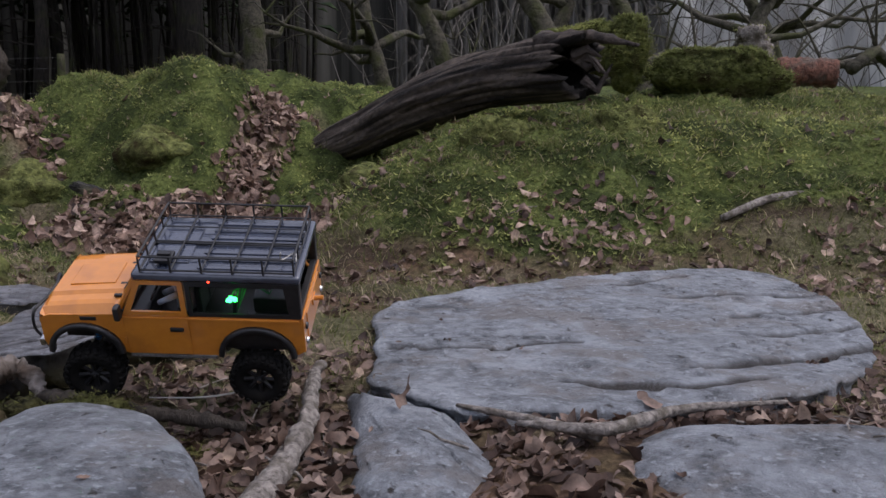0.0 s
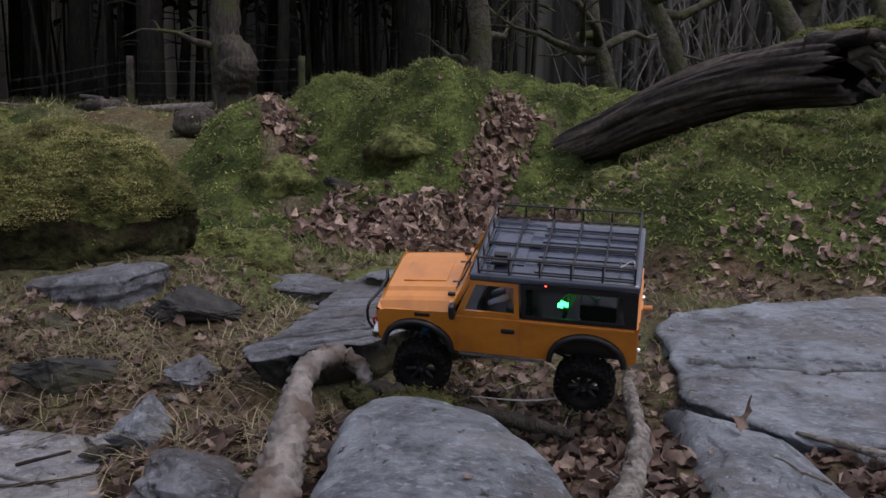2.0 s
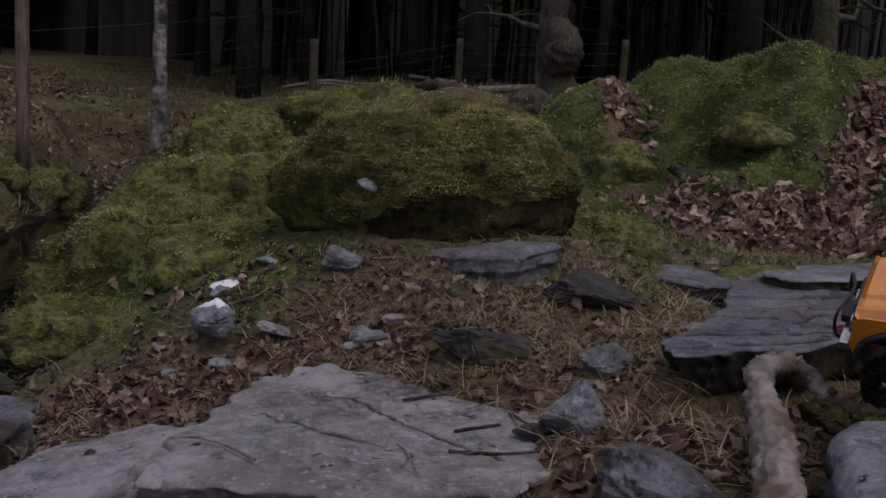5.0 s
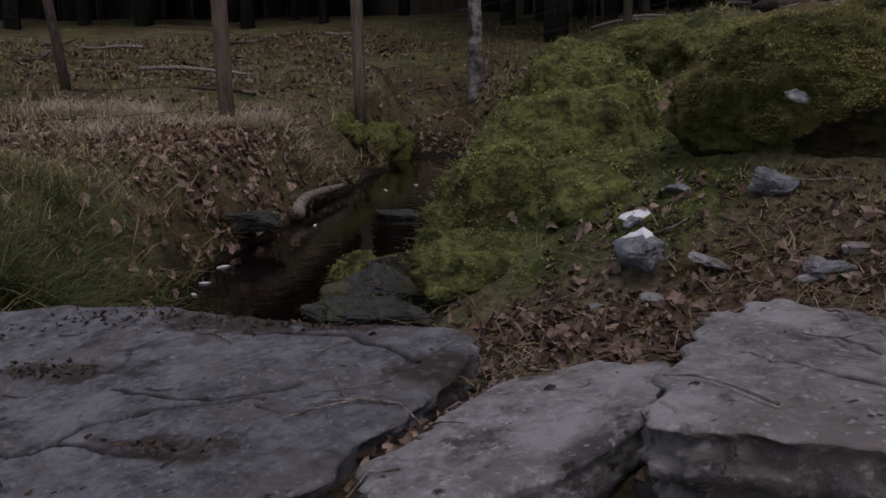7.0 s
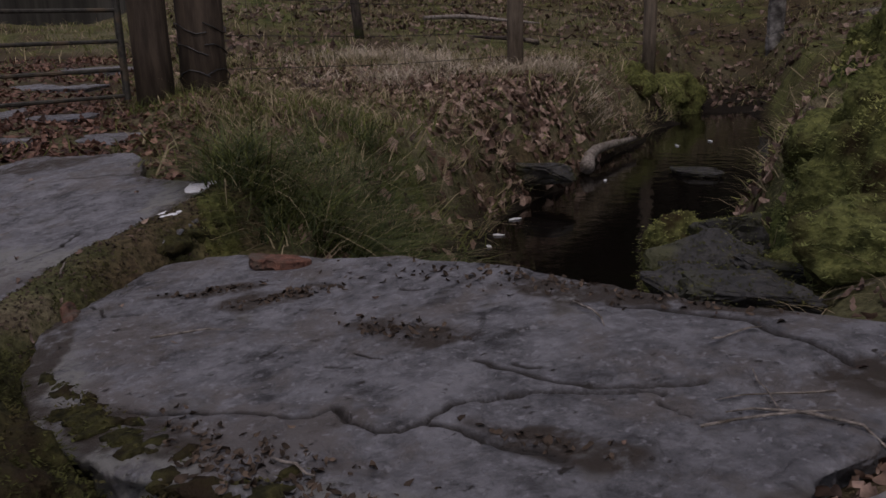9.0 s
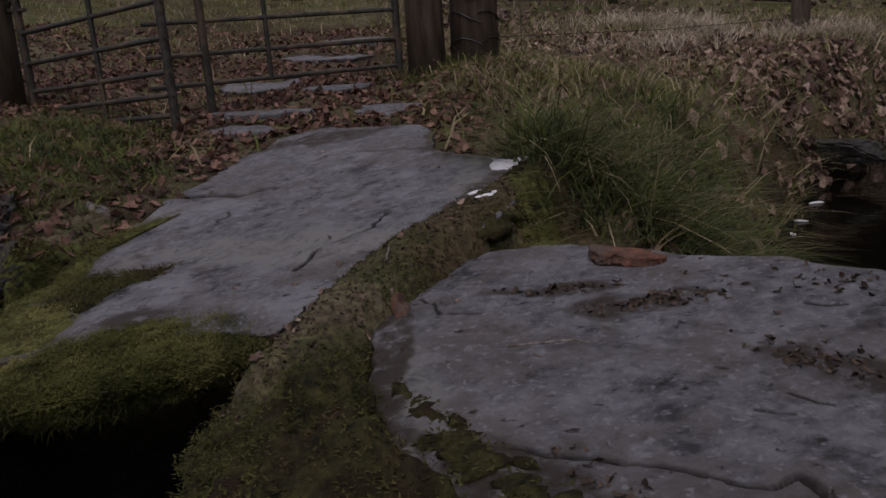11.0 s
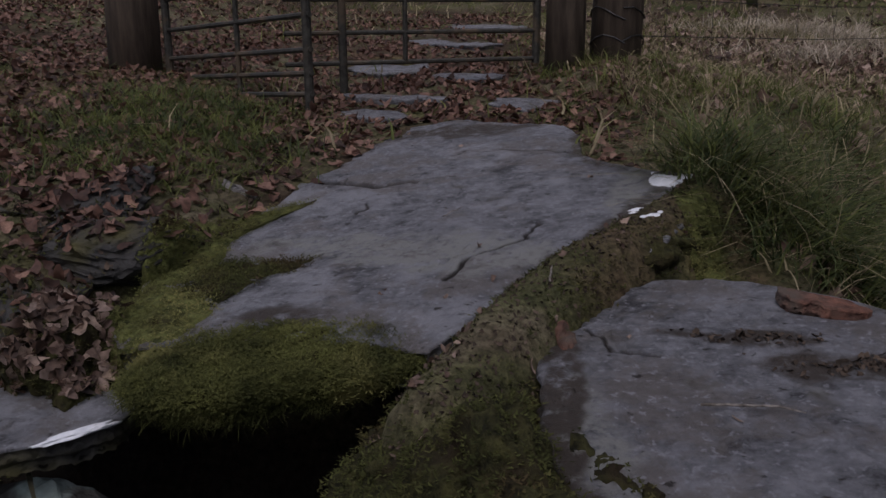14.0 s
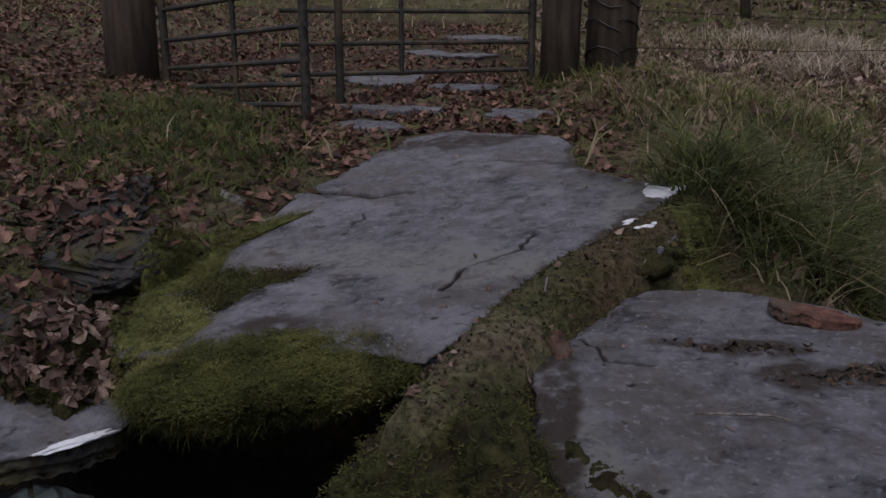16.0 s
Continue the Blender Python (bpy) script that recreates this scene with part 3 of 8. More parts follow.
tagged(ground, "uneven woodland floor of soil, moss, thatch and leaf mould", "ground", kind="structure")
for key, values in zip(("moss", "thatch", "litter", "wet_shade"), covers(GX, GY)):
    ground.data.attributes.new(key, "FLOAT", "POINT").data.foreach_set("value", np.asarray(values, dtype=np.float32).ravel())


def water_material():
    m = bpy.data.materials.new("dark_stream_water")
    m.use_nodes = True
    n, l = m.node_tree.nodes, m.node_tree.links
    b = n["Principled BSDF"]
    b.inputs["Base Color"].default_value = (0.004, 0.003, 0.0025, 1)
    b.inputs["Roughness"].default_value = 0.06
    b.inputs["IOR"].default_value = 1.33
    b.inputs["Specular IOR Level"].default_value = 0.4
    tc, no, bu = n.new("ShaderNodeTexCoord"), n.new("ShaderNodeTexNoise"), n.new("ShaderNodeBump")
    no.inputs["Scale"].default_value, no.inputs["Detail"].default_value = 9, 3
    bu.inputs["Strength"].default_value, bu.inputs["Distance"].default_value = 0.12, 0.02
    l.new(tc.outputs["Object"], no.inputs["Vector"])
    l.new(no.outputs["Fac"], bu.inputs["Height"])
    l.new(bu.outputs[0], b.inputs["Normal"])
    return m


def stream_water():
    line = sweep([(x, y, WATER_Z) for x, y in STREAM], 120)
    verts, faces = [], []
    for i, p in enumerate(line):
        d = (line[min(i + 1, 119)] - line[max(i - 1, 0)]).normalized()
        for s in (-0.75, -0.25, 0.25, 0.75):
            verts.append((p.x - d.y * s, p.y + d.x * s, WATER_Z))
    for i in range(119):
        for k in range(3):
            a = 4 * i + k
            faces.append((a, a + 1, a + 5, a + 4))
    ob = raw("water", verts, faces, water_material())
    return tagged(ob, "dark still stream water in its channel", "water", kind="structure")


stream_water()


# ---- slabs and stones ----
def slab(name, outline, top, thick, material, label, category="rock", tilt=(0.0, 0.0), rough=0.012, rings=46, seg=150, edge=0.014,
         cracks=(), seed=0, dome=0.0, group="", ragged=0.02, under=0.0, side=None, crust=(), dirt=(), plane=None):
    """A flat stone: a worn outline, an uneven top, layered broken sides and cracks cut into it. tilt: rise per metre in x and y."""
    pts = sweep([(*p, 0) for p in (*outline, outline[0])], seg + 1)[:-1]
    ox, oy = np.array([p.x for p in pts]), np.array([p.y for p in pts])
    cx, cy = ox.mean(), oy.mean()
    ang = np.arange(seg) / seg * 2 * math.pi
    wob = 1 + ragged * vnoise(ox * 1.0 + seed, oy, 14, seed, 3) / max(0.2, np.hypot(ox - cx, oy - cy).mean())
    ox, oy = cx + (ox - cx) * wob, cy + (oy - cy) * wob
    size = np.hypot(ox - cx, oy - cy).mean()
    xs, ys, zs, ks = [], [], [], []

    def gap(x, y):
        return step(-0.85, -0.5, vnoise(x, y, 11, seed + 33, 2))

    def surface(x, y):
        z = top + tilt[0] * (x - cx) + tilt[1] * (y - cy)
        if plane:
            z = plane[0] + plane[1] * x + plane[2] * y
        z = z + rough * vnoise(x, y, 3.2, seed + 40, 4) + 0.3 * rough * vnoise(x, y, 17, seed + 50, 3)
        z = z + 0.75 * rough * np.round(2.2 * vnoise(x + 0.2 * y, 0.8 * y, 4.2, seed + 60, 4, 0.6)) / 2.2
        for deep, width, line in cracks:
            z = z - gap(x, y) * deep * np.exp(-((line_distance(x + 0.018 * vnoise(x, y, 16, seed + 3, 3), y + 0.018 * vnoise(x, y, 16, seed + 9, 3), line) / width) ** 2))
        return z

    for i in range(rings + 1):
        f = max(0.0015, (i / rings) ** 0.8)
        x, y = cx + (ox - cx) * f, cy + (oy - cy) * f
        rim = np.clip((f - 1) * size / edge + 1, 0, 1)
        z = surface(x, y) - edge * 0.5 * rim ** 2.5 - dome * f ** 2.2
        k = np.zeros(seg)
        for deep, width, line in cracks:
            k = np.maximum(k, gap(x, y) * 1.9 * np.exp(-((line_distance(x + 0.018 * vnoise(x, y, 16, seed + 3, 3), y + 0.018 * vnoise(x, y, 16, seed + 9, 3), line) / (1.05 * width)) ** 2)))
        xs.append(x), ys.append(y), zs.append(z), ks.append(np.clip(k, 0, 1))
    low = 10
    base = zs[-1].copy()
    for i in range(1, low + 1):
        f = i / low
        inset = 1 + (min(0.06, 0.3 * thick) * vnoise(ang * 2.2 + i // 2 * 3.7, np.full(seg, (i // 2) * 1.7), 6.0, seed + 70, 3) + 0.02 * (i // 2 % 3 - 1) - (0.06 + under) * f) / size * 0.6 * min(1.0, size / 0.35)
        xs.append(cx + (ox - cx) * inset)
        ys.append(cy + (oy - cy) * inset)
        ks.append(np.zeros(seg))
        zs.append(base - thick * f + 0.006 * vnoise(ang * 3, np.full(seg, float(i)), 3, seed, 2))
    verts = np.stack((np.array(xs), np.array(ys), np.array(zs)), -1).reshape(-1, 3)
    total = rings + low
    a = np.arange(total)[:, None] * seg + np.arange(seg)[None, :]
    b = np.arange(total)[:, None] * seg + (np.arange(seg)[None, :] + 1) % seg
    t = np.concatenate((np.stack((a, b, b + seg), -1).reshape(-1, 3), np.stack((a, b + seg, a + seg), -1).reshape(-1, 3)))
    area = float(np.sum(ox * np.roll(oy, -1) - oy * np.roll(ox, -1)))
    up = area < 0
    ob = tri_mesh(name, verts, t if up else t[:, ::-1], material, smooth=True)
    X, Y = verts[:, 0], verts[:, 1]
    for key, spots in (("crust", crust), ("dirt", dirt)):
        v = np.zeros(len(X))
        for sx, sy, rx, ry, turn in spots:
            v = np.maximum(v, step(0.15, 0.6, hump(X, Y, sx, sy, 1.2 * rx, 1.2 * ry, turn, 1.0) + 0.75 * vnoise(X, Y, 13, seed + 21, 4) - 0.1))
        ob.data.attributes.new(key, "FLOAT", "POINT").data.foreach_set("value", v.astype(np.float32))
    ob.data.attributes.new("crack", "FLOAT", "POINT").data.foreach_set("value", np.asarray(ks, dtype=np.float32).ravel())
    # dark side material: damp broken stone with the edge's shade painted in
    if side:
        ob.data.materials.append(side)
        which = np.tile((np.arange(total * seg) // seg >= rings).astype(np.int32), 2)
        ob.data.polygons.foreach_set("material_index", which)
    return tagged(ob, label, category, group)


def splits(n, xs, ys, heading, seed):
    """Short shallow splits scattered over a slab, all running much the same way."""
    rng = random.Random(seed)
    out = []
    for _ in range(n):
        x, y, a, ln = rng.uniform(*xs), rng.uniform(*ys), heading + rng.gauss(0, 0.35), rng.uniform(0.02, 0.05)
        out.append((rng.uniform(0.003, 0.006), rng.uniform(0.002, 0.0035), [(x, y), (x + ln * math.cos(a), y + ln * math.sin(a)), (x + 1.8 * ln * math.cos(a + 0.3), y + 1.8 * ln * math.sin(a + 0.3))]))
    return tuple(out)


def broken_stone(name, centre, radii, material, label, category, turn, tip, rng, group):
    """An angular stone: the hull of a few corners, its faces roughened and its edges worn."""
    bm = bmesh.new()
    for k in range(13):
        p = Vector((rng.gauss(0, 1), rng.gauss(0, 1), rng.gauss(0, 0.8))).normalized() * rng.uniform(0.88, 1.1)
        bm.verts.new(p)
    got = bmesh.ops.convex_hull(bm, input=bm.verts)
    loose = [v for v in bm.verts if not v.link_faces]
    bmesh.ops.delete(bm, geom=loose, context="VERTS")
    bmesh.ops.bevel(bm, geom=list(bm.edges), offset=0.07, segments=1, affect="EDGES")
    bmesh.ops.triangulate(bm, faces=bm.faces)
    bmesh.ops.subdivide_edges(bm, edges=bm.edges, cuts=5, use_grid_fill=True)
    bmesh.ops.triangulate(bm, faces=bm.faces)
    off = Vector((rng.uniform(-9, 9), rng.uniform(-9, 9), rng.uniform(-9, 9)))
    m = pose(*centre, 0, tip, turn)
    for v in bm.verts:
        p = v.co.copy()
        q = p * (1 + 0.10 * noise.noise(p * 2.5 + off) + 0.09 * noise.noise(Vector((p.x * 3, p.y * 3, p.z * 12)) + off) + 0.05 * noise.noise(p * 9 + off) + 0.03 * noise.noise(p * 20 + off))
        v.co = m @ Vector((q.x * radii[0], q.y * radii[1], q.z * radii[2]))
    return tagged(part(name, bm, material, None, "", False), label, category, group)


def stone(name, centre, radii, material, label, category="rock", turn=0.0, tip=0.0, seed=0, lumpy=0.18, flat=0.0, level=4, group="", fine=0.03):
    """A broken or rounded stone: an uneven ball, squared off by a few flat breaks."""
    rng = random.Random(seed)
    if flat >= 0.5:
        return broken_stone(name, centre, radii, material, label, category, turn, tip, rng, group)
    bm = bmesh.new()
    bmesh.ops.create_icosphere(bm, subdivisions=level, radius=1)
    planes = [(Vector((rng.gauss(0, 1), rng.gauss(0, 1), rng.gauss(0, 0.7))).normalized(), rng.uniform(0.55, 0.85)) for _ in range(14)]
    off = Vector((rng.uniform(-9, 9), rng.uniform(-9, 9), rng.uniform(-9, 9)))
    m = pose(*centre, 0, tip, turn)
    for v in bm.verts:
        p = v.co.normalized()
        q = p * (1 + lumpy * noise.noise(p * 1.4 + off) + 0.5 * lumpy * noise.noise(p * 3.5 + off))
        if flat:
            for nrm, d in planes:
                over = q.dot(nrm) - d
                if over > 0:
                    q -= nrm * over * flat
        q += p * fine * (noise.noise(p * 9 + off) + 0.6 * noise.noise(p * 22 + off))
        v.co = m @ Vector((q.x * radii[0], q.y * radii[1], q.z * radii[2]))
    return tagged(part(name, bm, material, None, "", True), label, category, group)


SLABS = "flat stones across the stream and path"
slab("rock_slab", [(-0.12, 1.5), (-0.13, 2.05), (0.2, 2.38), (0.62, 2.62), (0.95, 2.62), (0.98, 2.2), (0.86, 1.72), (0.72, 1.45), (0.5, 1.27), (0.09, 1.2), (-0.1, 1.32)],
     0.306, 0.16, M_SLATE, "broad weathered blue-grey slate slab sunk in the ground", seed=1, group=SLABS, rings=130, seg=420,
     cracks=((0.026, 0.014, [(0.55, 2.14), (0.74, 2.2), (0.98, 2.22)]), (0.024, 0.013, [(0.66, 1.92), (0.8, 1.99), (0.98, 2.02)]), (0.024, 0.013, [(0.42, 1.46), (0.6, 1.5), (0.82, 1.62)]), (0.012, 0.009, [(0.2, 1.36), (0.4, 1.33), (0.52, 1.38)]),
             (0.02, 0.012, [(0.62, 1.72), (0.75, 1.74), (0.9, 1.82)]), (0.012, 0.008, [(0.3, 2.3), (0.5, 2.36), (0.7, 2.5)]), (0.012, 0.008, [(-0.1, 1.62), (0.1, 1.6), (0.26, 1.66)])))
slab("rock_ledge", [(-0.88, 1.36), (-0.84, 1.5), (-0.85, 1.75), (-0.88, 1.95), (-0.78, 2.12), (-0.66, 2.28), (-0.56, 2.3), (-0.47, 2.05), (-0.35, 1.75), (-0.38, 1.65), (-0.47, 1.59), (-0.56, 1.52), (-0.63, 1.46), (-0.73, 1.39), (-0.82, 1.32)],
     0.362, 0.13, M_DARKSLATE, "layered grey slate ledge, its broken damp edge darkened to paint shade", tilt=(0.10, 0.05), rough=0.014, seed=2, under=0.14, side=M_DARK, group=SLABS, rings=120, seg=380, ragged=0.05, edge=0.006,
     cracks=((0.016, 0.006, [(-0.84, 1.43), (-0.68, 1.52), (-0.52, 1.66)]), (0.014, 0.006, [(-0.84, 1.56), (-0.7, 1.64), (-0.55, 1.8)]), (0.016, 0.007, [(-0.86, 1.78), (-0.74, 1.82), (-0.6, 1.95)]),
             (0.014, 0.005, [(-0.82, 1.36), (-0.7, 1.44), (-0.6, 1.53)]), (0.012, 0.005, [(-0.8, 1.48), (-0.72, 1.52), (-0.6, 1.62)]), (0.012, 0.005, [(-0.82, 1.68), (-0.7, 1.72), (-0.62, 1.78)])))
for k, (x, y, rx, ry, turn, z, tx) in enumerate(((-0.72, 2.02, 0.12, 0.12, 70, 0.39, 0.1),)):
    c, s = math.cos(radians(turn)), math.sin(radians(turn))
    ring = [(x + c * rx * u - s * ry * v, y + s * rx * u + c * ry * v) for u, v in ((1, 0.1), (0.7, 0.8), (0.1, 0.7), (-0.5, 1), (-1, 0.3), (-0.8, -0.6), (-0.2, -1), (0.6, -0.7))]
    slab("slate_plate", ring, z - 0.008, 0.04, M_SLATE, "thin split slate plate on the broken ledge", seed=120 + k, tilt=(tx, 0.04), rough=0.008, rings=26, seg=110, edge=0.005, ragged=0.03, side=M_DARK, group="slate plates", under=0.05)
slab("front_rock", [(-0.46, 0.6), (-0.5, 0.8), (-0.54, 0.96), (-0.55, 1.06), (-0.49, 1.12), (-0.39, 1.09), (-0.32, 1.01), (-0.26, 0.9), (-0.23, 0.78), (-0.26, 0.6)],
     0.366, 0.24, M_SLATE, "smooth rounded blue-grey boulder top", seed=3, dome=0.018, edge=0.035, rough=0.007, ragged=0.012)
slab("sloping_rock", [(-0.15, 1.33), (-0.02, 1.27), (0.06, 1.12), (0.09, 0.98), (0.04, 0.86), (-0.1, 0.9), (-0.12, 1.05)],
     0.315, 0.15, M_SLATE, "sloping grey slate rock among dead leaves", seed=4, tilt=(-0.1, 0.05), dome=0.03, edge=0.05)
slab("corner_rock", [(0.2, 0.98), (0.22, 1.08), (0.31, 1.16), (0.46, 1.19), (0.62, 1.16), (0.72, 1.0), (0.6, 0.8), (0.3, 0.82)],
     0.32, 0.15, M_SLATE, "low rounded grey rock with mossy rim", seed=5, dome=0.03, edge=0.05)
slab("pale_slab", [(-1.52, 1.08), (-1.47, 1.27), (-1.28, 1.32), (-1.08, 1.35), (-0.95, 1.18), (-0.87, 0.95), (-0.95, 0.82), (-1.1, 0.72), (-1.28, 0.64), (-1.34, 0.76)],
     0.205, 0.12, M_PALE, "pale grey broken stone slab", seed=6, tilt=(0.05, -0.03), group=SLABS, rings=110, seg=320, ragged=0.05,
     cracks=((0.007, 0.0035, [(-1.3, 1.1), (-1.12, 1.02), (-0.95, 0.99)]), (0.006, 0.003, [(-1.35, 0.95), (-1.2, 0.9), (-1.05, 0.92)])))
slab("tan_slab", [(-1.57, 0.46), (-1.64, 0.7), (-1.63, 0.88), (-1.53, 0.98), (-1.41, 0.86), (-1.37, 0.66), (-1.39, 0.5), (-1.48, 0.42)],
     0.12, 0.11, M_PALE, "tilted brownish stone plate", seed=7, tilt=(0.10, 0.05), group=SLABS, ragged=0.04)
slab("bridge_slab", [(-3.08, -0.03), (-3.05, 0.11), (-2.84, 0.31), (-2.6, 0.5), (-2.3, 0.65), (-2.06, 0.76), (-1.8, 0.86), (-1.69, 0.68), (-1.62, 0.5), (-1.57, 0.36), (-1.78, 0.12), (-2.0, -0.1), (-2.14, -0.2), (-2.3, -0.27), (-2.5, -0.3), (-2.7, -0.285), (-2.92, -0.28), (-3.01, -0.2)],
     0.072, 0.15, M_DARKSLATE, "large dark slate slab bridging the stream, cracked across", seed=8, plane=(0.0967, 0.02, 0.085), group=SLABS, rings=160, seg=520, rough=0.009,
     dirt=((-2.25, -0.2, 0.22, 0.05, 35), (-2.3, 0.28, 0.1, 0.04, 35), (-2.64, 0.15, 0.1, 0.035, 80), (-2.77, 0.02, 0.1, 0.025, 70), (-2.55, -0.27, 0.3, 0.03, -5), (-2.2, 0.66, 0.3, 0.04, 35), (-1.85, 0.31, 0.1, 0.03, 30), (-1.75, 0.72, 0.1, 0.05, 30)),
     crust=((-2.15, -0.19, 0.26, 0.06, 35), (-2.42, -0.24, 0.18, 0.05, 0), (-1.86, 0.05, 0.16, 0.05, 42)),
     cracks=((0.013, 0.0045, [(-2.27, -0.14), (-2.21, -0.07), (-2.15, 0.01), (-2.08, 0.08), (-2.1, 0.11), (-2.04, 0.11), (-1.99, 0.14), (-1.98, 0.2), (-2.02, 0.25), (-1.98, 0.36), (-1.88, 0.48)]), (0.008, 0.004, [(-1.98, 0.2), (-1.9, 0.26), (-1.8, 0.3)]), (0.006, 0.003, [(-2.86, -0.2), (-2.76, -0.17), (-2.72, -0.1)]),
             (0.007, 0.004, [(-2.12, 0.33), (-1.95, 0.42), (-1.86, 0.55)]),
             (0.010, 0.006, [(-2.2, 0.62), (-2.0, 0.72), (-1.8, 0.72)]), *splits(10, (-2.8, -1.75), (-0.15, 0.5), 0.5, 52)))
slab("path_slab", [(-2.79, -0.45), (-2.86, -0.59), (-2.91, -0.78), (-2.93, -0.97), (-3.05, -1.05), (-3.24, -1.06), (-3.5, -1.03), (-3.68, -0.94), (-3.9, -0.86), (-4.18, -0.88), (-4.4, -0.84), (-4.66, -0.71), (-4.68, -0.44), (-4.5, -0.1), (-4.3, 0.0), (-3.98, -0.02), (-3.74, 0.06), (-3.62, 0.17), (-3.48, 0.19), (-3.34, 0.12), (-3.22, 0.05), (-3.14, -0.02), (-3.08, -0.11), (-3.04, -0.22), (-2.97, -0.3), (-2.89, -0.37)],
     0.045, 0.08, M_DARKSLATE, "long grey slate slab leading to the gate, split by one crack", seed=9, plane=(-0.043, -0.04, 0.12), group=SLABS, rings=160, seg=520, rough=0.009,
     dirt=((-3.0, -0.7, 0.1, 0.04, 80), (-3.22, -0.12, 0.3, 0.03, 145), (-4.5, -0.4, 0.25, 0.08, 80), (-4.0, 0.0, 0.3, 0.04, 0)),
     crust=((-3.45, 0.0, 0.25, 0.05, 170), (-3.3, -0.5, 0.3, 0.1, 60)),
     cracks=((0.010, 0.004, [(-3.08, -0.42), (-3.16, -0.39), (-3.22, -0.33), (-3.27, -0.26), (-3.38, -0.21)]), (0.022, 0.012, [(-4.02, -0.82), (-3.94, -0.69), (-3.87, -0.6), (-3.88, -0.5)]),
             (0.012, 0.005, [(-4.15, -0.3), (-4.12, -0.18), (-4.02, -0.06)]), *splits(4, (-4.2, -3.2), (-0.8, -0.4), 2.6, 54)))
slab("mossy_stone", [(-2.97, -0.94), (-2.98, -0.75), (-2.95, -0.52), (-2.83, -0.45), (-2.77, -0.5), (-2.755, -0.64), (-2.75, -0.8), (-2.765, -0.9), (-2.83, -0.95)],
     0.0, 0.04, M_MOSSROCK, "thick stone ledge wrapped in green moss", seed=10, edge=0.035, dome=0.006, rough=0.014, under=0.12, plane=(-0.047, -0.04, 0.12))
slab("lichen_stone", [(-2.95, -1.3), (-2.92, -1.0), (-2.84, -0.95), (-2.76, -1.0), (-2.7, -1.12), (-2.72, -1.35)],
     -0.11, 0.045, M_DARKSLATE, "flat grey stone with a pale lichen rim", seed=11, side=M_DARK, ragged=0.01)
slab("flat_stone", [(-1.5, 1.6), (-1.48, 1.69), (-1.4, 1.75), (-1.28, 1.79), (-1.23, 1.72), (-1.26, 1.63), (-1.37, 1.58)], 0.392, 0.06, M_DARKSLATE,
     "long flat grey stone below the mossy boulder", seed=12, tilt=(0.14, 0.05), ragged=0.04, edge=0.03, rough=0.018)
stone("mossy_boulder", (-1.69, 1.89, 0.472), (0.41, 0.27, 0.235), M_MOSSROCK, "large boulder blanketed in thick green moss", "boulder", turn=33, tip=-7, seed=21, lumpy=0.16, level=6, fine=0.045)


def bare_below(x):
    """The height below which the boulder is darker and grows no moss tufts."""
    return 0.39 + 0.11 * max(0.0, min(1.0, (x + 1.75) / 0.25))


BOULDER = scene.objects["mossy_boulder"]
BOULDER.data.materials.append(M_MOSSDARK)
# faces below that height take the darker brown-green material
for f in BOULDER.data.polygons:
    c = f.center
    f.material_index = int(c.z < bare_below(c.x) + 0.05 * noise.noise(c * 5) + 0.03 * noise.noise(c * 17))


# ---- the model truck: x ahead, y to its left, z up, standing on its four tyres ----
M_ORANGE = mat("orange_body_paint", (0.56, 0.195, 0.018), (0.62, 0.225, 0.022), 60, 0.38, 0.05, 0.001, (0.46, 0.16, 0.02), 14, 0.3, spec=0.6, coat=0.9)
M_BLACK = mat("black_plastic", (0.008, 0.008, 0.009), (0.02, 0.02, 0.022), 90, 0.42, 0.1, 0.001, spec=0.5)
# blue in the roof's base colour stands in for reflected sky
M_ROOF = mat("glossy_black_roof_sky_tint", (0.022, 0.027, 0.042), (0.05, 0.06, 0.09), 14, 0.2, 0.35, 0.004, spec=0.8, coat=0.5)
M_RUBBER = mat("tyre_rubber", (0.005, 0.005, 0.005), (0.013, 0.012, 0.011), 70, 0.9, 0.3, 0.001, (0.022, 0.019, 0.016), 20, 0.25, spec=0.15)
M_SILL = mat("scuffed_grey_trim", (0.09, 0.085, 0.08), (0.2, 0.19, 0.18), 60, 0.7, 0.3, 0.001)
M_CHROME = mat("bright_metal", (0.5, 0.5, 0.5), (0.65, 0.65, 0.65), 40, 0.25, 0.0, metal=1.0)
M_BLUE = mat("anodised_blue", (0.01, 0.17, 0.5), (0.02, 0.24, 0.62), 40, 0.35, 0.0, metal=0.4)
M_RED = mat("red_plastic", (0.45, 0.02, 0.015), (0.6, 0.03, 0.02), 40, 0.45, 0.0)
M_DIFF = mat("orange_axle_cover", (0.6, 0.09, 0.03), (0.7, 0.12, 0.04), 40, 0.4, 0.0)
M_DOLL = mat("plain_doll_paint", (0.30, 0.36, 0.48), (0.42, 0.46, 0.55), 60, 0.6, 0.0, c3=(0.42, 0.26, 0.19), patch=18, amount=0.5)
M_GREENLED = glow("green_receiver_light", (0.02, 1.0, 0.12), 9.0)
M_REDLED = glow("red_indicator_light", (1.0, 0.05, 0.02), 6.0)
M_WIREGREEN = mat("green_lead", (0.01, 0.18, 0.04), (0.02, 0.3, 0.06), 30, 0.5, 0.0)
M_CORD = mat("pale_cord", (0.35, 0.33, 0.3), (0.5, 0.48, 0.44), 60, 0.8, 0.0)


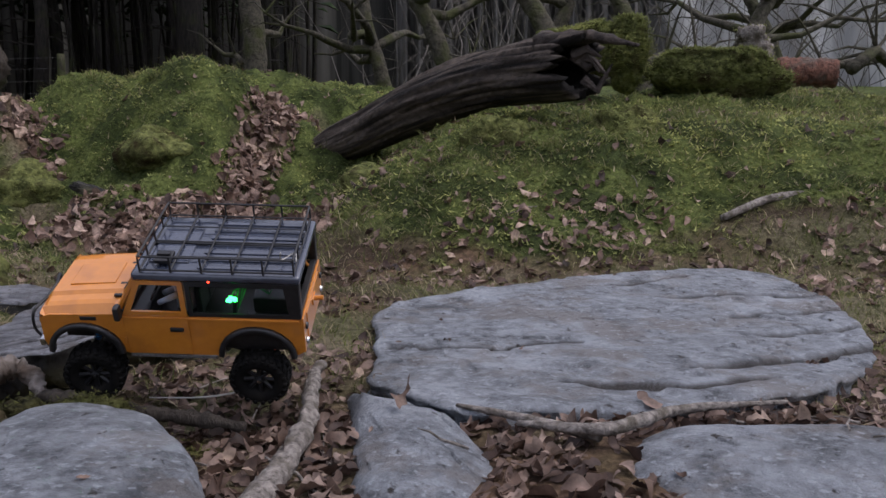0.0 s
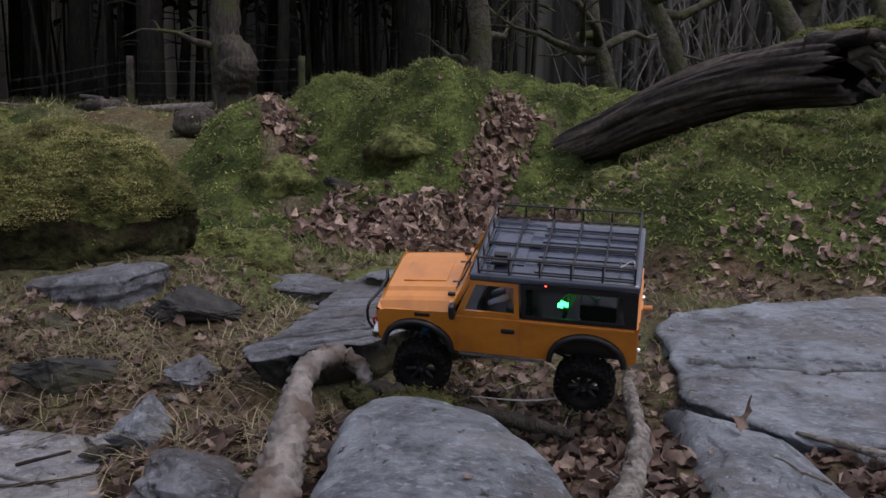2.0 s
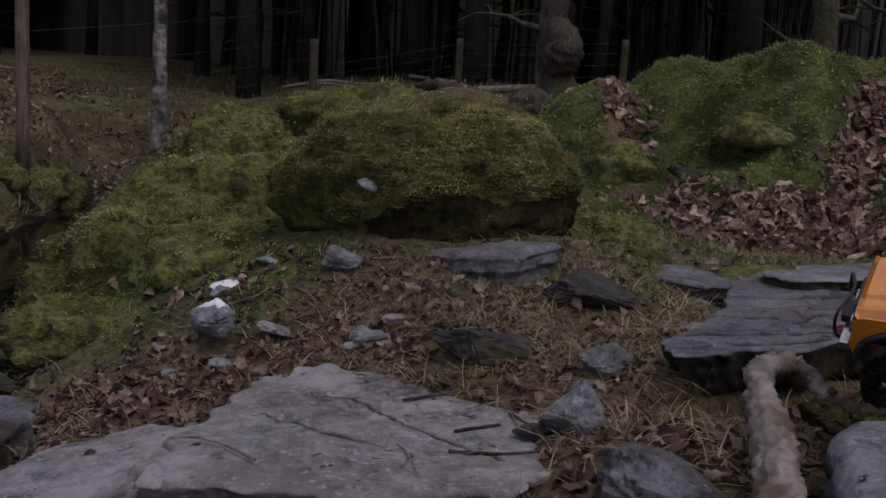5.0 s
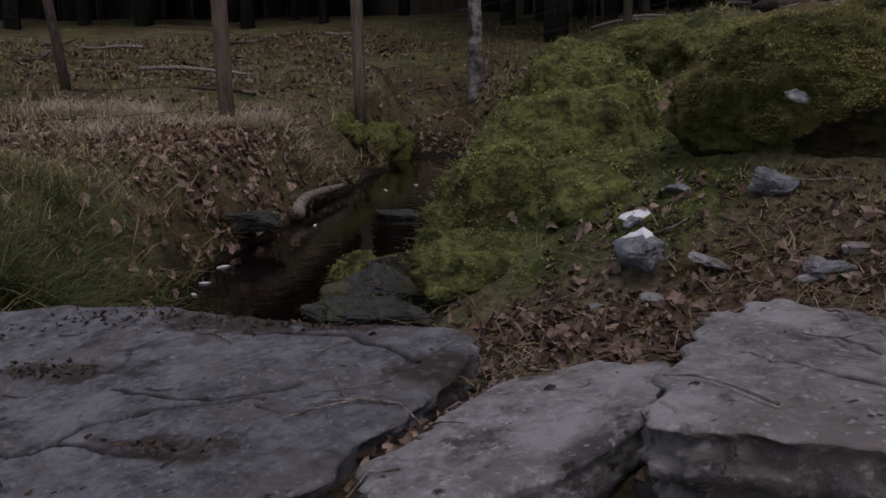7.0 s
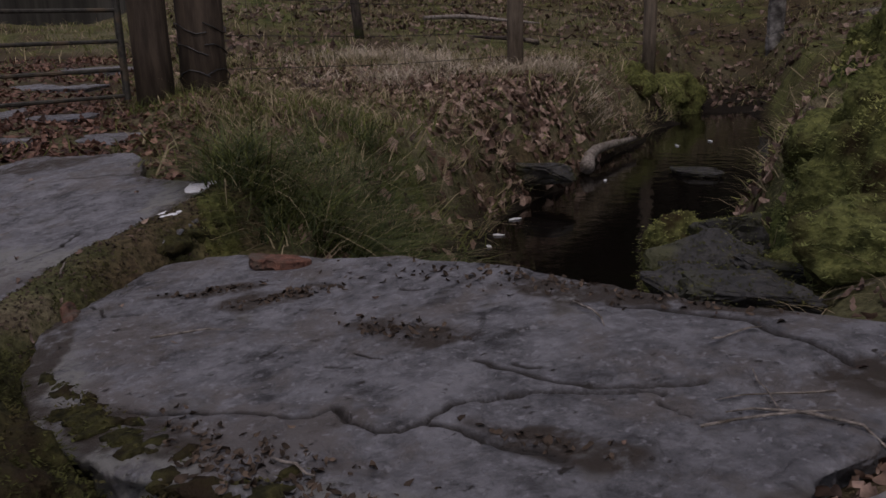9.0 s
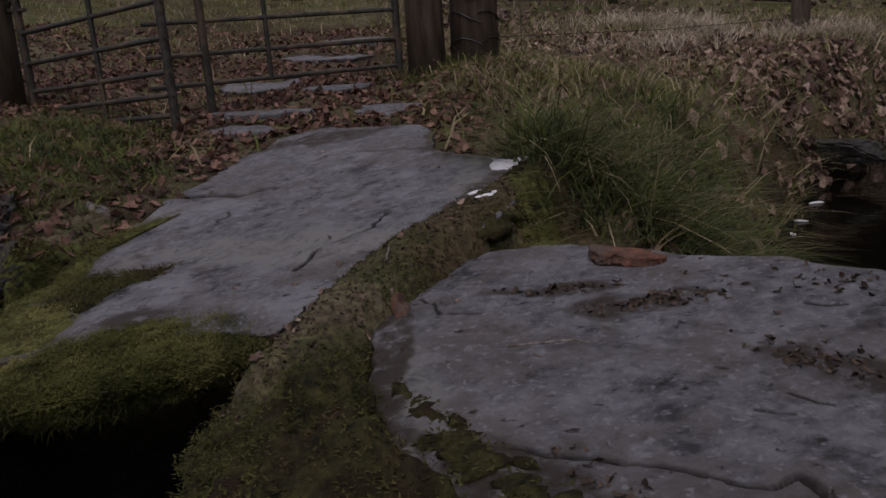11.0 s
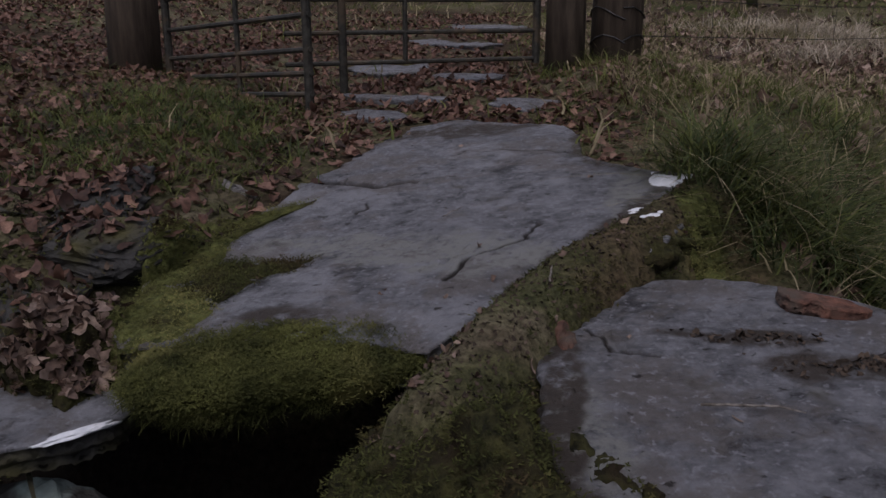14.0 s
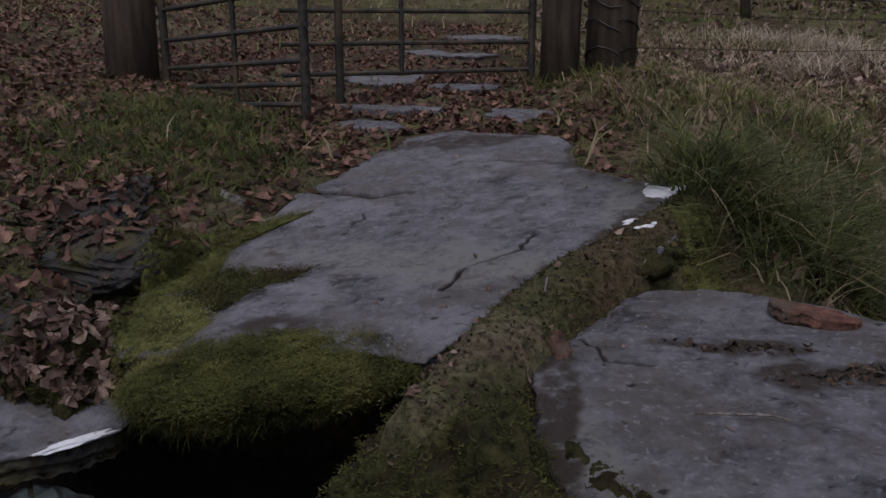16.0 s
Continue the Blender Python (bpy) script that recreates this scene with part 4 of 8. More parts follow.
def clear_plastic():
    m = bpy.data.materials.new("clear_window_plastic")
    m.use_nodes = True
    b = m.node_tree.nodes["Principled BSDF"]
    b.inputs["Base Color"].default_value = (0.9, 0.93, 0.95, 1)
    b.inputs["Roughness"].default_value = 0.05
    b.inputs["Transmission Weight"].default_value = 1.0
    b.inputs["IOR"].default_value = 1.1
    return m


M_CLEAR = clear_plastic()
AX, TRACK, TYRE = 0.1375, 0.0815, 0.049      # half the wheelbase, half the track, tyre radius


def arch(cx, r, base, n=12):
    """Points of a wheel opening, from its rear foot over the top to its front foot."""
    return [(cx + r * math.cos(math.pi * (1 - i / n)), base + (r * 0.92) * math.sin(math.pi * (1 - i / n))) for i in range(n + 1)]


def tyre_mesh(bm):
    prof = [(0.026, -0.017), (0.034, -0.0205), (0.043, -0.020), (0.0465, -0.016), (0.0470, 0.0), (0.0465, 0.016), (0.043, 0.020), (0.034, 0.0205), (0.026, 0.017)]
    n = 40
    rings = [[bm.verts.new((r * math.cos(2 * math.pi * k / n), y, r * math.sin(2 * math.pi * k / n))) for r, y in prof] for k in range(n)]
    for k in range(n):
        a, b = rings[k], rings[(k + 1) % n]
        for i in range(len(prof)):
            j = (i + 1) % len(prof)
            bm.faces.new((a[i], a[j], b[j], b[i]))
    for k in range(22):
        for side in (-1, 1):
            a = 2 * math.pi * (k + 0.25 * side) / 22
            turn = Matrix.Rotation(-a, 4, "Y")
            box(bm, turn @ Vector((0.0474, side * 0.010, 0)), (0.004, 0.015, 0.0075), 0, turn @ Matrix.Rotation(side * 0.3, 4, "X"))
            box(bm, turn @ Vector((0.0435, side * 0.0203, 0)), (0.0065, 0.003, 0.006), 0, turn)
    return bm


def wheel(parent, x, y, steer=0.0):
    side = 1 if y > 0 else -1
    hub = part("wheel", rod(bmesh.new(), (0, -0.012, 0), (0, 0.012, 0), 0.009, seg=12), M_BLACK, parent)
    hub.matrix_local = pose(x, y, TYRE, 0, 0, steer)
    part("tyre", tyre_mesh(bmesh.new()), M_RUBBER, hub, "black knobbly off-road tyre", True)
    bm = bmesh.new()
    bmesh.ops.create_cone(bm, cap_ends=False, segments=28, radius1=0.027, radius2=0.027, depth=0.032, matrix=Matrix.Rotation(math.pi / 2, 4, "X"))
    for k in range(8):
        a = 2 * math.pi * k / 8
        rod(bm, (0.006 * math.cos(a), side * 0.009, 0.006 * math.sin(a)), (0.026 * math.cos(a), side * 0.011, 0.026 * math.sin(a)), 0.0032, 0.0042, 6)
    rod(bm, (0, side * 0.004, 0), (0, side * 0.016, 0), 0.008, 0.006, 12)
    part("rim", bm, M_BLACK, hub, "black spoked rim")
    bm = bmesh.new()
    rod(bm, (0, side * 0.015, 0), (0, side * 0.019, 0), 0.0035, 0.0035, 6)
    part("wheel_nut", bm, M_CHROME, hub)
    return hub


def side_panel(y, thick):
    """The lower body side, with both wheel openings cut out of its lower edge."""
    low = 0.092
    poly = [(-0.214, 0.104), (-0.205, low + 0.006)] + [(x, z) for x, z in arch(-AX - 0.002, 0.056, 0.095)] + [(-0.072, low), (0.070, low)]
    poly += arch(AX + 0.002, 0.054, 0.095) + [(0.203, 0.100), (0.208, 0.115), (0.206, 0.160), (0.190, 0.166), (0.085, 0.170), (-0.214, 0.170)]
    return prism(bmesh.new(), poly, y, y + thick)


def flare(cx, y, side, r):
    """A wheel-arch lip: a curved black strip that stands out from the body."""
    bm = bmesh.new()
    outer, inner = arch(cx, r + 0.008, 0.095, 14), arch(cx, r - 0.001, 0.095, 14)
    rows = [[bm.verts.new((p[0], y + d, p[1])) for p in line] for line, d in ((outer, 0.0), (outer, side * 0.008), (inner, side * 0.010), (inner, 0.0))]
    for a, b in zip(rows, rows[1:] + rows[:1]):
        for i in range(14):
            bm.faces.new((a[i], a[i + 1], b[i + 1], b[i]))
    return bm


def frame_of(bm, poly, hole, y0, y1):
    """A flat frame: an outline with one opening of the same number of corners."""
    n = len(poly)
    rings = [[bm.verts.new((x, y, z)) for x, z in line] for y in (y0, y1) for line in (poly, hole)]
    for i in range(n):
        j = (i + 1) % n
        bm.faces.new((rings[0][i], rings[0][j], rings[1][j], rings[1][i]))
        bm.faces.new((rings[2][j], rings[2][i], rings[3][i], rings[3][j]))
        bm.faces.new((rings[0][j], rings[0][i], rings[2][i], rings[2][j]))
        bm.faces.new((rings[1][i], rings[1][j], rings[3][j], rings[3][i]))
    return bm


def model_truck():
    car = thing("model_truck", "orange radio-controlled off-road truck with black roof rack, climbing between rocks", "toy truck")
    W = 0.0865
    # lower body
    body = part("body_side", side_panel(W - 0.003, 0.003), M_ORANGE, car)
    part("body_side", side_panel(-W, 0.003), M_ORANGE, car)
    for s in (1, -1):
        bm = bmesh.new()
        box(bm, (-0.068, s * (W + 0.0008), 0.1655), (0.285, 0.004, 0.005), 0.001)
        part("waist_rail", bm, M_ORANGE, car)
        bm = bmesh.new()
        box(bm, (-0.001, s * (W - 0.001), 0.0895), (0.142, 0.006, 0.006), 0.001)
        for k in range(18):
            box(bm, (-0.066 + k * 0.0077, s * (W + 0.0022), 0.0895), (0.004, 0.0012, 0.0045))
        part("sill", bm, M_SILL, car, "scuffed grey tread-plate sill")
        part("wheel_arch", flare(AX + 0.002, s * (W - 0.001), s, 0.054), M_BLACK, car, "black plastic arch lip", True)
        part("wheel_arch", flare(-AX - 0.002, s * (W - 0.001), s, 0.056), M_BLACK, car, "black plastic arch lip", True)
        # door
        door = part("door", frame_of(bmesh.new(), [(-0.033, 0.172), (0.070, 0.172), (0.041, 0.2375), (-0.033, 0.2375)],
                                     [(-0.025, 0.179), (0.056, 0.179), (0.034, 0.231), (-0.025, 0.231)], s * W - 0.002, s * W + 0.002), M_ORANGE, car)
        bm = bmesh.new()
        box(bm, (0.0185, s * (W + 0.0012), 0.131), (0.103, 0.0024, 0.073), 0.001)
        part("door_panel", bm, M_ORANGE, door)
        bm = bmesh.new()
        box(bm, (-0.014, s * (W + 0.004), 0.146), (0.022, 0.004, 0.007), 0.0015)
        box(bm, (-0.018, s * (W + 0.006), 0.146), (0.012, 0.002, 0.004))
        part("door_handle", bm, M_BLACK, door, "black door handle")
        bm = bmesh.new()
        box(bm, (0.074, s * (W + 0.010), 0.181), (0.010, 0.016, 0.026), 0.004)
        rod(bm, (0.070, s * W, 0.172), (0.074, s * (W + 0.008), 0.178), 0.0018)
        part("door_mirror", bm, M_BLACK, car, "black door mirror")
        for z in (0.120, 0.158):
            part("door_hinge", rod(bmesh.new(), (0.0725, s * (W + 0.002), z - 0.006), (0.0725, s * (W + 0.002), z + 0.006), 0.0018, seg=6), M_ORANGE, door)
        # added black panel hides the orange inside and paints the interior's shade
        bm = bmesh.new()
        box(bm, (-0.06, s * (W - 0.0055), 0.141), (0.285, 0.003, 0.058))
        part("inner_lining", bm, M_BLACK, car, "black panel added to paint the shade inside the body")
        # side air intake
        bm = bmesh.new()
        box(bm, (0.128, s * (W + 0.0004), 0.161), (0.026, 0.003, 0.0065), 0.001)
        part("wing_vent", bm, M_BLACK, car, "black wing vent")
        # black upper body behind the door, with its long window
        part("window_frame", frame_of(bmesh.new(), [(-0.214, 0.171), (-0.036, 0.171), (-0.036, 0.2375), (-0.214, 0.2375)],
                                      [(-0.196, 0.178), (-0.043, 0.178), (-0.043, 0.229), (-0.190, 0.229)], s * W - 0.002, s * W + 0.001), M_BLACK, car, "black side window surround")
        bm = bmesh.new()
        box(bm, (-0.118, s * (W - 0.0035), 0.2035), (0.150, 0.0008, 0.050))
        part("side_window", bm, M_CLEAR, car, "clear side window").visible_shadow = False
        # rear lamps
        for z, m in ((0.118, M_CHROME), (0.148, M_BLACK)):
            bm = bmesh.new()
            rod(bm, (-0.2185, s * 0.072, z), (-0.2215, s * 0.072, z), 0.0062, 0.0052, 12)
            part("rear_lamp", bm, m, car)
        # front lights
        bm = bmesh.new()
        rod(bm, (0.206, s * 0.056, 0.136), (0.2115, s * 0.056, 0.136), 0.0125, 0.0115, 18)
        part("headlight", bm, M_CHROME, car, "round clear headlight")
        bm = bmesh.new()
        rod(bm, (0.2065, s * 0.078, 0.136), (0.2105, s * 0.078, 0.136), 0.005, 0.004, 12)
        part("indicator", bm, M_BLACK, car)
    # bonnet with a raised middle
    bm = bmesh.new()
    xs = [0.208, 0.204, 0.196, 0.15, 0.10, 0.078]
    ys = [-W, -0.074, -0.066, -0.052, -0.046, 0.046, 0.052, 0.066, 0.074, W]
    lift = [-0.016, -0.003, 0.0, 0.001, 0.0055, 0.0055, 0.001, 0.0, -0.003, -0.016]
    zc = [0.158, 0.172, 0.1765, 0.1815, 0.1855, 0.187]
    grid = [[bm.verts.new((x, y, z + lf * (0.25 if x > 0.2 else 1.0))) for y, lf in zip(ys, lift)] for x, z in zip(xs, zc)]
    for a, b in zip(grid, grid[1:]):
        for i in range(len(ys) - 1):
            bm.faces.new((a[i], a[i + 1], b[i + 1], b[i]))
    low = [bm.verts.new((v.co.x - 0.001, v.co.y, v.co.z - 0.004)) for v in grid[0]]
    for i in range(len(ys) - 1):
        bm.faces.new((low[i], low[i + 1], grid[0][i + 1], grid[0][i]))
    bonnet = part("bonnet", bm, M_ORANGE, car)
    bm = bmesh.new()
    box(bm, (0.135, 0, 0.1885), (0.075, 0.060, 0.003), 0.0012, Matrix.Rotation(0.075, 4, "Y"))
    part("bonnet_panel", bm, M_ORANGE, bonnet)
    for y in (0.062, 0.03, -0.03, -0.062):
        bm = bmesh.new()
        box(bm, (0.082, y, 0.190), (0.012, 0.006, 0.005), 0.001)
        part("bonnet_hinge", bm, M_BLACK, bonnet)
    # front end
    bm = bmesh.new()
    box(bm, (0.2055, 0, 0.135), (0.005, 0.150, 0.050), 0.002)
    box(bm, (0.209, 0, 0.137), (0.004, 0.078, 0.038), 0.001)
    for k in range(7):
        box(bm, (0.2115, 0, 0.1215 + k * 0.0052), (0.002, 0.074, 0.002))
    part("grille", bm, M_BLACK, car, "black front grille")
    bumper = part("front_bumper", box(bmesh.new(), (0.217, 0, 0.099), (0.016, 0.150, 0.015), 0.003), M_CHROME, car, "bright metal front bumper")
    bm = bmesh.new()
    box(bm, (0.224, 0, 0.112), (0.016, 0.046, 0.014), 0.002)
    rod(bm, (0.226, -0.02, 0.112), (0.226, 0.02, 0.112), 0.007, seg=12)
    part("winch", bm, M_BLACK, bumper, "black winch")
    for y in (0.028, -0.028):
        bm = bmesh.new()
        limb(bm, sweep([(0.226, y, 0.101), (0.236, y, 0.098), (0.237, y, 0.085), (0.229, y, 0.084)], 9), [0.0022] * 9, 6)
        part("tow_hook", bm, M_RED, bumper, "small red tow hook")
    bm = bmesh.new()
    for s in (1, -1):
        limb(bm, sweep([(0.222, s * 0.06, 0.098), (0.234, s * 0.06, 0.115), (0.232, s * 0.055, 0.147), (0.222, s * 0.02, 0.152)], 12), [0.0026] * 12, 6)
    rod(bm, (0.222, -0.02, 0.152), (0.222, 0.02, 0.152), 0.0026, seg=6)
    part("bull_bar", bm, M_BLACK, bumper, "black tubular bull bar")
    # windscreen
    bm = bmesh.new()
    for s in (1, -1):
        rod(bm, (0.0735, s * (W - 0.005), 0.183), (0.043, s * (W - 0.006), 0.237), 0.0045, seg=6)
    rod(bm, (0.043, -W + 0.004, 0.236), (0.043, W - 0.004, 0.236), 0.0045, seg=6)
    box(bm, (0.076, 0, 0.183), (0.012, 0.168, 0.010), 0.002)
    part("windscreen_frame", bm, M_ORANGE, car)
    bm = bmesh.new()
    box(bm, (0.0582, 0, 0.211), (0.0008, 0.158, 0.054), 0, Matrix.Rotation(-0.51, 4, "Y"))
    part("windscreen", bm, M_CLEAR, car, "clear windscreen").visible_shadow = False
    for s in (0.045, -0.01):
        bm = bmesh.new()
        rod(bm, (0.079, s, 0.190), (0.066, s - 0.03, 0.206), 0.001, seg=5)
        rod(bm, (0.072, s - 0.012, 0.196), (0.062, s - 0.045, 0.214), 0.0014, seg=5)
        part("wiper", bm, M_BLACK, car)
    # roof and rear
    bm = bmesh.new()
    box(bm, (-0.086, 0, 0.2435), (0.262, 0.176, 0.014), 0.005)
    roof = part("roof", bm, M_ROOF, car, "glossy black roof, sky reflection painted in as a blue tint", True)
    for k in range(7):
        part("roof_rib", box(bmesh.new(), (-0.130, -0.066 + 0.022 * k, 0.2512), (0.150, 0.009, 0.003), 0.001), M_ROOF, roof)
    part("roof_hatch", box(bmesh.new(), (-0.006, 0, 0.2515), (0.062, 0.110, 0.003), 0.0012), M_ROOF, roof)
    bm = bmesh.new()
    box(bm, (-0.2155, 0, 0.137), (0.004, 0.172, 0.068), 0.001)
    box(bm, (-0.2175, 0, 0.140), (0.003, 0.120, 0.050), 0.001)
    tail = part("tailgate", bm, M_ORANGE, car)
    bm = bmesh.new()
    rod(bm, (-0.217, 0, 0.150), (-0.236, 0, 0.152), 0.0045, 0.004, 10)
    box(bm, (-0.219, 0.0, 0.150), (0.004, 0.024, 0.012), 0.001)
    part("spare_wheel_bracket", bm, M_ORANGE, tail)
    bm = bmesh.new()
    for s in (1, -1):
        box(bm, (-0.209, s * 0.079, 0.204), (0.012, 0.014, 0.068), 0.002)
    box(bm, (-0.209, 0, 0.176), (0.010, 0.150, 0.009), 0.001)
    part("rear_window_frame", bm, M_BLACK, car, "black open rear window frame")
    # roof rack: hoop rails, posts, cross bars and slats
    rack = part("roof_rack", box(bmesh.new(), (-0.085, 0, 0.2525), (0.235, 0.006, 0.003)), M_BLACK, car, "black wire roof rack")
    z0, z1, xa, xb, yw = 0.2555, 0.2795, 0.030, -0.208, 0.083
    for z, r in ((z0, 0.0017), (z1, 0.0019)):
        for a, b in (((xa, yw, z), (xb, yw, z)), ((xa, -yw, z), (xb, -yw, z)), ((xa, -yw, z), (xa, yw, z)), ((xb, -yw, z), (xb, yw, z))):
            part("rail", rod(bmesh.new(), a, b, r, seg=6), M_BLACK, rack)
    for s in (1, -1):
        for k in range(6):
            x = xa + (xb - xa) * k / 5
            part("rack_post", rod(bmesh.new(), (x, s * yw, z0 - 0.004), (x, s * yw, z1), 0.0016, seg=6), M_BLACK, rack)
    for k in range(1, 4):
        for x in (xa, xb):
            y = -yw + 2 * yw * k / 4
            part("rack_post", rod(bmesh.new(), (x, y, z0), (x, y, z1), 0.0015, seg=6), M_BLACK, rack)
    for k in range(1, 5):
        x = xa + (xb - xa) * k / 5
        part("cross_bar", rod(bmesh.new(), (x, -yw, z0 + 0.001), (x, yw, z0 + 0.001), 0.0016, seg=6), M_BLACK, rack)
    for y in (-0.045, 0.0, 0.045):
        part("slat", rod(bmesh.new(), (xa, y, z0 + 0.001), (xb, y, z0 + 0.001), 0.0014, seg=6), M_BLACK, rack)
    bm = bmesh.new()
    box(bm, (0.000, 0.052, z0 + 0.004), (0.026, 0.030, 0.006), 0.001)
    box(bm, (0.000, 0.052, z0 + 0.009), (0.020, 0.006, 0.006), 0.001)
    part("rack_mount", bm, M_BLACK, rack)
    bm = bmesh.new()
    limb(bm, sweep([(xb + 0.022, yw - 0.02, z1 + 0.001), (xb + 0.024, yw - 0.032, z0 + 0.004), (xb + 0.006, yw - 0.05, z0 + 0.006), (xb + 0.001, yw - 0.03, z0 + 0.003)], 14), [0.0011] * 14, 5)
    part("cord", bm, M_CORD, rack, "pale tied cord")
    # inside
    bm = bmesh.new()
    box(bm, (-0.055, 0, 0.112), (0.30, 0.150, 0.030), 0.004)
    box(bm, (0.05, 0, 0.150), (0.030, 0.150, 0.036), 0.006)
    box(bm, (-0.022, 0.036, 0.146), (0.036, 0.044, 0.030), 0.004)
    box(bm, (-0.022, -0.036, 0.146), (0.036, 0.044, 0.030), 0.004)
    box(bm, (-0.044, 0.036, 0.178), (0.010, 0.044, 0.050), 0.003)
    box(bm, (-0.044, -0.036, 0.178), (0.010, 0.044, 0.050), 0.003)
    part("interior", bm, M_BLACK, car, "black interior tub and seats")
    bm = bmesh.new()
    bmesh.ops.create_icosphere(bm, subdivisions=3, radius=0.0135, matrix=Matrix.Translation((-0.012, 0.040, 0.218)))
    rod(bm, (-0.022, 0.040, 0.158), (-0.016, 0.040, 0.205), 0.018, 0.014, 14)
    rod(bm, (-0.012, 0.055, 0.190), (0.022, 0.054, 0.172), 0.006, 0.005, 8)
    rod(bm, (-0.012, 0.025, 0.190), (0.022, 0.028, 0.172), 0.006, 0.005, 8)
    part("driver_figure", bm, M_DOLL, car, "plain seated doll in a pale blue top", True)
    bm = bmesh.new()
    bmesh.ops.create_cone(bm, cap_ends=True, segments=20, radius1=0.015, radius2=0.015, depth=0.003, matrix=pose(0.032, 0.040, 0.182, 0, 65, 0))
    part("steering_wheel", bm, M_BLACK, car)
    bm = bmesh.new()
    box(bm, (-0.100, 0.048, 0.138), (0.034, 0.024, 0.022), 0.002)
    box(bm, (-0.150, -0.02, 0.142), (0.060, 0.070, 0.028), 0.003)
    receiver = part("receiver_box", bm, M_BLACK, car, "black electronics with a green light")
    bm = bmesh.new()
    for k in range(7):
        box(bm, (-0.104 + 0.004 * (k % 4), 0.055 + 0.001 * k, 0.1835 + 0.002 * (k % 3)), (0.0045, 0.003, 0.006), 0, Matrix.Rotation(0.4 * k, 4, "X"))
    part("green_light", bm, M_GREENLED, receiver, "glowing green light")
    bm = bmesh.new()
    rod(bm, (-0.098, 0.050, 0.149), (-0.103, 0.056, 0.181), 0.004, seg=8)
    part("light_stem", bm, M_BLACK, receiver)
    bm = bmesh.new()
    for k in range(4):
        limb(bm, sweep([(-0.100, 0.050, 0.150), (-0.098 - 0.01 * k, 0.045 - 0.012 * k, 0.19 + 0.006 * k), (-0.125 - 0.01 * k, 0.02, 0.185), (-0.145, 0.0, 0.156)], 12), [0.0009] * 12, 5)
    part("lead", bm, M_WIREGREEN, receiver, "thin tangled green leads")
    for p in ((-0.085, 0.02, 0.2355), (-0.075, 0.0865, 0.2385)):
        bm = bmesh.new()
        bmesh.ops.create_icosphere(bm, subdivisions=1, radius=0.0022, matrix=Matrix.Translation(p))
        part("red_light", bm, M_REDLED, receiver, "tiny glowing red light")
    for s in (1, -1):
        part("inner_brace", rod(bmesh.new(), (-0.206, s * 0.06, 0.170), (-0.186, s * 0.03, 0.230), 0.0035, seg=6), M_ORANGE, car)
    # running gear
    bm = bmesh.new()
    for y in (0.026, -0.026):
        box(bm, (0.0, y, 0.086), (0.40, 0.008, 0.014), 0.001)
    box(bm, (0.0, 0, 0.078), (0.11, 0.06, 0.018), 0.003)
    part("chassis", bm, M_BLACK, car, "black ladder chassis")
    for x in (AX, -AX):
        bm = bmesh.new()
        rod(bm, (x, -TRACK + 0.01, TYRE), (x, TRACK - 0.01, TYRE), 0.0065, seg=10)
        axle = part("axle", bm, M_BLACK, car)
        bm = bmesh.new()
        bmesh.ops.create_icosphere(bm, subdivisions=2, radius=0.016, matrix=Matrix.Translation((x, 0.008, TYRE)))
        part("differential", bm, M_DIFF if x < 0 else M_BLACK, axle, "", True)
        for s in (1, -1):
            bm = bmesh.new()
            rod(bm, (x + 0.012, s * 0.050, TYRE + 0.006), (x - 0.006, s * 0.040, 0.118), 0.0022, seg=8)
            shock = part("shock_absorber", bm, M_CHROME, car)
            bm = bmesh.new()
            rod(bm, (x + 0.003, s * 0.045, 0.088), (x - 0.006, s * 0.040, 0.118), 0.0055, seg=10)
            part("shock_body", bm, M_BLUE, shock, "blue shock absorber body")
            bm = bmesh.new()
            coil = [(x + 0.010 - 0.010 * i / 60, s * (0.049 - 0.005 * i / 60) + 0.0062 * math.sin(i * 0.75), 0.060 + 0.042 * i / 60 + 0.001 * math.cos(i)) for i in range(61)]
            limb(bm, [(p[0] + 0.0062 * math.cos(i * 0.75), p[1], p[2]) for i, p in enumerate(coil)], [0.0009] * 61, 5)
            part("spring", bm, M_BLACK, shock)
            part("link", rod(bmesh.new(), (x, s * 0.034, TYRE - 0.004), (x * 0.35, s * 0.026, 0.076), 0.0026, seg=6), M_BLACK, car)
            wheel(car, x, s * TRACK, 6.0 if x > 0 else 0.0)
    return car


truck = model_truck()
truck.matrix_world = pose(-0.382, 1.315, 0.348, -26.0, -1.5, 179.0) @ Matrix.Diagonal((0.87, 0.87, 0.87, 1.0))


def ground_at(x, y):
    return float(ground_height(np.array([x]), np.array([y]))[0])


